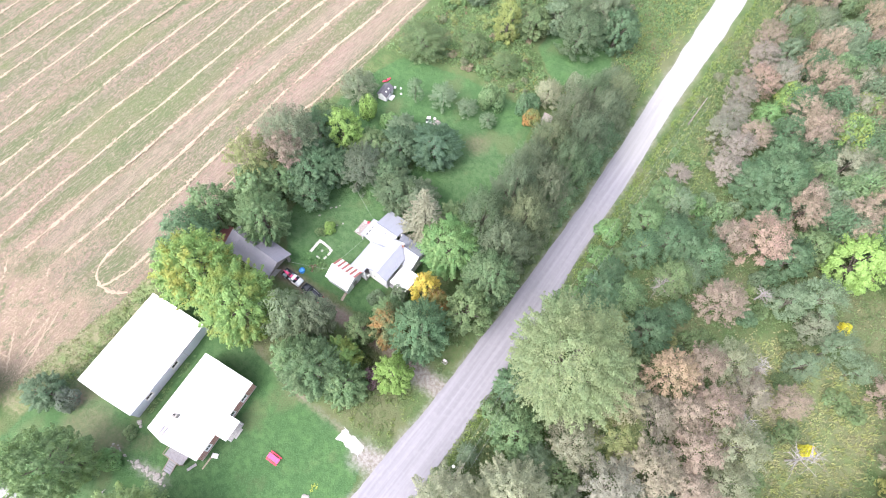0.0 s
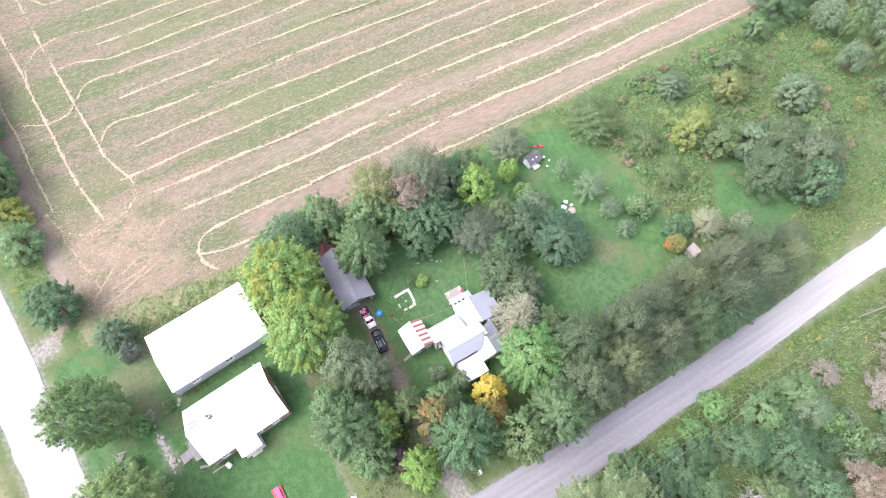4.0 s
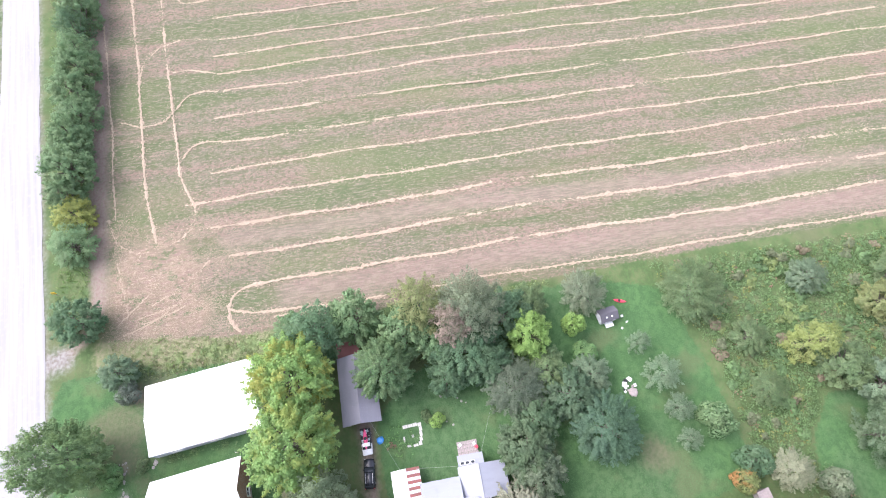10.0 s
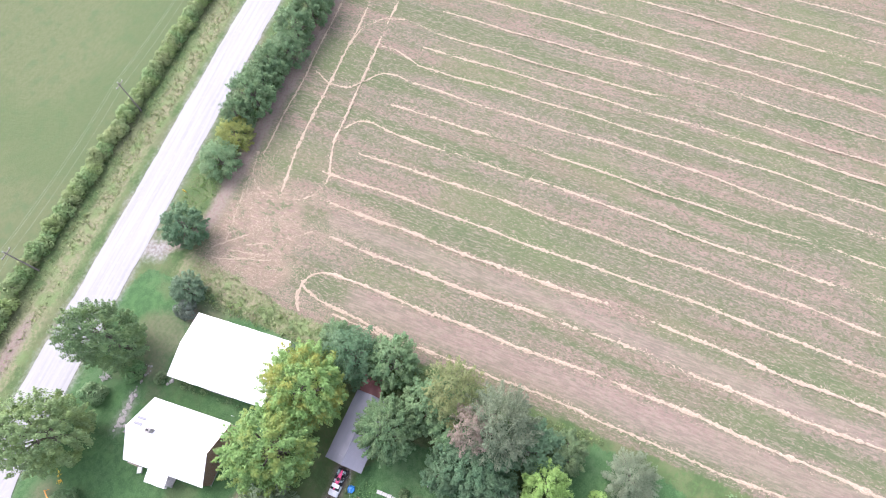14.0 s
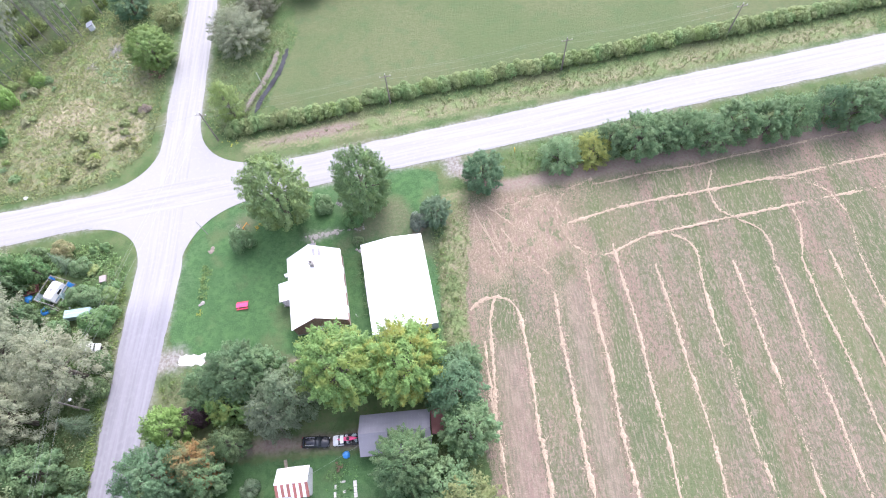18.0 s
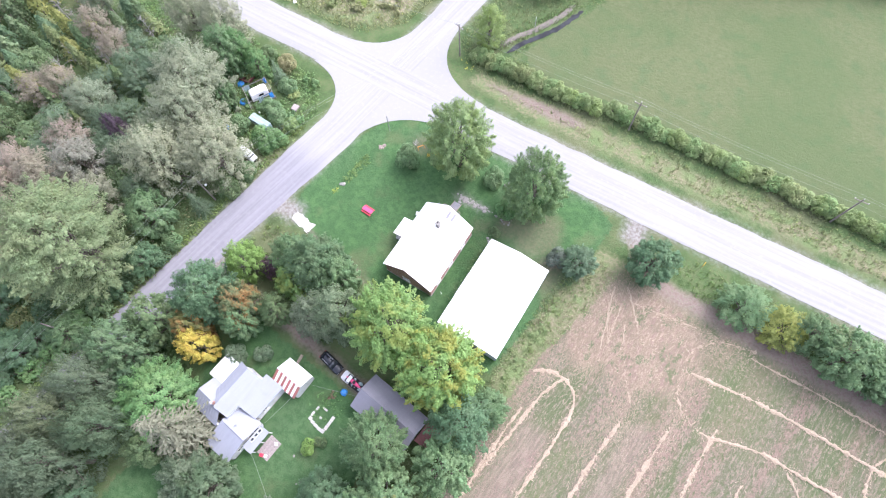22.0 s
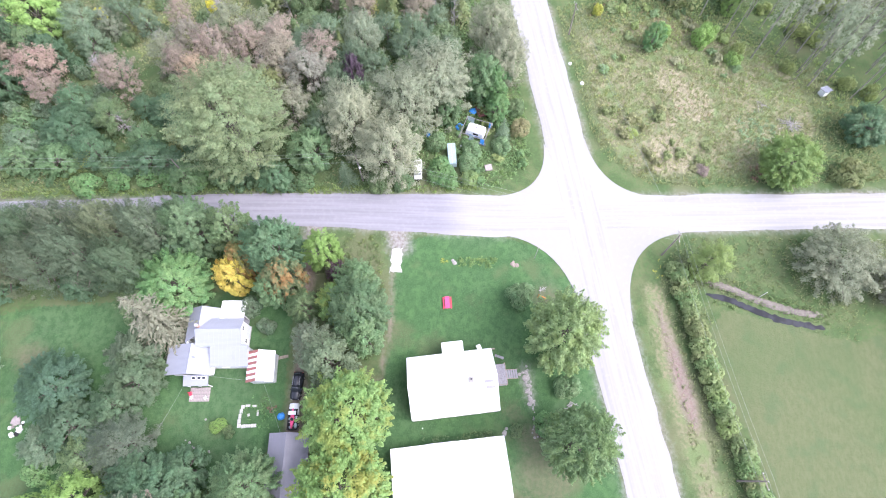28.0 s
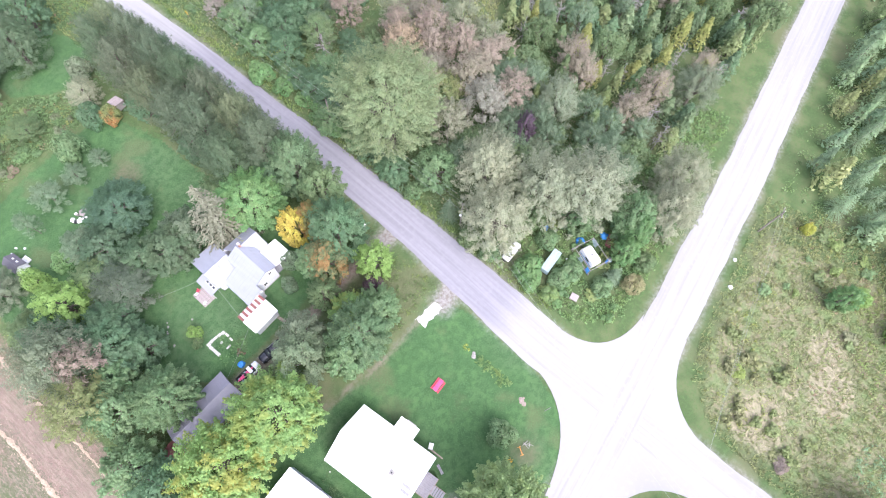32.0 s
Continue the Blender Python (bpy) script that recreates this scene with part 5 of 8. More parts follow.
    ("airy", 9.0, 109.4, 4.0, 8.5, (0.16, 0.15, 0.12, 0), WOOD_EDGE, "grey-brown"), ("airy", 11.6, 115.0, 4.2, 9.0, (0.205, 0.155, 0.12, 0), WOOD_EDGE, "brown"), ("airy", 9.4, 122.0, 4.2, 9.0, (0.16, 0.145, 0.12, 0), WOOD_EDGE, "grey-brown"),
    ("airy", 15.4, 119.6, 4.0, 9.0, (0.15, 0.148, 0.118, 0), WOOD_EDGE, "grey-green"), ("airy", 8.2, 130.0, 4.4, 9.0, BROWN, WOOD_EDGE, "brown"), ("ash", 14.0, 128.0, 4.0, 9.0, SAGE, WOOD_EDGE, "grey-green"),
    ("bush", 39.4, -58.0, 2.0, 3.0, LIME, "on the rough meadow", "yellow-green"), ("bush", 38.6, -68.0, 2.2, 3.6, LIME, "under the pines", "yellow-green"), ("ash", 45.4, -74.0, 2.2, 7.0, LIME, "among the pines", "yellow-green"),
    ("bush", 12.6, -47.4, 1.5, 1.4, (0.15, 0.2, 0.06, 0.4), "on the rough meadow", "yellow-green"), ("bush", 3.8, -60.0, 1.6, 1.2, (0.15, 0.125, 0.105, 0), "on the rough meadow", "grey-brown"),
    ("bush", 49.6, 44.8, 1.3, 3.0, (0.4, 0.38, 0.04, 0.3), WOOD_EDGE, "yellow"),
    ("bush", 48.0, 70.4, 1.4, 3.0, (0.4, 0.38, 0.04, 0.3), WOOD_EDGE, "yellow"),
    # low growth along the far side of the asphalt road
    ("round", 6.4, 45.6, 3.2, 5.5, DARK, WOOD_EDGE, "dark green"), ("ash", 10.6, 50.4, 3.8, 8.0, MID, WOOD_EDGE, "green"), ("round", 6.2, 54.0, 2.8, 4.6, TEAL, WOOD_EDGE, "blue-green"),
    ("ash", 8.8, 60.6, 4.0, 8.0, DARK, WOOD_EDGE, "dark green"), ("round", 6.8, 67.4, 3.8, 6.8, (0.085, 0.145, 0.068, 0.1), WOOD_EDGE, "green"), ("ash", 12.6, 66.0, 4.2, 8.6, TEAL, WOOD_EDGE, "dark green"),
    ("ash", 16.4, 58.6, 3.8, 9.0, MOSS, WOOD_EDGE, "green"), ("ash", 19.8, 66.4, 4.0, 9.0, DARK, WOOD_EDGE, "dark green"), ("round", 7.4, 75.6, 3.6, 6.6, MID, WOOD_EDGE, "green"),
]:
    plant(kind, x, y, R, H, col, where, hue)

# willows along the asphalt road, behind the orchard
for i, (x, y, R, H) in enumerate([(-12.2, 41.4, 4.8, 19.0), (-18.6, 44.6, 4.8, 18.2), (-12.0, 48.2, 4.6, 19.5), (-17.0, 52.6, 5.0, 20.0), (-12.0, 55.8, 4.6, 19.0), (-17.6, 60.4, 4.6, 16.0), (-12.0, 64.2, 4.6, 17.5), (-17.8, 68.4, 4.8, 14.8), (-12.2, 72.4, 4.6, 17.0), (-17.6, 77.0, 4.6, 15.6), (-12.2, 80.4, 4.4, 16.0), (-17.0, 85.0, 4.4, 13.5), (-12.4, 88.0, 4.2, 14.0), (-15.6, 93.0, 3.8, 10.0)]):
    plant("willow", x, y, R, H, ((0.078, 0.102, 0.062, 0), (0.066, 0.096, 0.053, 0), (0.092, 0.112, 0.062, 0), (0.076, 0.103, 0.062, 0), (0.088, 0.106, 0.066, 0))[i % 5], "in the row along the asphalt road", ("grey-green", "green", "olive")[i % 3], "willows along the road")
for y in (38.0, 44.5, 50.5, 57.0, 63.5, 70.0, 76.5, 83.0):
    plant("ash", -10.1, y, 3.8, 14.5 if y < 66 else 11.5, ((0.07, 0.112, 0.056, 0), (0.064, 0.108, 0.056, 0), (0.086, 0.11, 0.062, 0))[int(y) % 3], "under the roadside willows", "green", "undergrowth trees along the road")
for x, y in [(-19.5, 56.5), (-20.0, 72.0)]:
    plant("round", x, y, 3.3, 6.5, TEAL, "under the roadside willows", "blue-green", "undergrowth trees along the road")

# row of trees between gravel road and field track
row = [(-86.5, 4.2, 7.0, MID), (-93.0, 3.8, 6.0, (0.14, 0.17, 0.05, 0.7)), (-97.0, 4.0, 8.0, MID), (-102.0, 4.8, 9.0, MID), (-107.5, 4.4, 8.5, MID), (-112.5, 4.4, 8.0, MID), (-118.0, 4.6, 8.5, MID), (-123.5, 4.6, 9.0, MID), (-129.0, 4.4, 8.5, MID), (-135.0, 4.6, 9.0, MID), (-141.0, 4.6, 8.5, DARK), (-147.0, 4.6, 9.0, MID), (-153.5, 4.6, 8.5, MID), (-160.0, 4.6, 9.0, MID), (-167.0, 4.6, 9.0, MID)]
for x, R, H, col in row:
    plant(TREE_RNG.choice(("ash", "ash", "round")), x + TREE_RNG.uniform(-0.8, 0.8), -34.2 + (x + 87) * 0.062 + TREE_RNG.uniform(-0.9, 0.9), R * TREE_RNG.uniform(0.82, 1.12), H * TREE_RNG.uniform(0.85, 1.15), col, "in the row beside the gravel road", "green", "trees along the gravel road")

# hedge along the pasture, with its gap
x = -17.5
while x > -172:
    if not -47.6 < x < -45.0:
        y = -51.0 - (-17.5 - x) * 0.118 - (1.2 if x < -46 else 0)
        plant("shrub", x, y + TREE_RNG.uniform(-0.3, 0.3), TREE_RNG.uniform(1.8, 2.3), TREE_RNG.uniform(2.3, 3.0), TREE_RNG.choice([(0.13, 0.175, 0.075, 0.1), (0.14, 0.178, 0.075, 0.1), (0.12, 0.18, 0.072, 0), (0.145, 0.175, 0.075, 0), (0.135, 0.185, 0.07, 0.2)]), "in the hedge along the pasture", "green", "hedge along the pasture")
    x -= TREE_RNG.uniform(1.5, 1.95)

# the wood beyond: cedars and mixed trees
WOODS = [
    ([(40.0, -14.0), (46.0, 30.0), (60.0, 42.0), (62.0, 62.0), (70.0, 68.0), (110.0, 60.0), (125.0, -12.0), (80.0, -14.0)], 320, [("cedar", (0.095, 0.14, 0.065, 0)), ("cedar", (0.13, 0.16, 0.07, 0)), ("cedar", (0.085, 0.135, 0.072, 0)), ("airy", SAGE), ("wild", MOSS), ("snag", BROWN), ("airy", (0.17, 0.15, 0.11, 0)), ("cedar", (0.105, 0.145, 0.075, 0)), ("cedar", (0.165, 0.18, 0.06, 0.15))], "in the cedar wood"),
    ([(26.0, 92.0), (36.0, 86.0), (50.0, 84.0), (70.0, 75.0), (95.0, 130.0), (60.0, 165.0), (6.0, 165.0), (6.0, 132.0), (22.0, 112.0)], 190, [("airy", SAGE), ("airy", BROWN), ("cedar", (0.08, 0.12, 0.06, 0)), ("wild", TEAL), ("willow", GREYISH), ("airy", (0.19, 0.155, 0.11, 0)), ("wild", MOSS)], "in the mixed wood"),
    ([(52.0, -44.0), (60.0, -38.0), (120.0, -28.0), (125.0, -90.0), (60.0, -110.0), (46.0, -75.0), (44.0, -55.0)], 170, [("cedar", (0.14, 0.2, 0.105, 0)), ("cedar", (0.13, 0.19, 0.11, 0)), ("spruce", (0.13, 0.185, 0.105, 0)), ("cedar", (0.18, 0.205, 0.09, 0.1)), ("cedar", (0.135, 0.19, 0.112, 0)), ("ash", (0.13, 0.175, 0.08, 0.1))], "in the conifer wood"),
    ([(27.0, -80.0), (33.0, -68.0), (46.0, -66.0), (60.0, -108.0), (40.0, -135.0), (14.0, -120.0), (20.0, -94.0)], 120, [("pine", (0.155, 0.175, 0.118, 0)), ("pine", (0.165, 0.18, 0.128, 0)), ("pine", (0.145, 0.175, 0.11, 0)), ("shrub", (0.15, 0.19, 0.07, 0.3))], "in the pine stand"),
    ([(22.0, 14.0), (33.0, 12.0), (40.0, 28.0), (37.0, 52.0), (28.0, 52.0), (21.0, 36.0)], 14, [("thin", (0.188, 0.16, 0.124, 0)), ("thin", (0.165, 0.155, 0.118, 0)), ("thin", (0.145, 0.16, 0.1, 0)), ("thin", SAGE), ("snag", BROWN)], "in the roadside wood"),
    ([(26.0, 92.0), (32.0, 82.0), (50.0, 80.0), (64.0, 100.0), (52.0, 138.0), (20.0, 138.0), (18.0, 112.0)], 70, [("thin", (0.195, 0.162, 0.12, 0)), ("broad", TEAL), ("thin", (0.16, 0.155, 0.115, 0)), ("broad", SAGE), ("broad", MID), ("thin", (0.145, 0.155, 0.105, 0)), ("broad", TURNING)], "in the mixed wood"),
    ([(44.0, 32.0), (60.0, 60.0), (48.0, 78.0), (38.0, 62.0)], 11, [("airy", SAGE), ("airy", BROWN), ("snag", BROWN), ("shrub", MOSS)], "in the wet clearing"),
    ([(26.0, -12.0), (40.0, -14.0), (44.0, 12.0), (36.0, 30.0), (30.0, 14.0)], 20, [("airy", SAGE), ("cedar", (0.1, 0.13, 0.05, 0)), ("wild", MOSS), ("cedar", (0.095, 0.135, 0.06, 0))], "in the roadside wood"),
    ([(8.0, 36.0), (26.0, 32.0), (33.0, 56.0), (36.0, 66.0), (30.0, 86.0), (8.0, 80.0)], 24, [("shrub", MOSS), ("shrub", SAGE), ("shrub", OLIVE), ("shrub", TEAL)], "in the roadside wood"),
    ([(9.0, 8.0), (26.0, -8.0), (34.0, 20.0), (18.0, 34.0)], 34, [("airy", SAGE), ("wild", MOSS), ("airy", GREYISH), ("wild", SAGE)], "in the roadside wood"),
    ([(-64.0, 76.0), (-63.0, 146.0), (-22.0, 130.0), (-24.0, 113.0), (-38.0, 112.0), (-38.0, 96.0), (-31.0, 90.0), (-23.0, 86.0), (-31.0, 81.0), (-45.0, 80.5), (-54.0, 78.5)], 150, [("low", (0.09, 0.15, 0.064, 0.1)), ("low", (0.078, 0.132, 0.058, 0.1)), ("low", (0.11, 0.15, 0.06, 0.3)), ("low", (0.105, 0.124, 0.07, 0)), ("low", (0.15, 0.13, 0.085, 0))], "in the scrub"),
    ([(2.0, 36.0), (2.0, 120.0), (16.0, 120.0), (30.0, 84.0), (34.0, 56.0), (30.0, 32.0), (14.0, 38.0)], 72, [("low", (0.085, 0.14, 0.06, 0.1)), ("low", (0.072, 0.12, 0.056, 0)), ("low", (0.11, 0.12, 0.076, 0)), ("low", (0.1, 0.145, 0.06, 0.2))], "in the roadside wood"),
    ([(24.0, -44.0), (40.0, -42.0), (50.0, -46.0), (52.0, -64.0), (38.0, -72.0), (26.0, -76.0), (28.0, -62.0), (34.0, -56.0)], 38, [("low", (0.14, 0.185, 0.085, 0.3)), ("low", (0.115, 0.175, 0.08, 0.1)), ("low", (0.15, 0.205, 0.075, 0.4)), ("low", (0.165, 0.175, 0.10, 0))], "on the rough meadow"),
    ([(4.0, -50.0), (14.0, -43.0), (26.0, -42.0), (22.0, -52.0), (8.0, -64.0), (3.0, -64.0)], 18, [("low", (0.14, 0.175, 0.075, 0.3)), ("low", (0.16, 0.17, 0.085, 0.3))], "on the rough meadow"),
    ([(1.5, -18.0), (1.5, -6.0), (8.0, -7.5), (16.0, -6.0), (22.0, -16.0), (16.0, -25.0), (6.0, -25.0)], 20, [("low", (0.105, 0.18, 0.075, 0.1)), ("low", (0.09, 0.155, 0.07, 0.1)), ("low", (0.14, 0.18, 0.07, 0.4))], "in the overgrown lot"),
    ([(-64.0, 146.0), (-20.0, 126.0), (-12.0, 165.0), (-64.0, 180.0)], 30, [("wild", MOSS), ("wild", SAGE), ("shrub", OLIVE), ("willow", MOSS)], "in the scrub"),
    ([(-8.0, -96.0), (10.0, -98.0), (14.0, -140.0), (-30.0, -150.0), (-35.0, -118.0), (-14.0, -112.0)], 26, [("wild", MOSS), ("wild", DARK), ("airy", SAGE), ("shrub", OLIVE)], "beyond the meadow"),
]
SIZES = {"thin": (3.2, 5.2, 9, 13), "broad": (3.2, 5.0, 8, 12), "cedar": (1.7, 2.9, 6.0, 10.5), "airy": (2.6, 4.2, 7, 12), "round": (2.6, 4.4, 6, 10), "wild": (2.6, 4.4, 6, 10), "ash": (2.8, 4.4, 7, 11), "snag": (1.6, 2.6, 6, 9), "willow": (3.5, 5.0, 7, 11), "spruce": (1.8, 2.8, 7, 11), "pine": (1.5, 2.3, 14, 18), "low": (0.8, 1.9, 0.8, 1.9), "shrub": (1.6, 2.6, 2.2, 4)}
own = [q for q in TAKEN if q[2] > 2.4]
for poly, count, mixt, where in WOODS:
    lo, hi = np.min(poly, 0), np.max(poly, 0)
    placed, tries = [], 0
    while len(placed) < count and tries < 6000:
        tries += 1
        x, y = TREE_RNG.uniform(lo[0], hi[0]), TREE_RNG.uniform(lo[1], hi[1])
        if inside(np.array([x]), np.array([y]), poly)[0] < 0:
            continue
        kind, col = TREE_RNG.choice(mixt)
        a, b, c, d = SIZES[kind]
        kind = {"thin": "airy", "broad": "wild"}.get(kind, kind)
        R = TREE_RNG.uniform(a, b)
        here = np.array([x]), np.array([y])
        if min(to_line(*here, PAVED)[0], to_line(*here, CROSSING)[0]) < 4.4 + 0.8 * R:
            continue
        if any((x - u) ** 2 + (y - v) ** 2 < (0.55 * (R + r)) ** 2 for u, v, r in placed):
            continue
        if kind != "low" and any((x - u) ** 2 + (y - v) ** 2 < (0.75 * r + 0.45 * R) ** 2 for u, v, r in own):
            continue
        placed.append((x, y, R))
        hue = "brown" if col[0] > col[1] else "green"
        plant(kind, x, y, R, TREE_RNG.uniform(c, d), col, where, hue, "trees " + where)


# ---- undergrowth: weeds, brambles and long grass ----
def scatter(poly, step, rng, clear=()):
    lo, hi = np.min(poly, 0), np.max(poly, 0)
    n = int((hi[0] - lo[0]) * (hi[1] - lo[1]) / step**2)
    p = rng.uniform(lo, hi, (n, 2))
    ok = inside(p[:, 0], p[:, 1], poly) > 0
    for pts, gap in clear:
        ok &= to_line(p[:, 0], p[:, 1], pts) > gap
    return p[ok]


def brush(name, poly, step, r0, r1, col, label, seed, per=14, size=0.34, slim=0.6, clear=()):
    """Knee- to head-high weeds: many small mounds of leaves."""
    rng = np.random.default_rng(seed)
    c = scatter(poly, step, rng, clear)
    r = rng.uniform(r0, r1, len(c)) * rng.choice([0.6, 1, 1, 1.4], len(c))
    k = np.repeat(np.arange(len(c)), per)
    d = unit(rng.normal(size=(len(k), 3)) + np.array([0, 0, 0.5]))
    d[:, 2] = np.abs(d[:, 2])
    p = np.c_[c[k], np.zeros(len(k))] + d * r[k][:, None] * rng.uniform(0.6, 1.05, (len(k), 1)) * np.array([1, 1, 0.95])
    nrm = unit(d + rng.normal(0, 0.5, p.shape) + np.array([0, 0, 0.3]))
    ob = new(name, quads(name, leaves(p, nrm, size, slim, rng), LEAF))
    ob.color = col
    return tagged(ob, label, "undergrowth", kind="stuff")


def tall_grass(name, poly, step, h, col, label, seed, clear=()):
    """Long grass: crossed blades in tufts."""
    rng = np.random.default_rng(seed)
    c = scatter(poly, step, rng, clear)
    k = np.repeat(np.arange(len(c)), 5)
    p = np.c_[c[k] + rng.normal(0, 0.16, (len(k), 2)), np.zeros(len(k))]
    a = rng.uniform(0, math.tau, len(k))
    lean = np.c_[np.cos(a), np.sin(a), np.zeros(len(k))]
    w = np.c_[-np.sin(a), np.cos(a), np.zeros(len(k))] * rng.uniform(0.03, 0.09, (len(k), 1))
    hh = h * rng.uniform(0.5, 1.2, (len(k), 1))
    tip = p + lean * hh * rng.uniform(0.3, 0.9, (len(k), 1)) + np.c_[np.zeros((len(k), 2)), hh]
    v = np.stack([p - w, p + w, tip + w * 0.5, tip - w * 0.5], 1)
    ob = new(name, quads(name, v, LEAF))
    ob.color = col
    return tagged(ob, label, "long grass", kind="stuff")


ROADS_CLEAR = [(PAVED, 5.4), (CROSSING, 5.8)]
SCRUB = [(-65.0, 74.0), (-63.0, 150.0), (-12.0, 150.0), (-10.5, 92.0), (-22.0, 86.0), (-31.0, 80.5), (-45.0, 80.0), (-54.0, 78.0), (-60.0, 76.0)]
far_lawn = [(LAWNS[2] + LAWNS[2][:1], 1.0), ([(-33.0, 100.0), (-27.0, 97.0), (-22.0, 100.0)], 6.0)]
brush("scrub_weeds", SCRUB, 0.72, 0.4, 0.85, (0.092, 0.15, 0.066, 0.12), "rank green weeds and brambles behind the orchard", 1, per=18, size=0.33, clear=far_lawn)
brush("scrub_goldenrod", SCRUB, 2.6, 0.4, 0.9, (0.145, 0.15, 0.055, 0.4), "patches of yellowing weeds behind the orchard", 2, clear=far_lawn)
brush("scrub_brambles", SCRUB, 5.0, 0.6, 1.2, (0.17, 0.115, 0.08, 0), "reddish-brown seed heads behind the orchard", 3, clear=far_lawn)
WOODFLOOR = [(1.2, 6.0), (1.2, 150.0), (60.0, 150.0), (62.0, 40.0), (40.0, -14.0), (16.0, -6.0)]
brush("wood_undergrowth", WOODFLOOR, 0.95, 0.45, 0.95, (0.082, 0.125, 0.058, 0.15), "green undergrowth in the roadside wood", 4, per=12, clear=ROADS_CLEAR + [([(46.0, 41.0), (47.0, 55.0)], 12.0)])
brush("wood_dry_weeds", WOODFLOOR, 2.8, 0.5, 1.0, (0.19, 0.185, 0.105, 0.2), "dry brown weeds in the roadside wood", 5, per=12, clear=ROADS_CLEAR)
LOT = [(1.0, -20.0), (1.0, 6.0), (18.0, 4.0), (30.0, -12.0), (60.0, -14.0), (60.0, -20.5), (40.0, -24.0), (18.0, -26.0), (6.0, -26.5)]
things_clear = [([(14.0, -14.0), (12.0, -17.5)], 3.0), ([(9.5, -10.0), (5.0, -11.0)], 1.8), ([(4.0, -3.2), (4.0, -4.5)], 1.6), ([(5.2, -17.8), (5.1, -18.0)], 1.0)]
brush("lot_weeds", LOT, 0.66, 0.3, 0.7, (0.1, 0.17, 0.068, 0.25), "weeds and saplings in the overgrown lot", 6, clear=ROADS_CLEAR + things_clear)
MEADOW = [(1.0, -49.0), (6.0, -42.0), (14.0, -39.5), (48.0, -35.5), (52.0, -50.0), (46.0, -72.0), (24.0, -95.0), (0.5, -96.0), (0.0, -60.0)]
brush("meadow_weeds", MEADOW, 1.35, 0.2, 0.5, (0.152, 0.195, 0.085, 0.3), "green and yellow weeds on the rough meadow", 7, per=12, size=0.26, clear=ROADS_CLEAR)
tall_grass("meadow_grass", MEADOW, 0.6, 0.4, (0.19, 0.205, 0.1, 0.1), "long dry grass on the rough meadow", 8, clear=ROADS_CLEAR)
tall_grass("clearing_grass", CLEARING, 0.7, 0.55, (0.2, 0.215, 0.1, 0.4), "long yellow-green grass in the wet clearing", 17)
brush("clearing_weeds", CLEARING, 2.6, 0.4, 0.8, (0.16, 0.2, 0.085, 0.4), "yellow-green weeds in the wet clearing", 18, per=12)
brush("conifer_undergrowth", [(46.0, -38.0), (110.0, -29.0), (120.0, -90.0), (60.0, -108.0), (44.0, -70.0)], 1.9, 0.6, 1.2, (0.11, 0.17, 0.075, 0.25), "green undergrowth in the conifer wood", 26, per=12, size=0.42)
brush("goldenrod", [(3.0, -48.0), (13.0, -42.0), (30.0, -40.5), (34.0, -46.0), (16.0, -50.0), (9.0, -58.0), (3.0, -62.0)], 2.4, 0.3, 0.6, (0.2, 0.235, 0.07, 0.5), "yellow-green weeds along the meadow verge", 23, per=12, size=0.26)
brush("brown_seed_heads", [(15.0, -54.0), (30.0, -56.0), (34.0, -66.0), (24.0, -70.0), (13.0, -64.0)], 2.2, 0.2, 0.45, (0.2, 0.15, 0.1, 0), "brown seed heads on the rough meadow", 34, per=12, size=0.24)
brush("edge_brush", [(33.0, -58.0), (44.0, -40.0), (52.0, -44.0), (54.0, -66.0), (42.0, -66.0)], 1.3, 0.4, 0.9, (0.16, 0.175, 0.075, 0.4), "yellow-green and brown brush before the conifers", 41, per=14, size=0.28)
brush("edge_seed_heads", [(33.0, -58.0), (44.0, -42.0), (52.0, -46.0), (52.0, -64.0), (42.0, -66.0)], 2.0, 0.35, 0.7, (0.21, 0.15, 0.1, 0), "rusty seed heads before the conifers", 42, per=12, size=0.26)
brush("red_dock", [(0.8, -69.0), (4.6, -69.0), (4.6, -74.0), (0.8, -74.0)], 0.75, 0.25, 0.45, (0.19, 0.105, 0.085, 0), "dark red-brown dock beside the yellow-green maple", 24, per=12, size=0.26)
brush("nettles", [(9.0, -69.0), (17.0, -70.0), (18.0, -76.0), (12.0, -77.5), (8.0, -74.0)], 0.8, 0.3, 0.5, (0.15, 0.225, 0.125, 0), "patch of soft blue-green nettles on the meadow", 25, per=12, size=0.28)
brush("pine_undergrowth", [(21.0, -70.0), (30.0, -62.0), (42.0, -58.0), (50.0, -74.0), (42.0, -98.0), (16.0, -98.0), (19.0, -84.0)], 1.6, 0.5, 1.0, (0.16, 0.225, 0.075, 0.4), "yellow-green brush under the pines", 19, per=12)
BANK = [(-10.5, -54.0), (-16.0, -49.0), (-27.0, -46.0), (-170.0, -61.0), (-170.0, -70.0), (-50.0, -57.0), (-30.0, -55.0), (-22.0, -58.0), (-31.0, -80.0), (-12.0, -95.0)]
tall_grass("verge_grass", BANK, 0.75, 0.35, (0.155, 0.175, 0.088, 0.1), "long grass on the verge along the hedge", 9, clear=ROADS_CLEAR + [([(-23.5, -47.6), (-58.0, -51.5)], 0.6), ([(-22.5, -56.0), (-28.0, -76.0)], 1.6)])
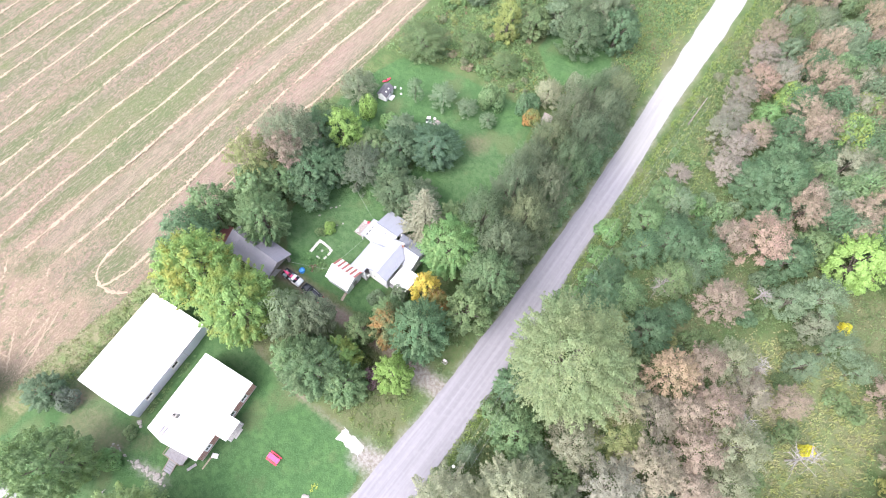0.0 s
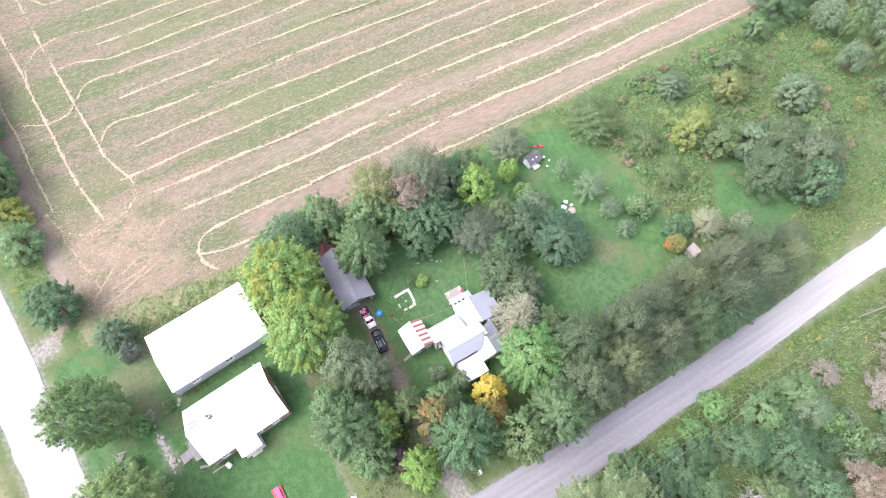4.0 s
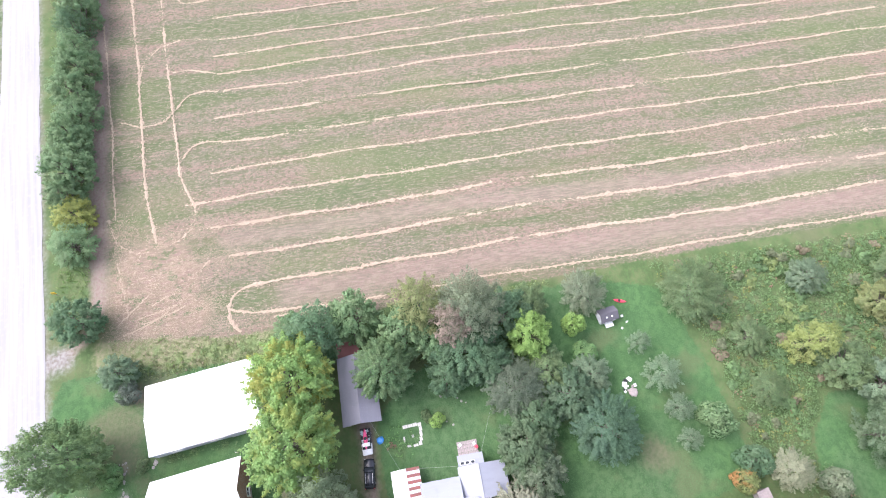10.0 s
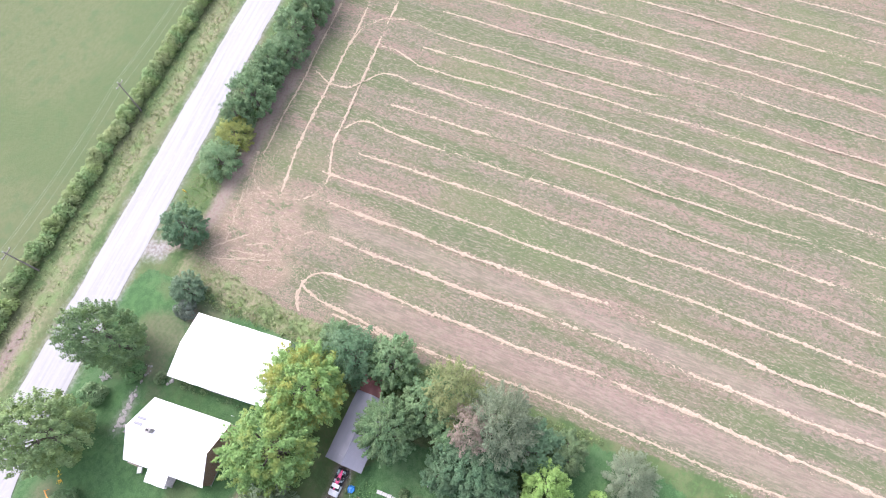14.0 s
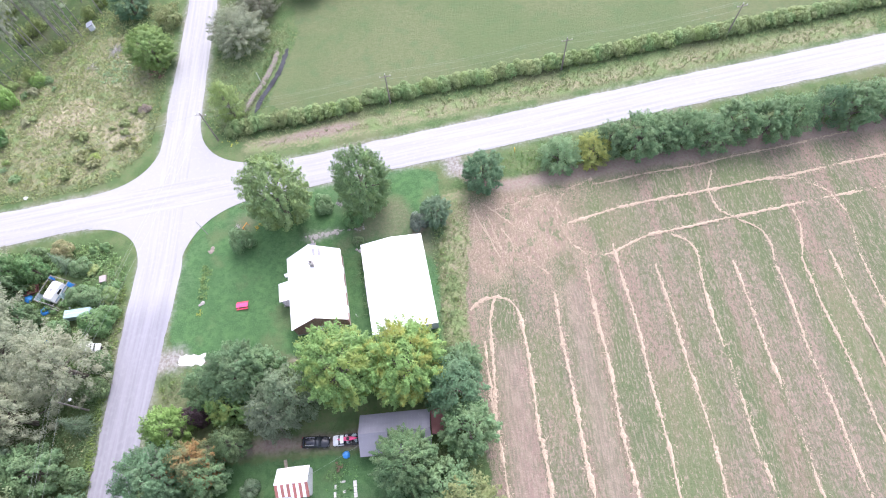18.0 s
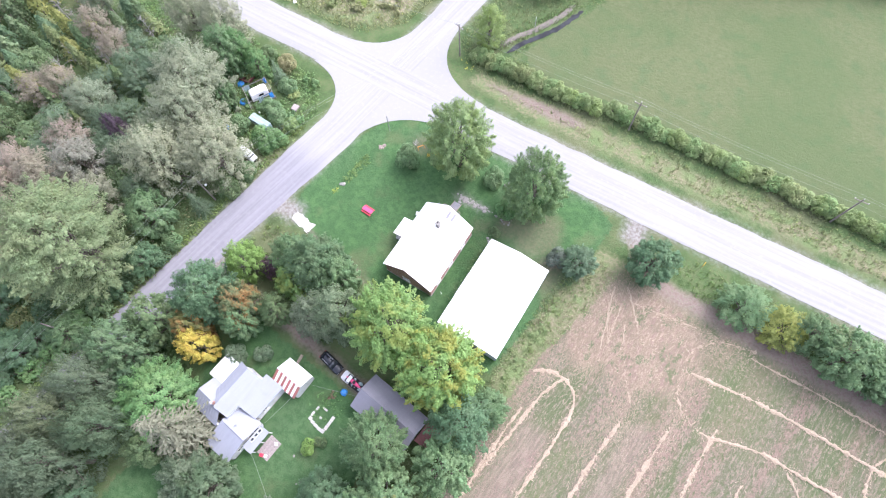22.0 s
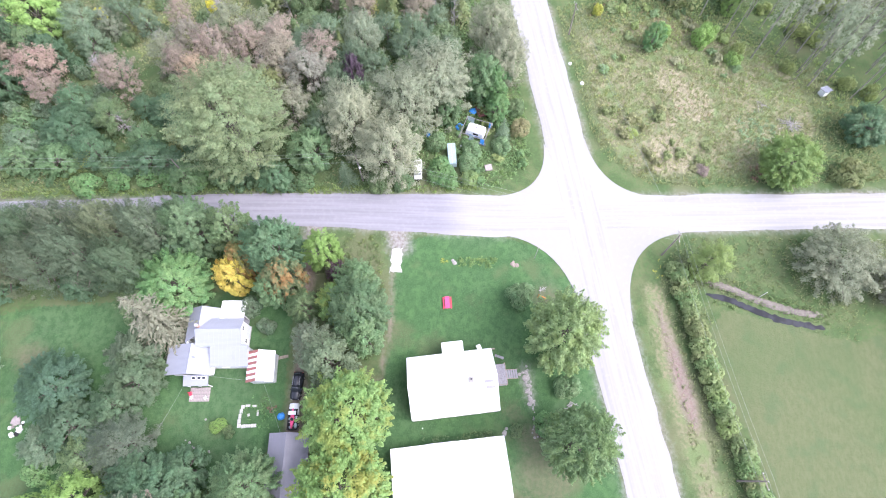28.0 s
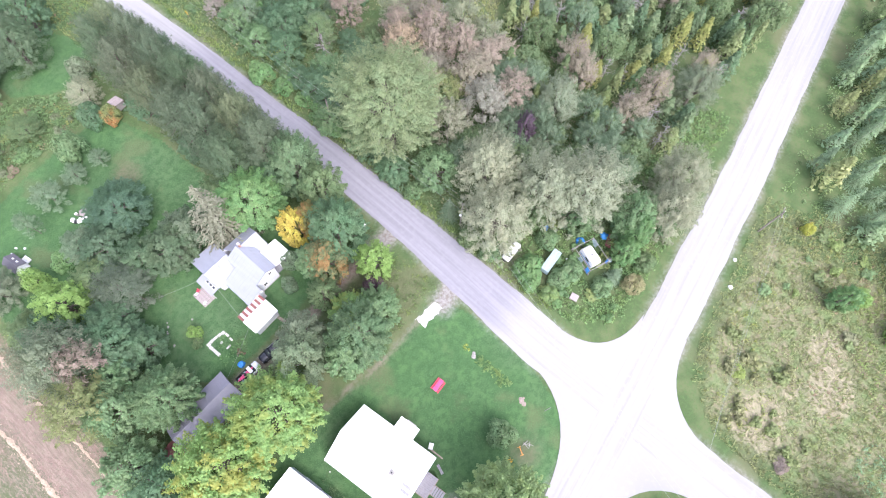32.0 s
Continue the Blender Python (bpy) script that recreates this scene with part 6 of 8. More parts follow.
brush("verge_weeds", BANK, 2.2, 0.18, 0.4, (0.15, 0.185, 0.08, 0.3), "green weeds on the verge", 10, per=10, size=0.28, clear=ROADS_CLEAR + [([(-23.5, -47.6), (-58.0, -51.5)], 0.6), ([(-21.5, -56.0), (-27.5, -77.0)], 3.0)])
THICKET = [(-9.5, 2.5), (-9.3, 14.0), (-13.0, 14.2), (-24.0, 13.5), (-33.0, 12.0), (-33.0, 4.0), (-22.0, 2.5)]
brush("thicket_undergrowth", THICKET, 1.1, 0.5, 1.1, (0.07, 0.11, 0.042, 0.3), "dark undergrowth between the two yards", 11)
ROADSIDE = [(-9.3, 18.0), (-9.0, 100.0), (-19.0, 100.0), (-19.0, 45.0), (-15.0, 34.0), (-15.0, 18.0)]
brush("roadside_undergrowth", ROADSIDE, 1.2, 0.5, 1.1, (0.06, 0.1, 0.042, 0.1), "dark undergrowth under the roadside trees", 12)
FIELD_EDGE = [(-60.2, -22.0), (-63.2, -24.0), (-62.8, 0.0), (-64.2, 20.0), (-65.5, 55.0), (-62.5, 52.0), (-56.0, 48.0), (-52.0, 30.0), (-57.5, 20.0), (-60.5, 10.0), (-60.0, -2.0)]
brush("field_edge_weeds", FIELD_EDGE, 1.2, 0.4, 0.9, (0.08, 0.12, 0.05, 0.3), "weeds along the edge of the hay field", 13)
BARNSIDE = [(-59.3, -21.0), (-62.0, -28.0), (-66.8, -27.0), (-66.6, -18.0), (-64.6, -6.0), (-64.4, 2.0), (-60.5, 2.0), (-59.6, -2.0)]
tall_grass("barn_grass", BARNSIDE, 0.6, 0.3, (0.155, 0.18, 0.09, 0.1), "rough grass between barn and field", 27)
brush("barn_weeds", BARNSIDE, 2.4, 0.25, 0.55, (0.105, 0.165, 0.07, 0.3), "weeds between barn and field", 28, per=12, size=0.26)
brush("barn_dock", [(-59.3, -20.0), (-62.5, -19.0), (-62.0, -6.0), (-59.6, -5.0)], 1.7, 0.25, 0.5, (0.15, 0.12, 0.085, 0), "brown seed heads behind the barn", 29, per=12, size=0.24)
VERGE = [(-72.5, -30.8), (-73.0, -37.0), (-165.0, -49.0), (-165.0, -38.0), (-90.0, -33.0)]
tall_grass("roadside_grass", VERGE, 0.9, 0.4, (0.1, 0.15, 0.05, 0), "long grass along the gravel road", 14, clear=ROADS_CLEAR)
WASTE = [(0.8, 58.0), (0.8, 160.0), (22.0, 160.0), (9.0, 112.0), (14.0, 86.0), (10.0, 60.0)]
tall_grass("waste_grass", WASTE, 0.8, 0.5, (0.15, 0.19, 0.08, 0.3), "long yellow-green grass beside the gravel stretch", 32)
tall_grass("verge_hay", [(-8.8, 94.0), (-8.8, 160.0), (-18.0, 160.0), (-19.0, 100.0), (-12.0, 96.0)], 0.8, 0.5, (0.16, 0.19, 0.075, 0.3), "long yellow-green grass on the verge", 33)
EASTVERGE = [(-0.2, -16.0), (1.6, -16.0), (1.8, 150.0), (0.4, 150.0)]
tall_grass("east_verge_grass", EASTVERGE, 0.5, 0.4, (0.12, 0.17, 0.055, 0.2), "long grass along the asphalt road", 15)
GARDEN = [(-44.5, 19.6), (-39.0, 19.4), (-39.0, 24.0), (-43.0, 26.0)]
brush("vegetable_patch", GARDEN, 0.8, 0.25, 0.5, (0.085, 0.16, 0.06, 0.1), "leafy vegetable rows beside the garage", 16, per=12, size=0.24)

# ---- buildings ----
def wall_run(parent, a, b, z0, z1, material, openings=(), t=0.18, name="wall"):
    """A wall from a to b with openings (from, to, sill, head) that go right through it."""
    a, b = Vector((*a, 0)), Vector((*b, 0))
    ln = (b - a).length
    m = Matrix.Translation(a) @ (b - a).to_track_quat("X", "Z").to_matrix().to_4x4()
    bm = bmesh.new()
    cuts = sorted({0.0, ln, *(v for o in openings for v in o[:2])})
    for s, e in zip(cuts, cuts[1:]):
        holes = [o for o in openings if o[0] <= s and o[1] >= e]
        if holes:
            o = holes[0]
            if o[2] > z0:
                box(bm, s, e, -t / 2, t / 2, z0, o[2], m)
            if o[3] < z1:
                box(bm, s, e, -t / 2, t / 2, o[3], z1, m)
        else:
            box(bm, s, e, -t / 2, t / 2, z0, z1, m)
    return part(name, bm, material, parent)


def window_in(parent, a, b, o, name="window"):
    """Frame, sill and pane in an opening of the wall from a to b."""
    a, b = Vector((*a, 0)), Vector((*b, 0))
    m = Matrix.Translation(a) @ (b - a).to_track_quat("X", "Z").to_matrix().to_4x4()
    s, e, lo, hi = o
    bm = bmesh.new()
    f = 0.09
    for bx in ((s - f, s + f, lo - f, hi + f), (e - f, e + f, lo - f, hi + f), (s + f, e - f, lo - f, lo + f), (s + f, e - f, hi - f, hi + f), ((s + e) / 2 - 0.03, (s + e) / 2 + 0.03, lo + f, hi - f)):
        box(bm, bx[0], bx[1], -0.13, 0.13, bx[2], bx[3], m)
    fr = part(name, bm, TRIM, parent, "white-framed window")
    bm = bmesh.new()
    box(bm, s + 0.04, e - 0.04, -0.03, 0.03, lo + 0.04, hi - 0.04, m)
    part("pane", bm, GLASS, fr)
    bm = bmesh.new()
    box(bm, s - 0.12, e + 0.12, -0.2, 0.2, lo - 0.15, lo - 0.092, m)
    part("sill", bm, TRIM, fr)


def door_in(parent, a, b, o, material=None):
    a, b = Vector((*a, 0)), Vector((*b, 0))
    m = Matrix.Translation(a) @ (b - a).to_track_quat("X", "Z").to_matrix().to_4x4()
    s, e, lo, hi = o
    bm = bmesh.new()
    box(bm, s + 0.02, e - 0.02, -0.04, 0.04, lo + 0.01, hi - 0.02, m)
    box(bm, s + 0.15, e - 0.15, -0.055, 0.055, lo + 0.2, (lo + hi) / 2 - 0.1, m)
    box(bm, s + 0.15, e - 0.15, -0.055, 0.055, (lo + hi) / 2 + 0.1, hi - 0.2, m)
    d = part("door", bm, material or TRIM, parent)
    bm = bmesh.new()
    box(bm, e - 0.16, e - 0.1, -0.1, 0.1, lo + 1.0, lo + 1.06, m)
    part("handle", bm, CHROME, d)


def gable_wall(parent, a, b, z0, zr, peak, material, t=0.18):
    """The triangle over an end wall; peak is how far along a-b the ridge stands."""
    a, b = Vector((*a, 0)), Vector((*b, 0))
    d = (b - a).normalized()
    n = Vector((-d.y, d.x, 0)) * t / 2
    top = a + d * peak
    pts = [Vector((a.x, a.y, z0)), Vector((b.x, b.y, z0)), Vector((top.x, top.y, zr))]
    bm = bmesh.new()
    f, k = [bm.verts.new(p + n) for p in pts], [bm.verts.new(p - n) for p in pts]
    bm.faces.new(f)
    bm.faces.new(k[::-1])
    for i in range(3):
        j = (i + 1) % 3
        bm.faces.new((f[j], f[i], k[i], k[j]))
    bmesh.ops.recalc_face_normals(bm, faces=bm.faces)
    return part("gable", bm, material, parent)


def sheet_roof(parent, p0, p1, p2, p3, material, pitch=0.75, thick=0.06, name="roof_slope", label="", sag=0.0):
    """A slope laid with single ribbed sheets on a deck: p0-p1 along the eave, p3-p2 along the ridge."""
    p0, p1, p2, p3 = (Vector(p) for p in (p0, p1, p2, p3))
    up = (p1 - p0).cross(p3 - p0).normalized()
    if up.z < 0:
        up = -up
    n = max(2, int((p1 - p0).length / pitch))
    bm = bmesh.new()
    inset = [q - up * (0.05 + sag * 1.2) for q in (p0, p1, p2, p3)]
    slab(bm, inset, thick)
    bmesh.ops.recalc_face_normals(bm, faces=bm.faces)
    deck = part(name, bm, GREYBOARD, parent, label)
    side = (p1 - p0).normalized()
    for i in range(n):
        rows = []
        tip = TREE_RNG.uniform(0, 0.05)
        for q in (0.0, 0.34, 0.67, 1.0):
            a, b = p0.lerp(p3, q), p1.lerp(p2, q)
            if q == 0:
                a, b = a - (p3 - p0).normalized() * tip, b - (p2 - p1).normalized() * tip
            u, v = a.lerp(b, i / n), a.lerp(b, (i + 1) / n)
            drop = Vector((0, 0, sag * math.sin((i + 0.5) / n * math.pi) * math.sin(q * 2.6)))
            w = min(0.05, (v - u).length * 0.2)
            rows.append([x - drop for x in (u, u + up * 0.022, u + side * w + up * 0.022, u + side * w, v - side * 0.004, v - side * 0.004 - up * 0.045, u - up * 0.045)])
        part("roof_sheet", loft(bmesh.new(), rows), material[i % len(material)] if isinstance(material, tuple) else material, deck)
    return deck


def ridge_cap(parent, a, b, material, w=0.16):
    a, b = Vector(a), Vector(b)
    d = (b - a).normalized()
    s = Vector((-d.y, d.x, 0)) * w
    bm = bmesh.new()
    slab(bm, [a - s + Vector((0, 0, -0.05)), b - s + Vector((0, 0, -0.05)), b + Vector((0, 0, 0.06)), a + Vector((0, 0, 0.06))], 0.02)
    slab(bm, [a + Vector((0, 0, 0.06)), b + Vector((0, 0, 0.06)), b + s + Vector((0, 0, -0.05)), a + s + Vector((0, 0, -0.05))], 0.02)
    bmesh.ops.recalc_face_normals(bm, faces=bm.faces)
    return part("ridge_cap", bm, material, parent)


def plain_gable(parent, hw, hl, ze, zr, mat_a, mat_b, pitch=0.8, over=0.0):
    """Two slopes and a cap; the ridge runs along the local y axis."""
    sheet_roof(parent, (hw, -hl, ze), (hw, hl, ze), (0, hl, zr), (0, -hl, zr), mat_a, pitch)
    sheet_roof(parent, (-hw, hl, ze), (-hw, -hl, ze), (0, -hl, zr), (0, hl, zr), mat_b, pitch)
    ridge_cap(parent, (0, -hl, zr), (0, hl, zr), mat_a)


def bungalow():
    ob = root("bungalow", pose(-37.7, -10.0, 0, 0, 0, 6.0), "red-brick bungalow with a bright white steel roof", "house")
    w, l, h = 4.72, 6.92, 3.4
    ne, nw, se, sw = (w, l), (-w, l), (w, -l), (-w, -l)
    east = [(1.6, 2.7, 1.1, 2.3), (5.0, 5.9, 0.25, 2.3), (7.6, 8.8, 1.1, 2.3), (10.7, 11.9, 1.1, 2.3)]
    wall_run(ob, se, ne, 0, h, BRICK, east)
    for o in (east[0], east[2], east[3]):
        window_in(ob, se, ne, o)
    door_in(ob, se, ne, east[1])
    west = [(2.0, 3.2, 1.1, 2.3), (6.0, 7.2, 1.1, 2.3), (10.0, 11.2, 1.1, 2.3)]
    wall_run(ob, nw, sw, 0, h, BRICK, west)
    for o in west:
        window_in(ob, nw, sw, o)
    inn = 0.095
    north = [(3.6, 5.0, 1.1, 2.3)]
    wall_run(ob, (w - inn, l), (-w + inn, l), 0, h, BRICK, north)
    window_in(ob, (w - inn, l), (-w + inn, l), north[0])
    south = [(1.2, 2.4, 1.1, 2.3), (4.8, 5.8, 0.9, 2.9)]
    wall_run(ob, (-w + inn, -l), (w - inn, -l), 0, h, BRICK, south)
    window_in(ob, (-w + inn, -l), (w - inn, -l), south[0])
    door_in(ob, (-w + inn, -l), (w - inn, -l), south[1])
    for y in (l, -l):
        gable_wall(ob, (w, y), (-w, y), h, 7.0, w, BRICK)
    part("foundation", boxes((-w - 0.12, w + 0.12, -l - 0.12, l + 0.12, -0.3, 0.22)), CONCRETE, ob)
    part("floor", boxes((-w + 0.1, w - 0.1, -l + 0.1, l - 0.1, 0.222, 0.3)), WOOD, ob)
    plain_gable(ob, 4.98, 7.12, 3.4, 7.2, WHITE_ROOF, WHITE_ROOF)
    for s in (1, -1):
        part("gutter", bevelled(boxes((s * 5.02 - 0.06, s * 5.02 + 0.06, -7.1, 7.1, 3.24, 3.35)), 0.02), TRIM, ob)
    # stone chimney with a flue
    bm = boxes((-0.75, -0.15, -3.2, -2.55, 5.8, 8.2), (-0.82, -0.08, -3.27, -2.48, 8.2, 8.32))
    ch = part("chimney", bm, STONE, ob)
    part("flue", tube(bmesh.new(), (-0.45, -2.87, 8.3), (-0.45, -2.87, 8.65), 0.14, 0.13, 10), BLACK, ch)
    # two roof lights and a vent on the slope towards the barn
    for x, y in ((-0.75, -5.7), (-1.6, -5.9)):
        q = pose(x, y, 7.2 + x * 0.763, 0, -37.3, 0)
        bm = bmesh.new()
        box(bm, -0.24, 0.24, -0.75, 0.75, -0.05, 0.1, q)
        rl = part("roof_light", bm, DECK, ob)
        bm = bmesh.new()
        box(bm, -0.18, 0.18, -0.68, 0.68, 0.104, 0.12, q)
        part("pane", bm, DECK, rl)
    part("vent_pipe", tube(bmesh.new(), (-1.6, -1.6, 5.6), (-1.6, -1.6, 6.5), 0.07, 0.07, 8), TRIM, ob)
    # front porch with its own white roof
    porch = part("porch_floor", boxes((4.86, 6.95, -2.4, 1.0, -0.05, 0.32)), CONCRETE, ob)
    for y in (-2.2, 0.8):
        part("post", bevelled(boxes((6.7, 6.85, y - 0.07, y + 0.07, 0.33, 2.82)), 0.015), TRIM, ob)
    sheet_roof(ob, (7.0, -2.5, 2.86), (7.0, 1.1, 2.86), (4.75, 1.1, 3.5), (4.75, -2.5, 3.5), WHITE_ROOF, 0.8, name="porch_roof")
    part("step", boxes((6.96, 7.35, -1.6, 0.2, -0.05, 0.17)), CONCRETE, ob)
    # back deck with steps and rails
    for i in range(12):
        part("deck_board", boxes((-0.9 + i * 0.3, -0.62 + i * 0.3, -9.2, -7.15, 0.86, 0.9)), DECK, ob)
    for x in (-0.8, 1.0, 2.6):
        part("deck_post", boxes((x - 0.06, x + 0.06, -9.1, -8.98, -0.1, 0.855)), WOOD, ob)
    part("rail", boxes((-0.9, 2.7, -9.2, -9.12, 1.7, 1.78), (-0.9, -0.82, -9.12, -7.0, 1.7, 1.78), (2.62, 2.7, -9.12, -9.05, 0.9, 1.7), (-0.9, -0.82, -9.2, -9.12, 0.9, 1.7)), WOOD, ob)
    for i in range(5):
        part("stair_tread", boxes((0.2, 1.6, -9.55 - i * 0.42, -9.22 - i * 0.42, 0.7 - i * 0.16, 0.74 - i * 0.16)), DECK, ob)
    for x in (0.14, 1.66):
        bm = bmesh.new()
        slab(bm, [(x - 0.04, -9.2, 0.82), (x + 0.04, -9.2, 0.82), (x + 0.04, -11.4, 0.06), (x - 0.04, -11.4, 0.06)], 0.2)
        part("stringer", bm, WOOD, ob)


def steel_barn():
    ob = root("steel_barn", pose(-52.5, -9.65, 0, 0, 0, 5.9), "long pale steel barn with a bright white roof", "barn")
    w, l, h = 5.66, 8.88, 3.05
    e = [(3.0, 4.4, 1.5, 2.5), (9.2, 10.6, 1.4, 2.5), (12.2, 15.2, 0.0, 2.7)]
    wall_run(ob, (w, -l), (w, l), 0, h, BARN_WALL, e)
    window_in(ob, (w, -l), (w, l), e[0])
    window_in(ob, (w, -l), (w, l), e[1])
    part("sliding_door", boxes((w + 0.12, w + 0.2, 3.4, 6.4, 0.05, 2.8)), BARN_WALL, ob)
    part("door_rail", boxes((w + 0.1, w + 0.22, 0.2, 6.6, 2.85, 2.95)), DECK, ob)
    wall_run(ob, (-w, l), (-w, -l), 0, h, BARN_WALL)
    wall_run(ob, (w - 0.1, l), (-w + 0.1, l), 0, h, BARN_WALL, [(4.2, 7.2, 0, 2.9)])
    part("big_door", boxes((-1.9, 1.5, l - 0.05, l + 0.05, 0.02, 2.88)), GREYBOARD, ob)
    wall_run(ob, (-w + 0.1, -l), (w - 0.1, -l), 0, h, BARN_WALL)
    for y in (l, -l):
        gable_wall(ob, (w, y), (-w, y), h, 3.95, w, BARN_WALL)
    # vertical ribs of the wall sheets
    for s in (1, -1):
        bm = bmesh.new()
        for i in range(23):
            y = -l + 0.4 + i * 0.79
            if not (s > 0 and (2.3 < y + l < 5.0 or 8.6 < y + l < 16.2)):
                box(bm, s * (w + 0.09), s * (w + 0.13), y - 0.03, y + 0.03, 0.1, h - 0.05)
        part("wall_ribs", bm, BARN_WALL, ob)
    part("floor", boxes((-w + 0.1, w - 0.1, -l + 0.1, l - 0.1, -0.1, 0.06)), CONCRETE, ob)
    plain_gable(ob, 5.8, 9.0, 3.12, 4.1, WHITE_ROOF, WHITE_ROOF, 0.9)
    part("gutter", boxes((5.82, 5.94, -1.4, 3.2, 2.98, 3.08)), DECK, ob)


def garage():
    ob = root("garage", pose(-50.75, 16.2, 0, 0, 0, 90), "long low garage with a grey steel roof", "garage")
    w, l, h = 2.75, 5.35, 2.55
    wall_run(ob, (w, -l), (w, l), 0, h, GREYBOARD, [(4.0, 5.0, 1.0, 1.9)])
    window_in(ob, (w, -l), (w, l), (4.0, 5.0, 1.0, 1.9))
    wall_run(ob, (-w, l), (-w, -l), 0, h, GREYBOARD)
    wall_run(ob, (w - 0.1, l), (-w + 0.1, l), 0, h, GREYBOARD)
    wall_run(ob, (-w + 0.1, -l), (w - 0.1, -l), 0, h, GREYBOARD, [(0.5, 4.8, 0, 2.2)])
    for y in (l, -l):
        gable_wall(ob, (w, y), (-w, y), h, 4.15, w, GREYBOARD)
    part("floor", boxes((-w + 0.1, w - 0.1, -l + 0.1, l - 0.1, -0.1, 0.05)), CONCRETE, ob)
    plain_gable(ob, 3.2, 5.75, 2.45, 4.35, GREY_ROOF, GREY_ROOF, 0.6)
    lean = root("lean_to", pose(-58.0, 15.0, 0), "small lean-to with a dark red roof behind the garage", "shed")
    wall_run(lean, (-1.3, -1.7), (-1.3, 1.7), 0, 1.9, GREYBOARD)
    wall_run(lean, (-1.2, -1.7), (1.4, -1.7), 0, 1.95, GREYBOARD)
    wall_run(lean, (-1.2, 1.7), (1.4, 1.7), 0, 1.95, GREYBOARD)
    sheet_roof(lean, (-1.6, -2.0, 1.95), (-1.6, 2.0, 1.95), (1.4, 2.0, 2.4), (1.4, -2.0, 2.4), RED_ROOF, 0.6)


def farmhouse():
    ob = root("farmhouse", pose(-29.0, 30.0, 0), "white farmhouse of several wings under pale galvanised roofs", "house")

    def P(x, y, z):
        return (x + 29.0, y - 30.0, z)

    def Q(x, y):
        return (x + 29.0, y - 30.0)

    # main wing, ridge along y
    wall_run(ob, Q(-26.9, 33.0), Q(-26.9, 25.7), 0, 4.5, SIDING)
    south = [(0.9, 1.7, 0.9, 2.1), (2.6, 3.4, 3.0, 4.1)]
    a, b = Q(-31.0, 25.7), Q(-27.0, 25.7)
    wall_run(ob, a, b, 0, 2.6, SIDING, south[:1])
    wall_run(ob, a, b, 2.604, 4.4, SIDING, south[1:])
    for o in south:
        window_in(ob, a, b, o)
    gable_wall(ob, Q(-31.0, 25.7), Q(-26.9, 25.7), 4.4, 5.35, 2.35, SIDING)
    wall_run(ob, Q(-31.0, 25.8), Q(-31.0, 33.0), 2.6, 4.3, SIDING)
    sheet_roof(ob, P(-26.5, 25.3, 4.5), P(-26.5, 31.0, 4.5), P(-28.6, 32.6, 5.6), P(-28.6, 25.3, 5.6), PALE_ROOF, 0.7)
    sheet_roof(ob, P(-31.2, 33.0, 4.3), P(-31.2, 25.3, 4.3), P(-28.6, 25.3, 5.6), P(-28.6, 33.0, 5.6), PALE_ROOF, 0.7)
    ridge_cap(ob, P(-28.6, 25.3, 5.6), P(-28.6, 32.8, 5.6), PALE_ROOF)
    # lower wing along it
    low = [(1.2, 2.2, 1.0, 2.1), (3.6, 4.5, 0.2, 2.2)]
    wall_run(ob, Q(-34.0, 30.4), Q(-34.0, 24.6), 0, 2.9, SIDING, low)
    window_in(ob, Q(-34.0, 30.4), Q(-34.0, 24.6), low[0])
    door_in(ob, Q(-34.0, 30.4), Q(-34.0, 24.6), low[1])
    wall_run(ob, Q(-33.9, 24.6), Q(-31.1, 24.6), 0, 2.95, SIDING)
    gable_wall(ob, Q(-34.0, 24.6), Q(-31.1, 24.6), 2.95, 4.05, 2.8, SIDING)
    sheet_roof(ob, P(-34.4, 30.6, 2.95), P(-34.4, 24.2, 2.95), P(-31.12, 24.2, 4.26), P(-31.12, 30.6, 4.26), PALE_ROOF, 0.7)
    # wing towards the road, ridge along x
    wall_run(ob, Q(-24.8, 30.2), Q(-24.8, 34.8), 0, 3.7, SIDING, [(1.6, 2.6, 1.0, 2.2)])
    window_in(ob, Q(-24.8, 30.2), Q(-24.8, 34.8), (1.6, 2.6, 1.0, 2.2))
    gable_wall(ob, Q(-24.8, 30.1), Q(-24.8, 34.9), 3.7, 4.95, 2.4, SIDING)
    wall_run(ob, Q(-24.9, 34.8), Q(-30.6, 34.8), 0, 3.7, SIDING)
    wall_run(ob, Q(-26.8, 30.2), Q(-24.9, 30.2), 0, 3.7, SIDING)
    sheet_roof(ob, P(-24.4, 35.2, 3.7), P(-30.4, 35.2, 3.7), P(-29.4, 32.6, 5.2), P(-24.4, 32.6, 5.2), PALE_ROOF, 0.6)
    sheet_roof(ob, P(-28.4, 30.0, 3.9), P(-24.4, 30.0, 3.7), P(-24.4, 32.6, 5.2), P(-29.4, 32.6, 5.2), PALE_ROOF, 0.6)
    ridge_cap(ob, P(-24.4, 32.6, 5.2), P(-29.2, 32.6, 5.2), PALE_ROOF)
    # garden wing, with a broad low roof
    wall_run(ob, Q(-31.0, 37.6), Q(-35.2, 37.6), 0, 2.9, SIDING)
    g = [(1.4, 2.6, 1.0, 2.1), (4.0, 6.2, 0.6, 2.2)]
    wall_run(ob, Q(-35.2, 37.5), Q(-35.2, 31.0), 0, 2.9, SIDING, g)
    for o in g:
        window_in(ob, Q(-35.2, 37.5), Q(-35.2, 31.0), o)
    gable_wall(ob, Q(-35.2, 37.9), Q(-35.2, 30.9), 2.9, 3.95, 3.9, SIDING)
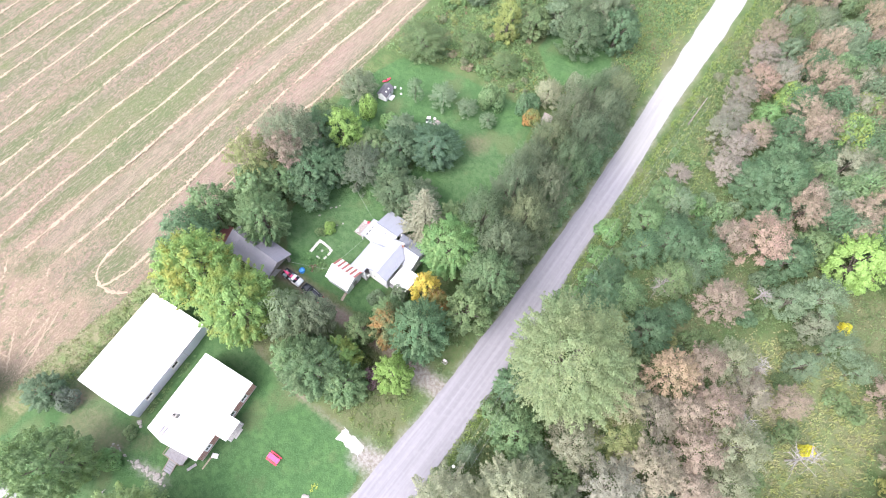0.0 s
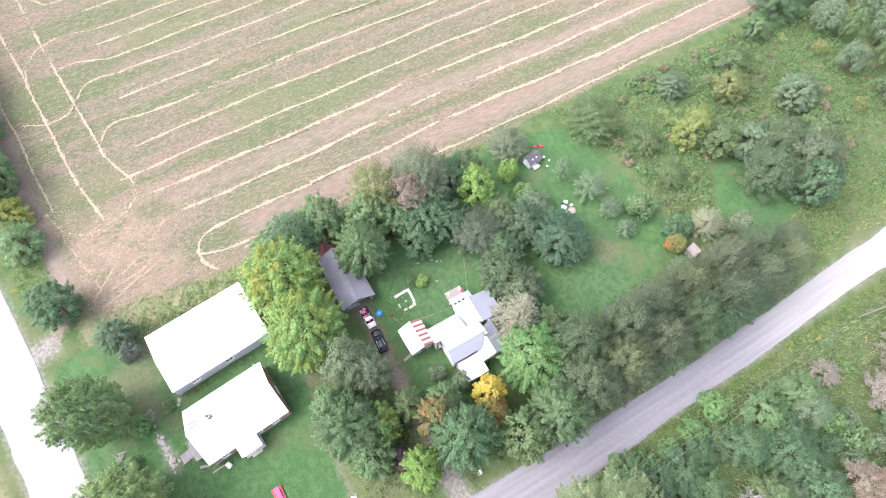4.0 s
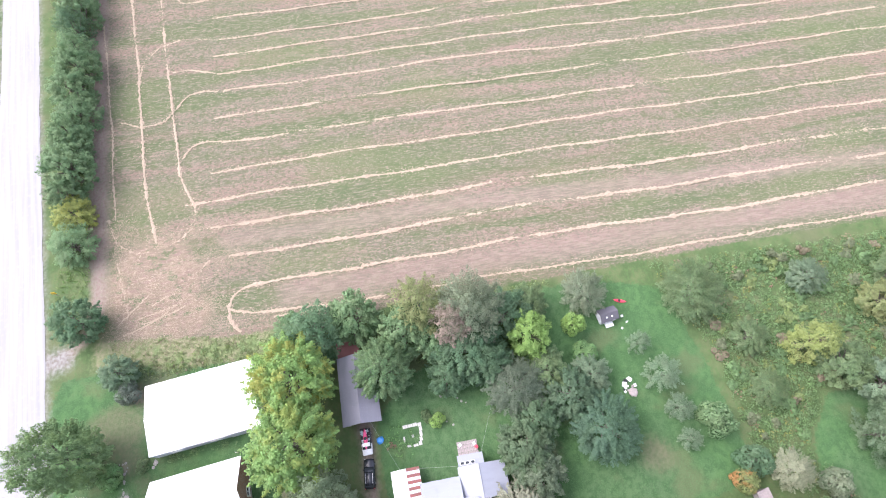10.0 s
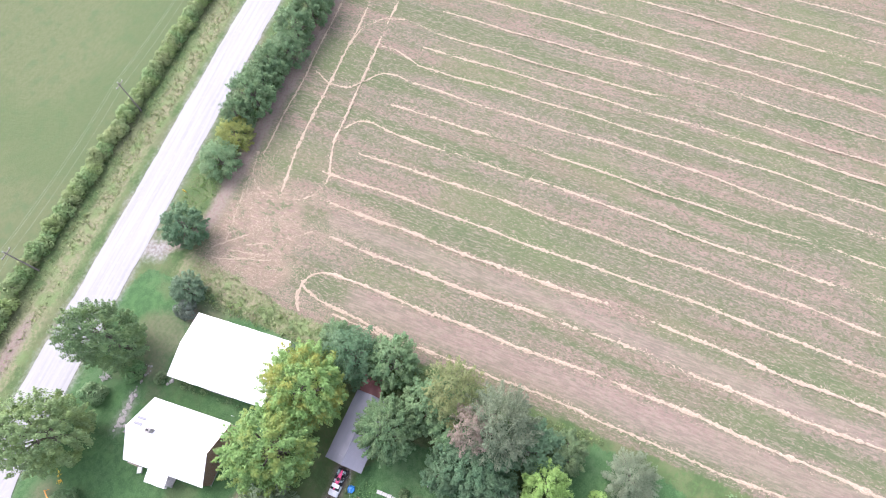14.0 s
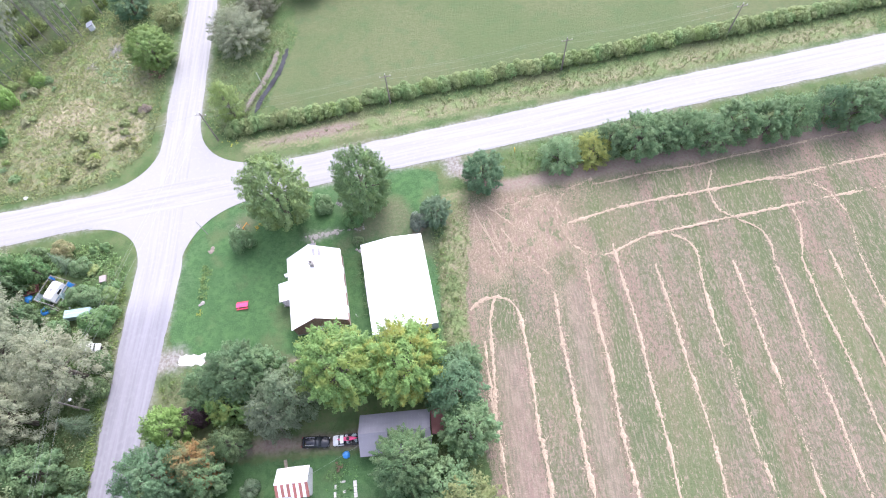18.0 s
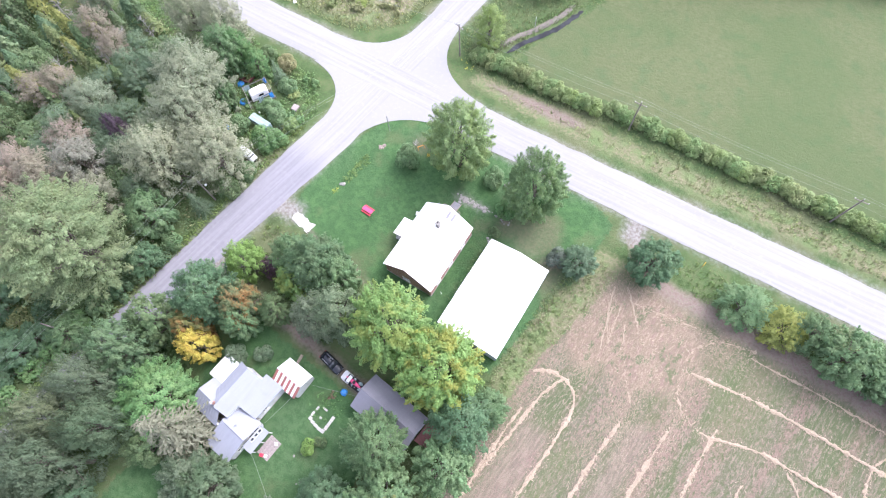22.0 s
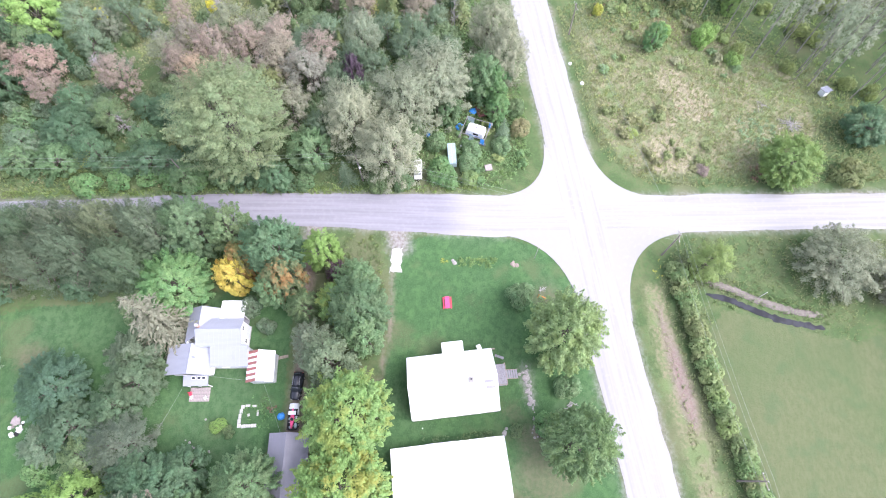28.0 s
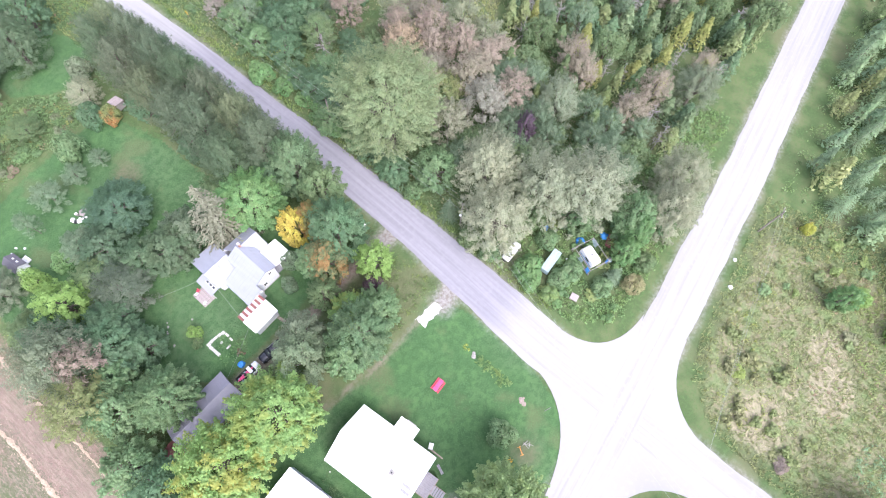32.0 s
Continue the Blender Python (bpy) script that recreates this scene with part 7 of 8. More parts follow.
    wall_run(ob, Q(-35.1, 31.0), Q(-31.1, 31.0), 0, 2.9, SIDING)
    wall_run(ob, Q(-31.0, 35.0), Q(-31.0, 37.5), 0, 2.9, SIDING)
    sheet_roof(ob, P(-30.6, 38.1, 2.9), P(-35.7, 38.1, 2.9), P(-35.7, 33.8, 4.2), P(-30.6, 33.8, 4.2), PALE_ROOF, 0.6, sag=0.08)
    sheet_roof(ob, P(-35.7, 30.5, 2.9), P(-30.9, 30.5, 2.9), P(-30.6, 33.8, 4.2), P(-35.7, 33.8, 4.2), PALE_ROOF, 0.6, sag=0.08)
    ridge_cap(ob, P(-35.7, 33.8, 4.2), P(-30.6, 33.8, 4.2), PALE_ROOF)
    # white porch roof and posts
    sheet_roof(ob, P(-22.8, 26.0, 2.75), P(-22.8, 30.3, 2.75), P(-26.4, 30.3, 3.15), P(-26.4, 26.0, 3.15), WHITE_ROOF, 0.9, name="porch_roof", label="bright white porch roof")
    for x, y in ((-23.1, 26.2), (-23.1, 28.1), (-23.1, 30.0), (-25.5, 26.2)):
        part("post", boxes((x + 29 - 0.06, x + 29 + 0.06, y - 30 - 0.06, y - 30 + 0.06, 0, 2.72)), TRIM, ob)
    part("porch_floor", boxes((-26.8 + 29, -22.9 + 29, -3.9, 0.1, -0.05, 0.25)), DECK, ob)
    # garden porch
    sheet_roof(ob, P(-37.4, 34.9, 2.3), P(-37.4, 30.7, 2.3), P(-35.72, 30.7, 2.75), P(-35.72, 34.9, 2.75), PALE_ROOF, 0.7, name="porch_roof")
    for y in (31.1, 31.9, 32.8):
        q = pose(-36.15 + 29, y + 0.3 - 30, 2.66, 0, -15, 0)
        bm = bmesh.new()
        box(bm, -0.26, 0.26, -0.34, 0.34, -0.02, 0.07, q)
        rl = part("roof_light", bm, TRIM, ob)
        bm = bmesh.new()
        box(bm, -0.2, 0.2, -0.28, 0.28, 0.074, 0.09, q)
        part("pane", bm, GLASS, rl)
    for y in (30.9, 32.8, 34.7):
        part("post", boxes((-37.25 + 29, -37.13 + 29, y - 30.06, y - 29.94, 0, 2.27)), TRIM, ob)
    part("foundation", boxes((-34.15 + 29, -31.0 + 29, 24.45 - 30, 33.0 - 30, -0.3, 0.15), (-30.996 + 29, -26.75 + 29, 25.55 - 30, 33.0 - 30, -0.3, 0.148), (-35.3 + 29, -24.7 + 29, 33.004 - 30, 34.9 - 30, -0.3, 0.145)), CONCRETE, ob)
    ch = part("chimney", boxes((-28.3 + 29, -27.9 + 29, 32.35 - 30, 32.75 - 30, 4.6, 6.3)), BRICK, ob, "small red-brick chimney")
    part("cap", boxes((-28.34 + 29, -27.86 + 29, 32.31 - 30, 32.79 - 30, 6.3, 6.36)), CONCRETE, ch)
    part("flue_pipe", tube(bmesh.new(), P(-33.0, 33.0, 3.6), P(-33.0, 33.0, 4.9), 0.07, 0.07, 8), CHROME, ob)
    ac = part("air_conditioner", bevelled(boxes((-31.6 + 29, -30.8 + 29, 25.0 - 30, 25.5 - 30, 0.5, 1.2)), 0.04), WHITE, ob, "white wall unit")


def red_shed():
    ob = root("garden_shed", pose(-34.35, 22.0, 0, 0, 0, 91.5), "white shed, one roof slope striped red", "shed")
    w, l, h = 2.1, 2.3, 2.6
    o = [(1.6, 2.6, 0, 2.0)]
    v = 1.8
    wall_run(ob, (-v, l), (-v, -l), 0, h, SIDING)
    wall_run(ob, (w, -l), (w, l), 0, h, SIDING)
    wall_run(ob, (w - 0.1, l), (-v + 0.1, l), 0, h, SIDING)
    wall_run(ob, (-v + 0.1, -l), (w - 0.1, -l), 0, h, SIDING, o)
    door_in(ob, (-v + 0.1, -l), (w - 0.1, -l), o[0], GREYBOARD)
    for y in (l, -l):
        gable_wall(ob, (w, y), (-v, y), h, 3.85, w - 0.2, SIDING)
    part("floor", boxes((-v + 0.1, w - 0.1, -l + 0.1, l - 0.1, -0.1, 0.08)), WOOD, ob)
    sheet_roof(ob, (2.45, -2.6, 2.55), (2.45, 2.6, 2.55), (0.25, 2.6, 4.0), (0.25, -2.6, 4.0), (RUSTY_ROOF, WHITE_ROOF), 0.47, label="roof slope striped in faded red and white sheets")
    sheet_roof(ob, (-2.1, 2.6, 2.5), (-2.1, -2.6, 2.5), (0.25, -2.6, 4.0), (0.25, 2.6, 4.0), WHITE_ROOF, 0.65, label="white roof slope")
    ridge_cap(ob, (0.25, -2.6, 4.0), (0.25, 2.6, 4.0), WHITE_ROOF)


def orchard_shed():
    ob = root("playhouse", pose(-56.4, 62.4, 0, 0, 0, 8) @ Matrix.Scale(0.85, 4), "small white shed with a dark shingle roof", "shed")
    wall_run(ob, (1.2, -1.8), (1.2, 1.8), 0, 1.9, SIDING, [(0.6, 1.2, 0.7, 1.5), (2.2, 2.9, 0, 1.7)])
    window_in(ob, (1.2, -1.8), (1.2, 1.8), (0.6, 1.2, 0.7, 1.5))
    wall_run(ob, (-1.2, 1.8), (-1.2, -1.8), 0, 1.9, SIDING)
    for y in (-1.8, 1.8):
        wall_run(ob, (-1.1, y), (1.1, y), 0, 1.9, SIDING)
        gable_wall(ob, (-1.2, y), (1.2, y), 1.9, 2.75, 1.2, SIDING)
    plain_gable(ob, 1.5, 2.05, 1.8, 2.85, DARK_ROOF, DARK_ROOF, 0.5)
    for y in (-0.7, 0.5):
        part("roof_light", boxes((0.55, 0.85, y - 0.15, y + 0.15, 2.3, 2.56)), TRIM, ob)
    part("step", boxes((1.35, 2.4, -0.9, 0.9, -0.05, 0.25)), TRIM, ob, "white painted porch deck")


def small_hut(x, y, turn, s, h, wall, roof, label):
    ob = root("hut", pose(x, y, 0, 0, 0, turn), label, "hut")
    for a, b in (((-s, -s), (s, -s)), ((s, s), (-s, s))):
        wall_run(ob, a, b, 0, h, wall, t=0.08)
    for a, b in (((s, -s + 0.05), (s, s - 0.05)), ((-s, s - 0.05), (-s, -s + 0.05))):
        wall_run(ob, a, b, 0, h, wall, t=0.08)
    sheet_roof(ob, (s + 0.2, -s - 0.2, h - 0.05), (s + 0.2, s + 0.2, h - 0.05), (-s - 0.2, s + 0.2, h + 0.35), (-s - 0.2, -s - 0.2, h + 0.35), roof, 0.5)


bungalow()
steel_barn()
garage()
farmhouse()
red_shed()
orchard_shed()
small_hut(-22.9, 78.2, 12, 0.9, 1.7, GREYBOARD, PATIO, "small grey hut with a pinkish roof in the orchard")
small_hut(21.9, -89.0, 20, 0.65, 1.5, SIDING, PALE_ROOF, "small pale hut at the edge of the pines")

# ---- vehicles ----
def ring(x, w, z0, z1, tuck=0.88):
    """One cross-section of a car body at x."""
    return [(x, -w, z0), (x, -w, (z0 + z1) / 2), (x, -w * tuck, z1), (x, 0, z1 + 0.02), (x, w * tuck, z1), (x, w, (z0 + z1) / 2), (x, w, z0), (x, 0, z0)]


def wheel(parent, x, y, r=0.34, w=0.22):
    bm = bmesh.new()
    tube(bm, (x, y - w / 2, r), (x, y + w / 2, r), r, r, 20)
    t = part("wheel", bm, RUBBER, parent, smooth=False)
    s = 1 if y > 0 else -1
    bm = bmesh.new()
    tube(bm, (x, y + s * (w / 2 - 0.05), r), (x, y + s * (w / 2 + 0.012), r), r * 0.62, r * 0.58, 14)
    part("rim", bm, CHROME, t)


def suv():
    ob = root("car", pose(-37.35, 16.25, 0, 0, 0, 176), "black estate car parked on the dirt drive", "car")
    rows = [(2.28, 0.66, 0.42, 0.72), (2.2, 0.8, 0.32, 0.86), (1.6, 0.9, 0.26, 0.95), (0.9, 0.92, 0.26, 1.02), (-1.2, 0.92, 0.26, 1.04), (-1.95, 0.9, 0.28, 1.02), (-2.25, 0.82, 0.36, 0.98), (-2.32, 0.7, 0.46, 0.86)]
    part("body", loft(bmesh.new(), [ring(*r) for r in rows]), CARPAINT, ob, smooth=True)
    top = [(1.0, 0.78, 1.0, 1.04, 0.9), (0.35, 0.76, 1.0, 1.46, 0.82), (-0.3, 0.76, 1.0, 1.58, 0.8), (-1.3, 0.75, 1.0, 1.56, 0.8), (-1.85, 0.73, 1.0, 1.44, 0.82), (-2.18, 0.7, 1.0, 1.08, 0.9)]
    part("cabin", loft(bmesh.new(), [ring(*r) for r in top]), GLASS, ob, smooth=True)
    bm = bmesh.new()
    loft(bm, [[(x, -w, z), (x, 0, z + 0.03), (x, w, z), (x, w, z - 0.03), (x, 0, z - 0.02), (x, -w, z - 0.03)] for x, w, z in ((0.28, 0.6, 1.475), (-0.3, 0.62, 1.61), (-1.3, 0.61, 1.59), (-1.8, 0.58, 1.485))])
    part("roof", bm, CARPAINT, ob, smooth=True)
    for y in (-0.57, 0.57):
        part("roof_rail", bevelled(boxes((-1.5, 0.0, y - 0.02, y + 0.02, 1.63, 1.68)), 0.01), CHROME, ob)
        part("mirror", bevelled(boxes((0.55, 0.72, y * 1.66 - 0.08, y * 1.66 + 0.08, 1.0, 1.14)), 0.03), CARPAINT, ob)
        part("headlight", bevelled(boxes((2.08, 2.24, y * 1.05 - 0.13, y * 1.05 + 0.13, 0.68, 0.84)), 0.03), WHITE, ob)
        part("tail_light", bevelled(boxes((-2.3, -2.18, y * 1.2 - 0.09, y * 1.2 + 0.09, 0.75, 0.98)), 0.02), RED, ob)
    for x in (1.4, -1.42):
        for y in (-0.8, 0.8):
            wheel(ob, x, y)


def pickup():
    ob = root("pickup_truck", pose(-42.3, 16.35, 0, 0, 0, 0), "white and black pickup loaded with a pink kayak", "pickup truck")
    rows = [(2.1, 0.7, 0.45, 0.85), (2.0, 0.82, 0.35, 0.95), (0.9, 0.86, 0.32, 1.02), (0.3, 0.86, 0.32, 1.0)]
    part("body", loft(bmesh.new(), [ring(*r) for r in rows]), WHITE, ob, smooth=True)
    top = [(1.2, 0.74, 0.98, 1.03, 0.9), (0.75, 0.72, 0.98, 1.55, 0.85), (0.25, 0.72, 0.98, 1.58, 0.85), (0.1, 0.72, 0.98, 1.3, 0.9)]
    part("cab", loft(bmesh.new(), [ring(*r) for r in top]), GLASS, ob, smooth=True)
    part("cab_roof", bevelled(boxes((0.2, 0.8, -0.62, 0.62, 1.58, 1.64)), 0.02), WHITE, ob)
    part("bed", boxes((-2.1, 0.28, -0.82, 0.82, 0.5, 0.62), (-2.1, 0.28, -0.86, -0.78, 0.62, 1.02), (-2.1, 0.28, 0.78, 0.86, 0.62, 1.02), (-2.14, -2.06, -0.78, 0.78, 0.62, 1.0)), BLACK, ob)
    for x in (1.35, -1.3):
        for y in (-0.76, 0.76):
            wheel(ob, x, y)
    rng = random.Random(3)
    for i in range(16):
        x, y, s = rng.uniform(-1.9, 0.1), rng.uniform(-0.62, 0.62), rng.uniform(0.12, 0.26)
        o = root("cargo_bag", pose(-42.3 + x, 16.35 + y, 0.62, 0, 0, rng.uniform(0, 90)), "stuffed bag piled in the pickup bed", "bag", "load on the pickup")
        part("bag_body", bevelled(boxes((-s, s, -s * 0.8, s * 0.8, 0, rng.uniform(0.3, 0.62))), 0.04), rng.choice([WHITE, BLACK, WHITE, PALEBLUE]), o)
    kayak(-42.7, 16.3, 1.28, 0, 3.3, PINK, "pink-red kayak lying on the pickup's load")


def kayak(x, y, z, turn, ln, material, label):
    ob = root("kayak", pose(x, y, z, 0, 0, turn), label, "kayak")
    rows = []
    for i in range(13):
        s = i / 12 * 2 - 1
        w = 0.33 * max(0.04, (1 - s * s)) ** 0.7
        hgt = 0.3 * max(0.08, (1 - s * s)) ** 0.5
        lift = 0.12 * s * s
        rows.append([(s * ln / 2, w * math.cos(k), lift + 0.16 + hgt * 0.5 * math.sin(k)) for k in np.linspace(0, math.tau, 12, endpoint=False)])
    part("hull", loft(bmesh.new(), rows), material, ob, smooth=True)
    bm = bmesh.new()
    tube(bm, (-0.1, 0, 0.27), (-0.1, 0, 0.34), 0.24, 0.27, 16)
    part("cockpit_rim", bm, BLACK, ob)


def camper():
    ob = root("camper_trailer", pose(13.3, -15.6, 0, 0, 0, 68) @ Matrix.Scale(0.9, 4), "old white camper trailer among the weeds", "camper")
    rows = []
    for x, z0, z1 in ((2.1, 0.8, 1.6), (2.05, 0.55, 2.1), (1.7, 0.45, 2.5), (0.6, 0.42, 2.58), (-1.2, 0.42, 2.58), (-1.9, 0.45, 2.45), (-2.1, 0.6, 2.0)):
        rows.append([(x, -1.1, z0), (x, -1.12, (z0 + z1) / 2), (x, -1.02, z1 - 0.08), (x, -0.7, z1), (x, 0.7, z1), (x, 1.02, z1 - 0.08), (x, 1.12, (z0 + z1) / 2), (x, 1.1, z0)])
    part("shell", loft(bmesh.new(), rows), WHITE, ob, smooth=False)
    part("roof_vent", bevelled(boxes((-0.3, 0.2, -0.25, 0.25, 2.58, 2.72)), 0.03), DECK, ob)
    part("roof_hatch", bevelled(boxes((-1.4, -1.0, 0.2, 0.6, 2.58, 2.66)), 0.03), TRIM, ob)
    for y in (-1.13, 1.13):
        part("window", boxes((-0.9, 0.3, y - 0.02, y + 0.02, 1.4, 1.95)), GLASS, ob)
        part("stripe", boxes((-1.9, 1.8, y - 0.015, y + 0.015, 0.95, 1.1)), BLUE, ob)
    for y in (-1.0, 1.0):
        wheel(ob, -0.3, y, 0.32, 0.2)
    part("drawbar", boxes((2.0, 3.0, -0.06, 0.06, 0.45, 0.55)), BLACK, ob)
    part("jockey_wheel", tube(bmesh.new(), (2.9, -0.04, 0.12), (2.9, 0.04, 0.12), 0.12, 0.12, 12), RUBBER, ob)


def trailer_top():
    ob = root("box_trailer", pose(7.6, -10.6, 0, 0, 0, 3) @ Matrix.Scale(0.86, 4), "long pale blue box trailer half hidden by bushes", "trailer")
    part("box", bevelled(boxes((-2.8, 2.8, -0.95, 0.95, 0.55, 2.25)), 0.12, 3), PALEBLUE, ob)
    part("roof_seam", boxes((-2.7, 2.7, -0.02, 0.02, 2.25, 2.28)), WHITE, ob)
    for x in (-0.5, 0.4):
        for y in (-0.86, 0.86):
            wheel(ob, x, y, 0.32, 0.2)


def van():
    ob = root("van", pose(4.3, -3.8, 0, 0, 0, 180), "old white van parked under a willow", "van")
    rows = [(1.75, 0.6, 0.5, 0.85), (1.65, 0.78, 0.4, 1.0), (1.0, 0.8, 0.35, 1.1), (0.8, 0.8, 0.35, 1.5), (0.4, 0.8, 0.35, 1.78), (-1.9, 0.8, 0.35, 1.82), (-2.1, 0.76, 0.42, 1.7)]
    part("body", loft(bmesh.new(), [ring(*r) for r in rows]), WHITE, ob, smooth=True)
    bm = bmesh.new()
    slab(bm, [(1.05, -0.66, 1.16), (1.05, 0.66, 1.16), (0.52, 0.62, 1.75), (0.52, -0.62, 1.75)], 0.03)
    part("windscreen", bm, GLASS, ob)
    part("spare_wheel", tube(bmesh.new(), (1.9, 0, 0.5), (2.05, 0, 0.5), 0.3, 0.3, 16), RUBBER, ob)
    for x in (1.1, -1.3):
        for y in (-0.74, 0.74):
            wheel(ob, x, y, 0.31, 0.2)


def awning_frame(x, y, turn):
    """The lashed frame of poles and tarpaulin strips round the camper."""
    ob = root("awning_frame", pose(x, y, 0, 0, 0, turn), "rough frame of grey poles hung with blue and green tarpaulin strips", "frame")
    for u in (-2.5, 2.7):
        for w in (-1.9, 2.3):
            part("pole", tube(bmesh.new(), (u, w, -0.2), (u, w, 2.1), 0.06, 0.05, 7), PALE, ob)
    for p, q in (((-2.6, -1.9, 2.05), (2.8, -1.9, 2.0)), ((-2.6, 2.3, 2.1), (2.8, 2.3, 2.0)), ((-2.5, -2.0, 2.14), (-2.5, 2.5, 2.2)), ((2.7, -2.0, 2.1), (2.7, 2.5, 2.1)), ((-2.5, 2.3, 0.3), (-0.6, 3.4, 2.2))):
        part("rail", tube(bmesh.new(), p, q, 0.06, 0.05, 7), PALE, ob)
    rng = random.Random(9)
    for u0, u1, w, mat in ((-2.4, -1.6, 2.36, BLUE), (-0.2, 0.8, 2.36, PALEBLUE), (1.2, 2.6, -1.96, PALEBLUE), (-2.4, -2.0, -1.96, BLUE)):
        rows = []
        for i in range(9):
            u = u0 + (u1 - u0) * i / 8
            rows.append([(u, w + rng.uniform(-0.08, 0.08) + k * 0.1, 2.12 - k * 0.45 + rng.uniform(-0.05, 0.05)) for k in range(4)] + [(u, w - 0.03 + k * 0.1, 2.09 - k * 0.45) for k in (3, 2, 1, 0)])
        part("tarpaulin_strip", loft(bmesh.new(), rows), mat, ob, "crumpled tarpaulin strip")


suv()
pickup()
awning_frame(13.6, -15.8, 68)
camper()
trailer_top()
van()


# ---- garden and yard things ----
def picnic_table(x, y, turn):
    ob = root("picnic_table", pose(x, y, 0, 0, 0, turn), "red-painted wooden picnic table on the lawn", "picnic table")
    for i in range(5):
        part("table_board", bevelled(boxes((-1.1, 1.1, -0.4 + i * 0.165, -0.25 + i * 0.165, 0.71, 0.75)), 0.008, 1), PINK, ob)
    for y0 in (-0.78, 0.56):
        for i in range(2):
            part("seat_board", bevelled(boxes((-1.1, 1.1, y0 + i * 0.115, y0 + 0.105 + i * 0.115, 0.42, 0.46)), 0.008, 1), RED, ob)
    for x0 in (-0.8, 0.8):
        part("cross_brace", boxes((x0 - 0.04, x0 + 0.04, -0.78, 0.78, 0.33, 0.415)), RED, ob)
        for s in (1, -1):
            bm = bmesh.new()
            slab(bm, [(x0 + 0.045, s * 0.3, 0.7), (x0 + 0.085, s * 0.3, 0.7), (x0 + 0.085, s * 0.66, 0.08), (x0 + 0.045, s * 0.66, 0.08)], 0.1)
            bmesh.ops.recalc_face_normals(bm, faces=bm.faces)
            part("leg", bm, RED, ob)


def stones_at(pts, r0, r1, seed, name, label, material, n, spread, group):
    """Flat uneven stones strewn along a line."""
    rng = random.Random(seed)
    line, _ = resample(pts, 0.2)
    for _i in range(n):
        p = line[rng.randrange(len(line))]
        r = rng.uniform(r0, r1)
        bm = bmesh.new()
        bmesh.ops.create_icosphere(bm, subdivisions=2, radius=r)
        for v in bm.verts:
            v.co *= 1 + 0.18 * noise.noise(v.co * (1.6 / r) + Vector((seed, _i, 0)))
            v.co.z *= 0.4
        ob = part(name, bm, material)
        ob.matrix_world = pose(p[0] + rng.gauss(0, spread), p[1] + rng.gauss(0, spread), r * 0.12, 0, 0, rng.uniform(0, 360))
        tagged(ob, label, "stone", group)


def sticks(x, y, n, ln, seed, label):
    ob = root("stick_pile", pose(x, y, 0), label, "branches")
    rng = random.Random(seed)
    for _i in range(n):
        a, h = rng.uniform(0, math.tau), rng.uniform(0.08, 0.3)
        c = Vector((rng.gauss(0, 0.3), rng.gauss(0, 0.3), h))
        d = Vector((math.cos(a), math.sin(a), rng.uniform(-0.05, 0.1))) * ln * rng.uniform(0.5, 1) / 2
        p, q = c - d, c + d
        p.z, q.z = max(p.z, 0.06), max(q.z, 0.06)
        part("branch", tube(bmesh.new(), p, q, 0.07, 0.03, 6), PALE, ob)


def slab_set(x, y, items, material, name, label, cat, group=""):
    for i, (dx, dy, w, l, t, turn) in enumerate(items):
        ob = part(name, bevelled(boxes((-w / 2, w / 2, -l / 2, l / 2, -0.05, t)), 0.02, 1), material)
        ob.matrix_world = pose(x + dx, y + dy, 0, 0, 0, turn)
        tagged(ob, label, cat, group)


picnic_table(-23.0, -9.3, 3)
stones_at([(-34.9, -22.4), (-37.0, -22.7), (-40.6, -23.2)], 0.14, 0.36, 4, "path_stone", "flat pale stone of the path beside the bungalow", STONE, 48, 0.32, "path stones")
stones_at([(-40.6, -23.2), (-46.5, -23.5)], 0.1, 0.24, 5, "path_stone", "flat pale stone of the path beside the bungalow", STONE, 18, 0.3, "path stones")
stones_at([(-15.5, -21.5), (-15.9, -22.1)], 0.2, 0.42, 6, "rock", "brownish rock on the corner lawn", EARTH, 7, 0.3, "rocks on the corner lawn")
stones_at([(-14.9, -10.5), (-15.3, -11.0)], 0.25, 0.4, 7, "rock", "grey rock by the flower bed", STONE, 4, 0.2, "flower bed rocks")
stones_at([(-45.5, -18.6), (-44.6, -18.4)], 0.2, 0.36, 8, "rock", "pale stone against the barn", STONE, 5, 0.3, "rocks by the barn")
stones_at([(-43.0, 31.0), (-46.5, 33.5), (-47.5, 30.0)], 0.12, 0.22, 9, "rock", "pale stone edging on the lawn", STONE, 9, 0.5, "stones on the farmhouse lawn")
sticks(-41.2, -29.6, 12, 1.9, 3, "pile of bleached branches on the lawn")
sticks(14.2, -80.4, 20, 5.2, 4, "heap of bleached poles on the meadow")
sticks(19.0, -75.5, 6, 3.4, 5, "heap of bleached poles on the meadow")
sticks(-20.5, -26.5, 5, 1.5, 6, "few cut branches beside a bush")
plant("bush", -44.9, -20.2, 1.2, 1.3, MOSS, "beside the barn corner", "clipped green")
brush("barn_wall_weeds", [(-45.9, -16.6), (-44.8, -16.6), (-45.9, -5.0), (-46.8, -5.0)], 0.55, 0.2, 0.5, (0.1, 0.15, 0.07, 0.2), "weeds grown up along the barn wall", 51, per=14, size=0.2)
brush("flower_bed", [(-14.0, -11.5), (-14.4, -18.5), (-16.2, -18.3), (-15.8, -11.5)], 0.42, 0.2, 0.5, (0.12, 0.19, 0.07, 0.3), "mixed flowers and leaves in the lawn bed", 21, per=16, size=0.24)
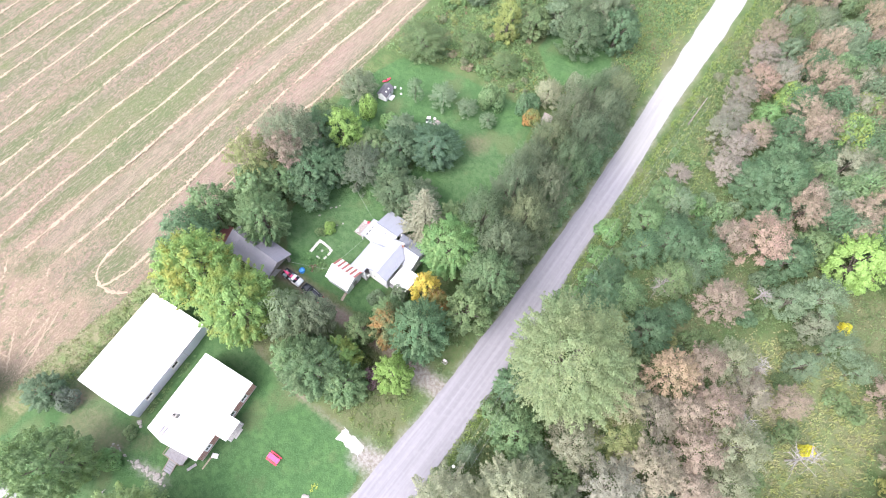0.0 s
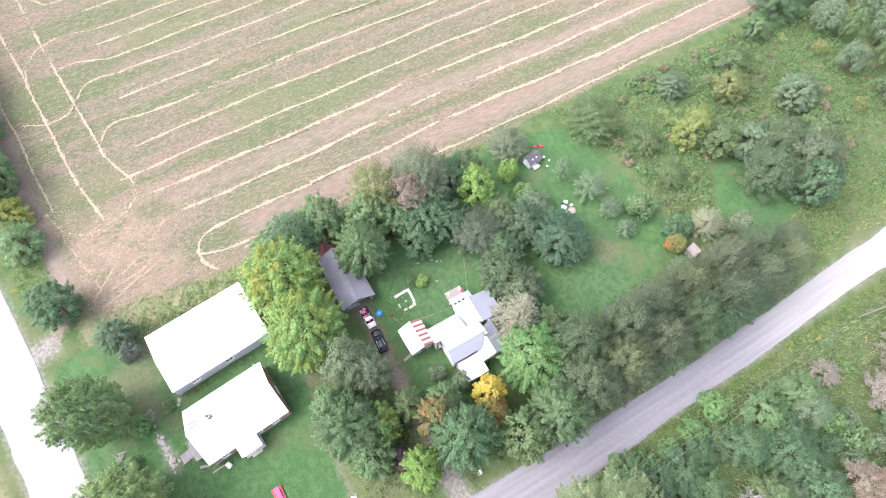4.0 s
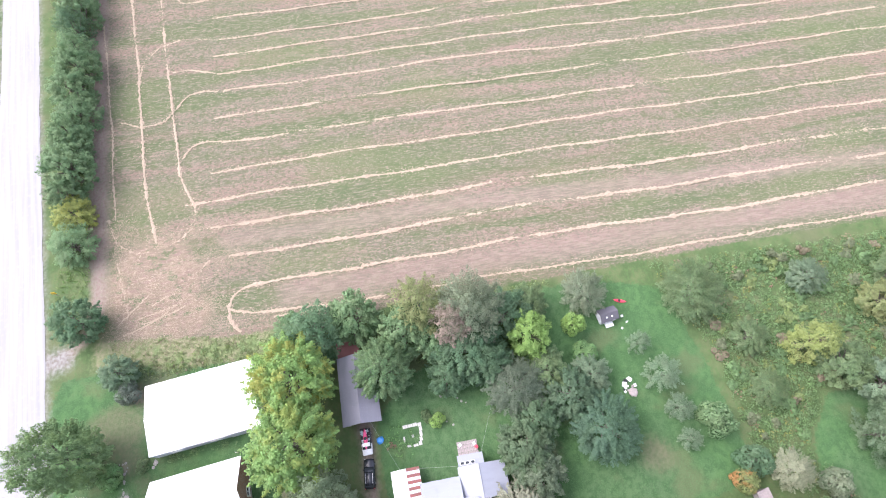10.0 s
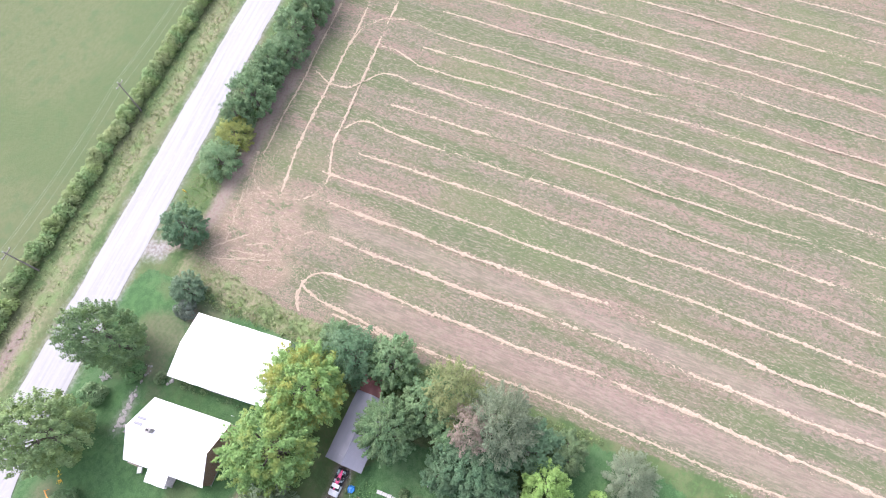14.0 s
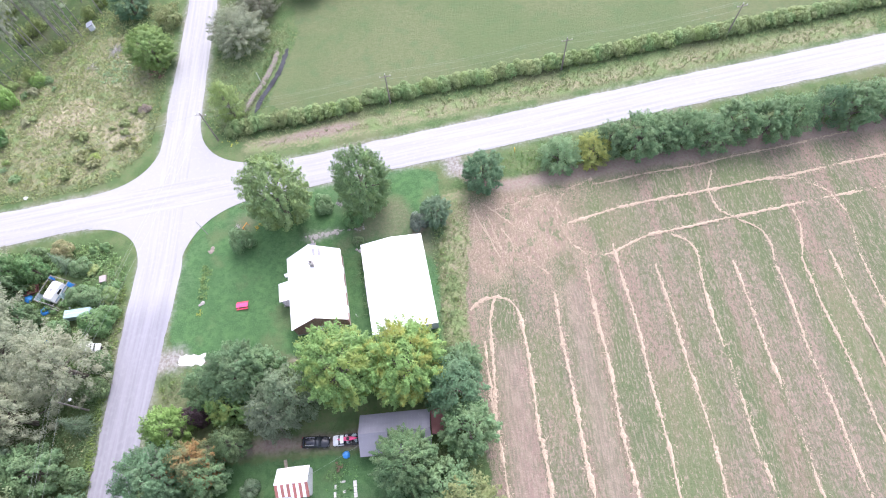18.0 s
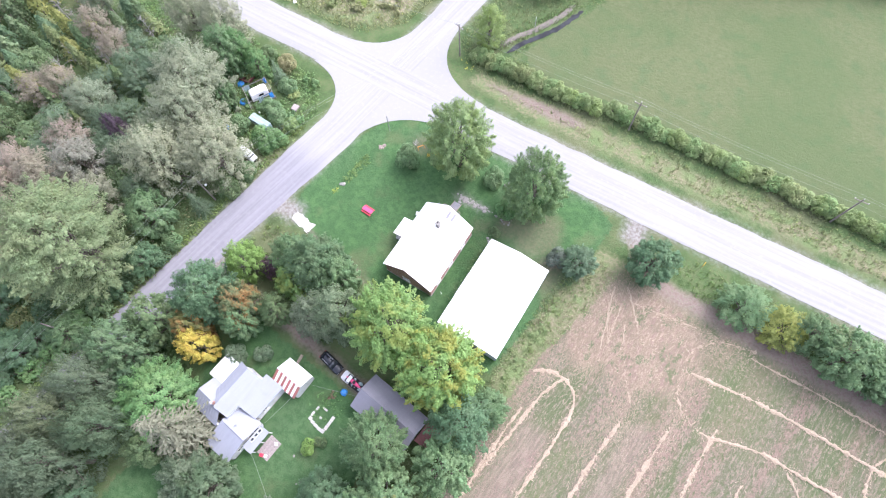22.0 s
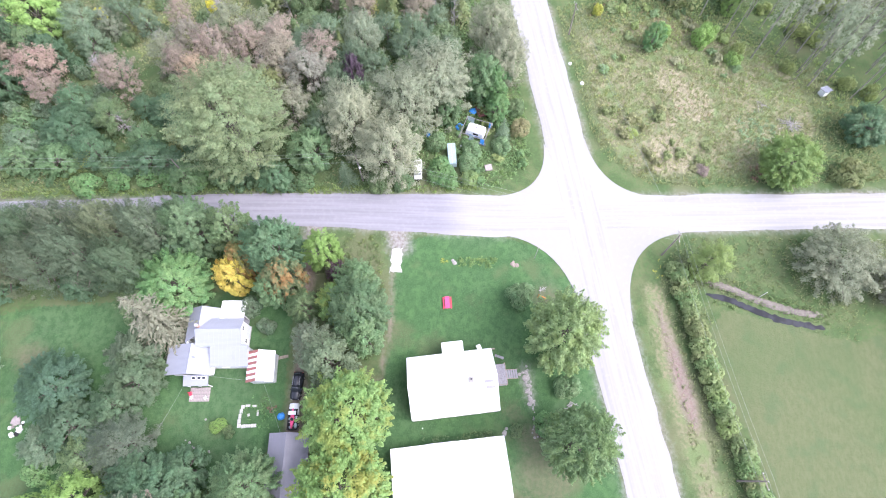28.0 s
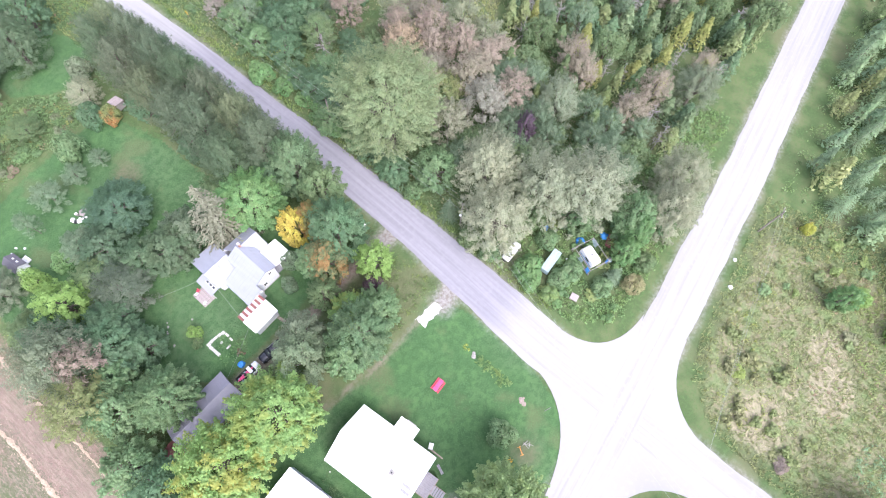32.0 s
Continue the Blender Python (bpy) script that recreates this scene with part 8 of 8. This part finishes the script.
brush("flower_bed_end", [(-14.2, -8.4), (-15.2, -8.4), (-15.2, -9.6), (-14.2, -9.6)], 0.5, 0.25, 0.45, (0.2, 0.24, 0.05, 0.6), "yellow-green plants at the end of the bed", 22, per=16, size=0.24)
brush("goldenrod", [(-23.5, -25.6), (-24.5, -26.8), (-26.0, -27.4), (-24.6, -25.4)], 0.55, 0.2, 0.4, (0.5, 0.36, 0.05, 0), "yellow flowers on the corner lawn", 23, per=10, size=0.2)
brush("brown_bush", [(-40.4, 19.6), (-41.9, 19.6), (-41.9, 21.2), (-40.4, 21.2)], 0.6, 0.3, 0.55, (0.16, 0.1, 0.075, 0), "withered brown plants by the garage", 24, per=16, size=0.24)
brush("roadside_flowers", [(-13.0, -49.5), (-18.0, -46.5), (-20.0, -47.5), (-15.0, -51.0)], 1.1, 0.2, 0.4, (0.4, 0.36, 0.06, 0), "yellow flowers on the verge", 25, per=8, size=0.2)

# the concrete pads of the vegetable garden
slab_set(-42.0, 24.2, [(-1.6, -1.2, 0.55, 0.9, 0.1, 4), (-1.65, -0.3, 0.5, 0.8, 0.08, 2), (-1.7, 0.5, 0.55, 0.7, 0.1, 8), (-1.6, 1.25, 0.6, 0.6, 0.1, 3), (-0.9, 1.35, 0.7, 0.5, 0.08, 5), (-0.1, 1.3, 0.75, 0.45, 0.1, 2), (0.7, 1.2, 0.7, 0.5, 0.08, 6), (1.4, 1.0, 0.6, 0.55, 0.1, 2), (1.6, 0.2, 0.4, 0.8, 0.08, 4), (0.1, -0.1, 0.45, 0.4, 0.08, 20), (1.55, -0.9, 0.35, 0.7, 0.08, 0), (0.4, -1.6, 0.9, 0.3, 0.08, 3)], PADSTONE, "garden_slab", "pale concrete slab edging the vegetable patch", "slab", "garden slabs")
# pavers behind the farmhouse
for i in range(4):
    for j in range(6):
        o = part("paver", bevelled(boxes((-0.28, 0.28, -0.27, 0.27, -0.05, 0.07)), 0.015, 1), PATIO)
        o.matrix_world = pose(-37.6 - i * 0.585, 31.4 + j * 0.575, 0, 0, 0, TREE_RNG.uniform(-1, 1))
        tagged(o, "pinkish paving slab behind the farmhouse", "paver", "patio pavers")


def garden_chair(x, y, turn, material):
    ob = root("garden_chair", pose(x, y, 0.072, 0, 0, turn), "plastic garden chair on the patio", "chair", "patio chairs")
    part("seat", bevelled(boxes((-0.25, 0.25, -0.25, 0.25, 0.38, 0.43)), 0.015), material, ob)
    part("backrest", bevelled(boxes((-0.25, -0.2, -0.25, 0.25, 0.432, 0.85)), 0.015), material, ob)
    for a in (-0.21, 0.21):
        for b in (-0.21, 0.21):
            part("leg", tube(bmesh.new(), (a, b, 0), (a, b, 0.385), 0.025, 0.025, 6), material, ob)


garden_chair(-39.0, 34.0, 20, WHITE)
garden_chair(-38.4, 34.3, 200, RED)
garden_chair(-39.1, 31.6, 120, WHITE)


def lumpy(name, x, y, r, h, material, label, cat, seed=1):
    bm = bmesh.new()
    bmesh.ops.create_icosphere(bm, subdivisions=3, radius=1)
    for v in bm.verts:
        f = 1 + 0.3 * noise.noise(v.co * 2 + Vector((seed, 0, 0)))
        v.co = Vector((v.co.x * r * f, v.co.y * r * f, max(-0.05, v.co.z * h * f)))
    ob = part(name, bm, material, smooth=True)
    ob.matrix_world = pose(x, y, 0)
    return tagged(ob, label, cat)


def barrel(x, y, material, label, r=0.3, h=0.9):
    ob = root("barrel", pose(x, y, 0), label, "barrel")
    bm = bmesh.new()
    for z0, z1, a, b in ((0, h * 0.3, r * 0.94, r), (h * 0.3, h * 0.7, r, r), (h * 0.7, h, r, r * 0.94)):
        tube(bm, (0, 0, z0), (0, 0, z1), a, b, 18)
    part("drum", bm, material, ob)
    part("lid", tube(bmesh.new(), (0, 0, h), (0, 0, h + 0.04), r * 0.9, r * 0.9, 18), material, ob)


lumpy("tarpaulin", -42.2, 18.6, 0.62, 0.5, BLUE, "bunched bright blue tarpaulin beside the drive", "tarpaulin", 2)
barrel(13.0, -5.8, BLUE, "blue plastic barrel in the weeds", 0.4, 0.9)
lumpy("tarpaulin", 15.2, -12.4, 0.9, 0.5, BLUE, "blue tarpaulin heaped beside the camper", "tarpaulin", 4)
lumpy("tarpaulin", 19.2, -15.2, 0.8, 0.5, BLUE, "blue tarpaulin heaped behind the camper", "tarpaulin", 5)
lumpy("tarpaulin", 15.8, -18.7, 0.6, 0.4, PALEBLUE, "pale green-blue tarpaulin beside the camper", "tarpaulin", 6)
slab_set(19.0, -17.0, [(0, 0, 2.6, 2.0, 0.6, 15)], RED_ROOF, "trailer_bed", "dark reddish flat trailer bed behind the camper", "trailer bed")
slab_set(13.3, -15.6, [(-2.0, 0.3, 4.6, 0.12, 0.8, 68), (1.0, -2.7, 3.6, 0.12, 0.8, -20), (0.4, 3.0, 2.6, 0.12, 0.7, -24)], GREYBOARD, "fence_panel", "weathered board panel round the camper", "fence panel", "panels round the camper")
slab_set(5.2, -17.9, [(0, 0, 1.3, 1.4, 0.35, 10)], PATIO, "flat_box", "flat pinkish wooden box in the overgrown lot", "box")
slab_set(9.0, -13.6, [(0, 0, 0.35, 0.35, 0.4, 10), (1.5, 1.1, 0.3, 0.3, 0.3, 40)], WHITE, "bucket_box", "small white crate in the weeds", "crate", "crates in the lot")
slab_set(-32.3, 19.3, [(0, 0, 0.5, 1.7, 0.08, 12)], WOOD, "plank", "pale plank lying on the grass beside the shed", "plank")
kayak(-58.9, 65.9, 0.0, 70, 2.4, RED, "red kayak lying beside the white shed")
slab_set(-56.0, 65.4, [(0, 0, 0.4, 0.4, 0.35, 10), (1.2, 0.6, 0.3, 0.3, 0.3, 30), (2.2, -0.6, 0.35, 0.35, 0.2, 60)], WHITE, "toy_box", "small white box on the grass by the shed", "box", "boxes by the white shed")
# heap of white and dark junk on the orchard grass
junk = random.Random(8)
for i in range(11):
    w = junk.uniform(0.3, 0.75)
    slab_set(-43.9 + junk.uniform(-1.3, 1.3), 62.8 + junk.uniform(-1.3, 1.3), [(0, 0, w, w * junk.uniform(0.6, 1.1), junk.uniform(0.12, 0.5), junk.uniform(0, 90))], (WHITE, WHITE, BLACK, PATIO, TRIM)[i % 5], "junk_piece", "discarded household piece on the orchard grass", "junk", "junk heap in the orchard")
lumpy("ash_mound", -42.4, 63.2, 0.8, 0.22, PATIO, "pinkish heap of ash and rubble", "ash heap", 9)
lumpy("white_bag", 26.0, -38.9, 0.42, 0.35, WHITE, "white bag lying on the verge", "bag", 10)
lumpy("white_bag", 31.5, -36.9, 0.35, 0.3, WHITE, "small white bag lying on the verge", "bag", 11)
bm = bmesh.new()
edge = random.Random(4)
rim = [(u, v) for u0, v0, u1, v1 in ((-2.3, -1.1, 2.3, -1.2), (2.3, -1.2, 2.4, 1.0), (2.4, 1.0, -2.2, 1.15), (-2.2, 1.15, -2.3, -1.1)) for q in range(12) for u, v in [(u0 + (u1 - u0) * q / 12, v0 + (v1 - v0) * q / 12)]]
slab(bm, [(-14.5 + u + edge.uniform(-0.22, 0.22), 0.15 - 0.04 * u + v * (0.9 + 0.1 * math.sin(2.1 * u)) + edge.uniform(-0.2, 0.2), 0.06) for u, v in rim], 0.1)
tagged(part("gravel_pad", bm, PADSTONE), "patch of bright white crushed stone at the yard entrance", "gravel pad", kind="structure")


def mailbox(x, y):
    ob = root("mailbox", pose(x, y, 0, 0, 0, 0), "pale mailbox on a post by the lane", "mailbox")
    part("post", bevelled(boxes((-0.05, 0.05, -0.05, 0.05, -0.2, 1.05)), 0.01), WOOD, ob)
    bm = bmesh.new()
    tube(bm, (-0.28, 0, 1.2), (0.28, 0, 1.2), 0.14, 0.14, 14)
    box(bm, -0.28, 0.28, -0.14, 0.14, 1.06, 1.2)
    part("box", bm, WHITE, ob)
    part("flag", boxes((0.05, 0.09, 0.15, 0.17, 1.2, 1.45)), RED, ob)
    part("base_stone", bevelled(boxes((-0.5, 0.5, -0.4, 0.4, -0.05, 0.14)), 0.05), STONE, ob)


mailbox(-9.6, 20.6)


# ---- poles, wires and signs ----
def power_pole(x, y, h, turn, arm=True):
    ob = root("power_pole", pose(x, y, 0, 0, 0, turn), "weathered wooden power pole", "power pole")
    part("pole", tube(bmesh.new(), (0, 0, -0.4), (0, 0, h), 0.17, 0.11, 12), POLE, ob)
    if arm:
        a = part("crossarm", boxes((-0.06, 0.06, -1.2, 1.2, h - 0.75, h - 0.6)), POLE, ob)
        for y0 in (-1.1, 0.0, 1.1):
            part("insulator", tube(bmesh.new(), (0, y0, h - 0.6 if y0 else h), (0, y0, h - 0.35 if y0 else h + 0.25), 0.06, 0.045, 8), TRIM, a)


def wire(a, b, sag, r=0.013):
    a, b = Vector(a), Vector(b)
    bm = bmesh.new()
    pts = [a.lerp(b, i / 24) - Vector((0, 0, sag * 4 * (i / 24) * (1 - i / 24))) for i in range(25)]
    for p, q in zip(pts, pts[1:]):
        tube(bm, p, q, r, r, 4)
    tagged(part("power_line", bm, WIRE), "thin overhead power line", "cable", "overhead lines", "structure")


bm = tube(bmesh.new(), (0, 0, 0), (-0.9, -0.5, 0.25), 0.035, 0.03, 7)
light = root("yard_light", pose(2.62, 7.2, 6.4), "white yard light on a short arm fixed to a power pole", "lamp")
part("arm", bm, CHROME, light)
bm = tube(bmesh.new(), (-0.9, -0.5, 0.16), (-0.9, -0.5, 0.34), 0.26, 0.16, 14)
part("hood", bm, WHITE, light, "white enamelled hood")

LINE = [(-131.0, -64.0), (-92.0, -59.3), (-52.7, -54.4), (-14.2, -49.2), (2.8, 7.2), (2.6, 41.2), (3.4, 98.0)]
for i, (x, y) in enumerate(LINE):
    power_pole(x, y, 9.0, 97 if i < 3 else 80 if i == 3 else 90, i < 4)
for (ax, ay), (bx, by) in zip(LINE, LINE[1:]):
    d = Vector((bx - ax, by - ay, 0)).normalized()
    s = Vector((-d.y, d.x, 0))
    for o, z in ((-1.1, 8.65), (0.0, 9.25), (1.1, 8.65)):
        wire((ax + s.x * o, ay + s.y * o, z), (bx + s.x * o, by + s.y * o, z), 0.7)
power_pole(40.0, -37.5, 8.5, 100)
for o in (-0.5, 0.5):
    wire((-14.2 + o, -49.2, 8.8), (40.0, -37.5 + o, 8.1), 0.7)
wire((-35.6, 33.0, 2.9), (-36.7, 24.0, 3.0), 0.2, 0.015)
wire((-36.6, 21.5, 2.9), (-45.2, 17.5, 2.9), 0.3, 0.015)
wire((-37.3, 34.7, 2.4), (-47.5, 39.5, 2.2), 0.4, 0.015)


def slim_post(x, y, h, r, material, label, plate=None):
    ob = root("sign_post", pose(x, y, 0), label, "sign post")
    part("post", tube(bmesh.new(), (0, 0, -0.3), (0, 0, h), r, r, 10), material, ob)
    if plate:
        part("sign_plate", bevelled(boxes((-0.03, 0.03, -0.38, 0.38, h - 0.7, h + 0.06)), 0.02), plate, ob)


slim_post(-14.5, -25.6, 5.0, 0.06, PALE, "slim pale post on the corner lawn")
slim_post(2.2, 86.4, 2.2, 0.05, WOOD, "yellow warning sign beside the road", YELLOW)
slim_post(-78.0, -37.4, 1.8, 0.05, WOOD, "small yellow marker beside the gravel road", YELLOW)
slim_post(-22.7, -65.0, 3.0, 0.06, TRIM, "white post beside the pond")
slim_post(-44.4, -5.0, 1.2, 0.06, TRIM, "short white post beside the barn")


# ---- pond in the pasture corner ----
def strip(name, mid, widths, heights, material, label, cat, seed):
    rng = np.random.default_rng(seed)
    line, u = resample(mid, 0.5)
    d = np.gradient(line, axis=0)
    d /= np.hypot(*d.T)[:, None]
    side = np.c_[-d[:, 1], d[:, 0]]
    taper = np.sqrt(np.clip(np.minimum(u, u[-1] - u) / 2.5, 0.06, 1))
    rows = []
    for w, z in zip(widths, heights):
        off = (w * taper + rng.normal(0, 0.1, len(u)))
        rows.append(np.c_[line + side * off[:, None], np.full(len(u), z) * (taper if max(heights) > 0.1 else 1) + (rng.normal(0, 0.03, len(u)) if max(heights) > 0.1 else 0)])
    n, k = len(u), len(widths)
    i = np.arange(n * k).reshape(k, n)
    f = np.stack([i[:-1, :-1], i[:-1, 1:], i[1:, 1:], i[1:, :-1]], -1).reshape(-1, 4)
    me = bpy.data.meshes.new(name)
    me.from_pydata(np.concatenate(rows), [], f[:, ::-1])
    me.polygons.foreach_set("use_smooth", [True] * len(me.polygons))
    me.materials.append(material)
    return tagged(new(name, me), label, cat, kind="structure")


POND = [(-22.0, -55.8), (-23.2, -60.0), (-25.6, -64.5), (-27.4, -69.0), (-28.6, -75.3)]
strip("water", POND, (-0.5, 0.0, 0.6), (0.035, 0.035, 0.035), WATER, "narrow dark pond in the pasture corner", "pond", 1)
BANKLINE = [(x + 2.3, y - 0.4) for x, y in POND]
strip("bank", BANKLINE, (-0.75, -0.3, 0.25, 0.7), (0.0, 0.26, 0.3, 0.0), BANKSOIL, "low bare earth bank beside the pond", "bank", 2)
tall_grass("pond_reeds", [(-19.0, -55.0), (-23.0, -55.0), (-29.8, -75.0), (-25.5, -77.5)], 0.55, 0.4, (0.12, 0.17, 0.07, 0.1), "reeds and grass along the pond", 31, clear=[(POND, 0.95)])


# ---- small things about the bungalow ----
ORANGE_PAINT = plain("orange_paint", (0.62, 0.27, 0.05), 0.5)


def sawhorse(x, y, turn):
    ob = root("sawhorse", pose(x, y, 0, 0, 0, turn), "orange sawhorse standing under the roadside maple", "sawhorse")
    part("beam", bevelled(boxes((-0.75, 0.75, -0.07, 0.07, 0.72, 0.84)), 0.02), ORANGE_PAINT, ob)
    for s in (-0.6, 0.6):
        for w in (-1, 1):
            part("leg", tube(bmesh.new(), (s, w * 0.04, 0.74), (s * 1.15, w * 0.34, -0.02), 0.045, 0.04, 6), ORANGE_PAINT, ob)


def bench(x, y, turn):
    ob = root("garden_bench", pose(x, y, 0, 0, 0, turn), "weathered grey plank bench beside the bungalow deck", "bench")
    for k in range(3):
        part("slat", bevelled(boxes((-0.8, 0.8, -0.22 + k * 0.15, -0.09 + k * 0.15, 0.42, 0.46)), 0.01), DECK, ob)
    for s in (-0.6, 0.6):
        part("leg", boxes((s - 0.05, s + 0.05, -0.2, 0.2, -0.02, 0.418)), WOOD, ob)


sawhorse(-22.2, -26.3, 60)
bench(-32.8, -18.1, 70)
slab_set(-31.1, -14.7, [(0, 0, 1.0, 0.75, 0.35, 25)], TRIM, "storage_box", "white storage box beside the bungalow porch", "box")
slab_set(-31.4, -16.2, [(0, 0, 0.25, 2.4, 0.12, 4)], WOOD, "plank", "pale plank edging beside the bungalow", "plank")
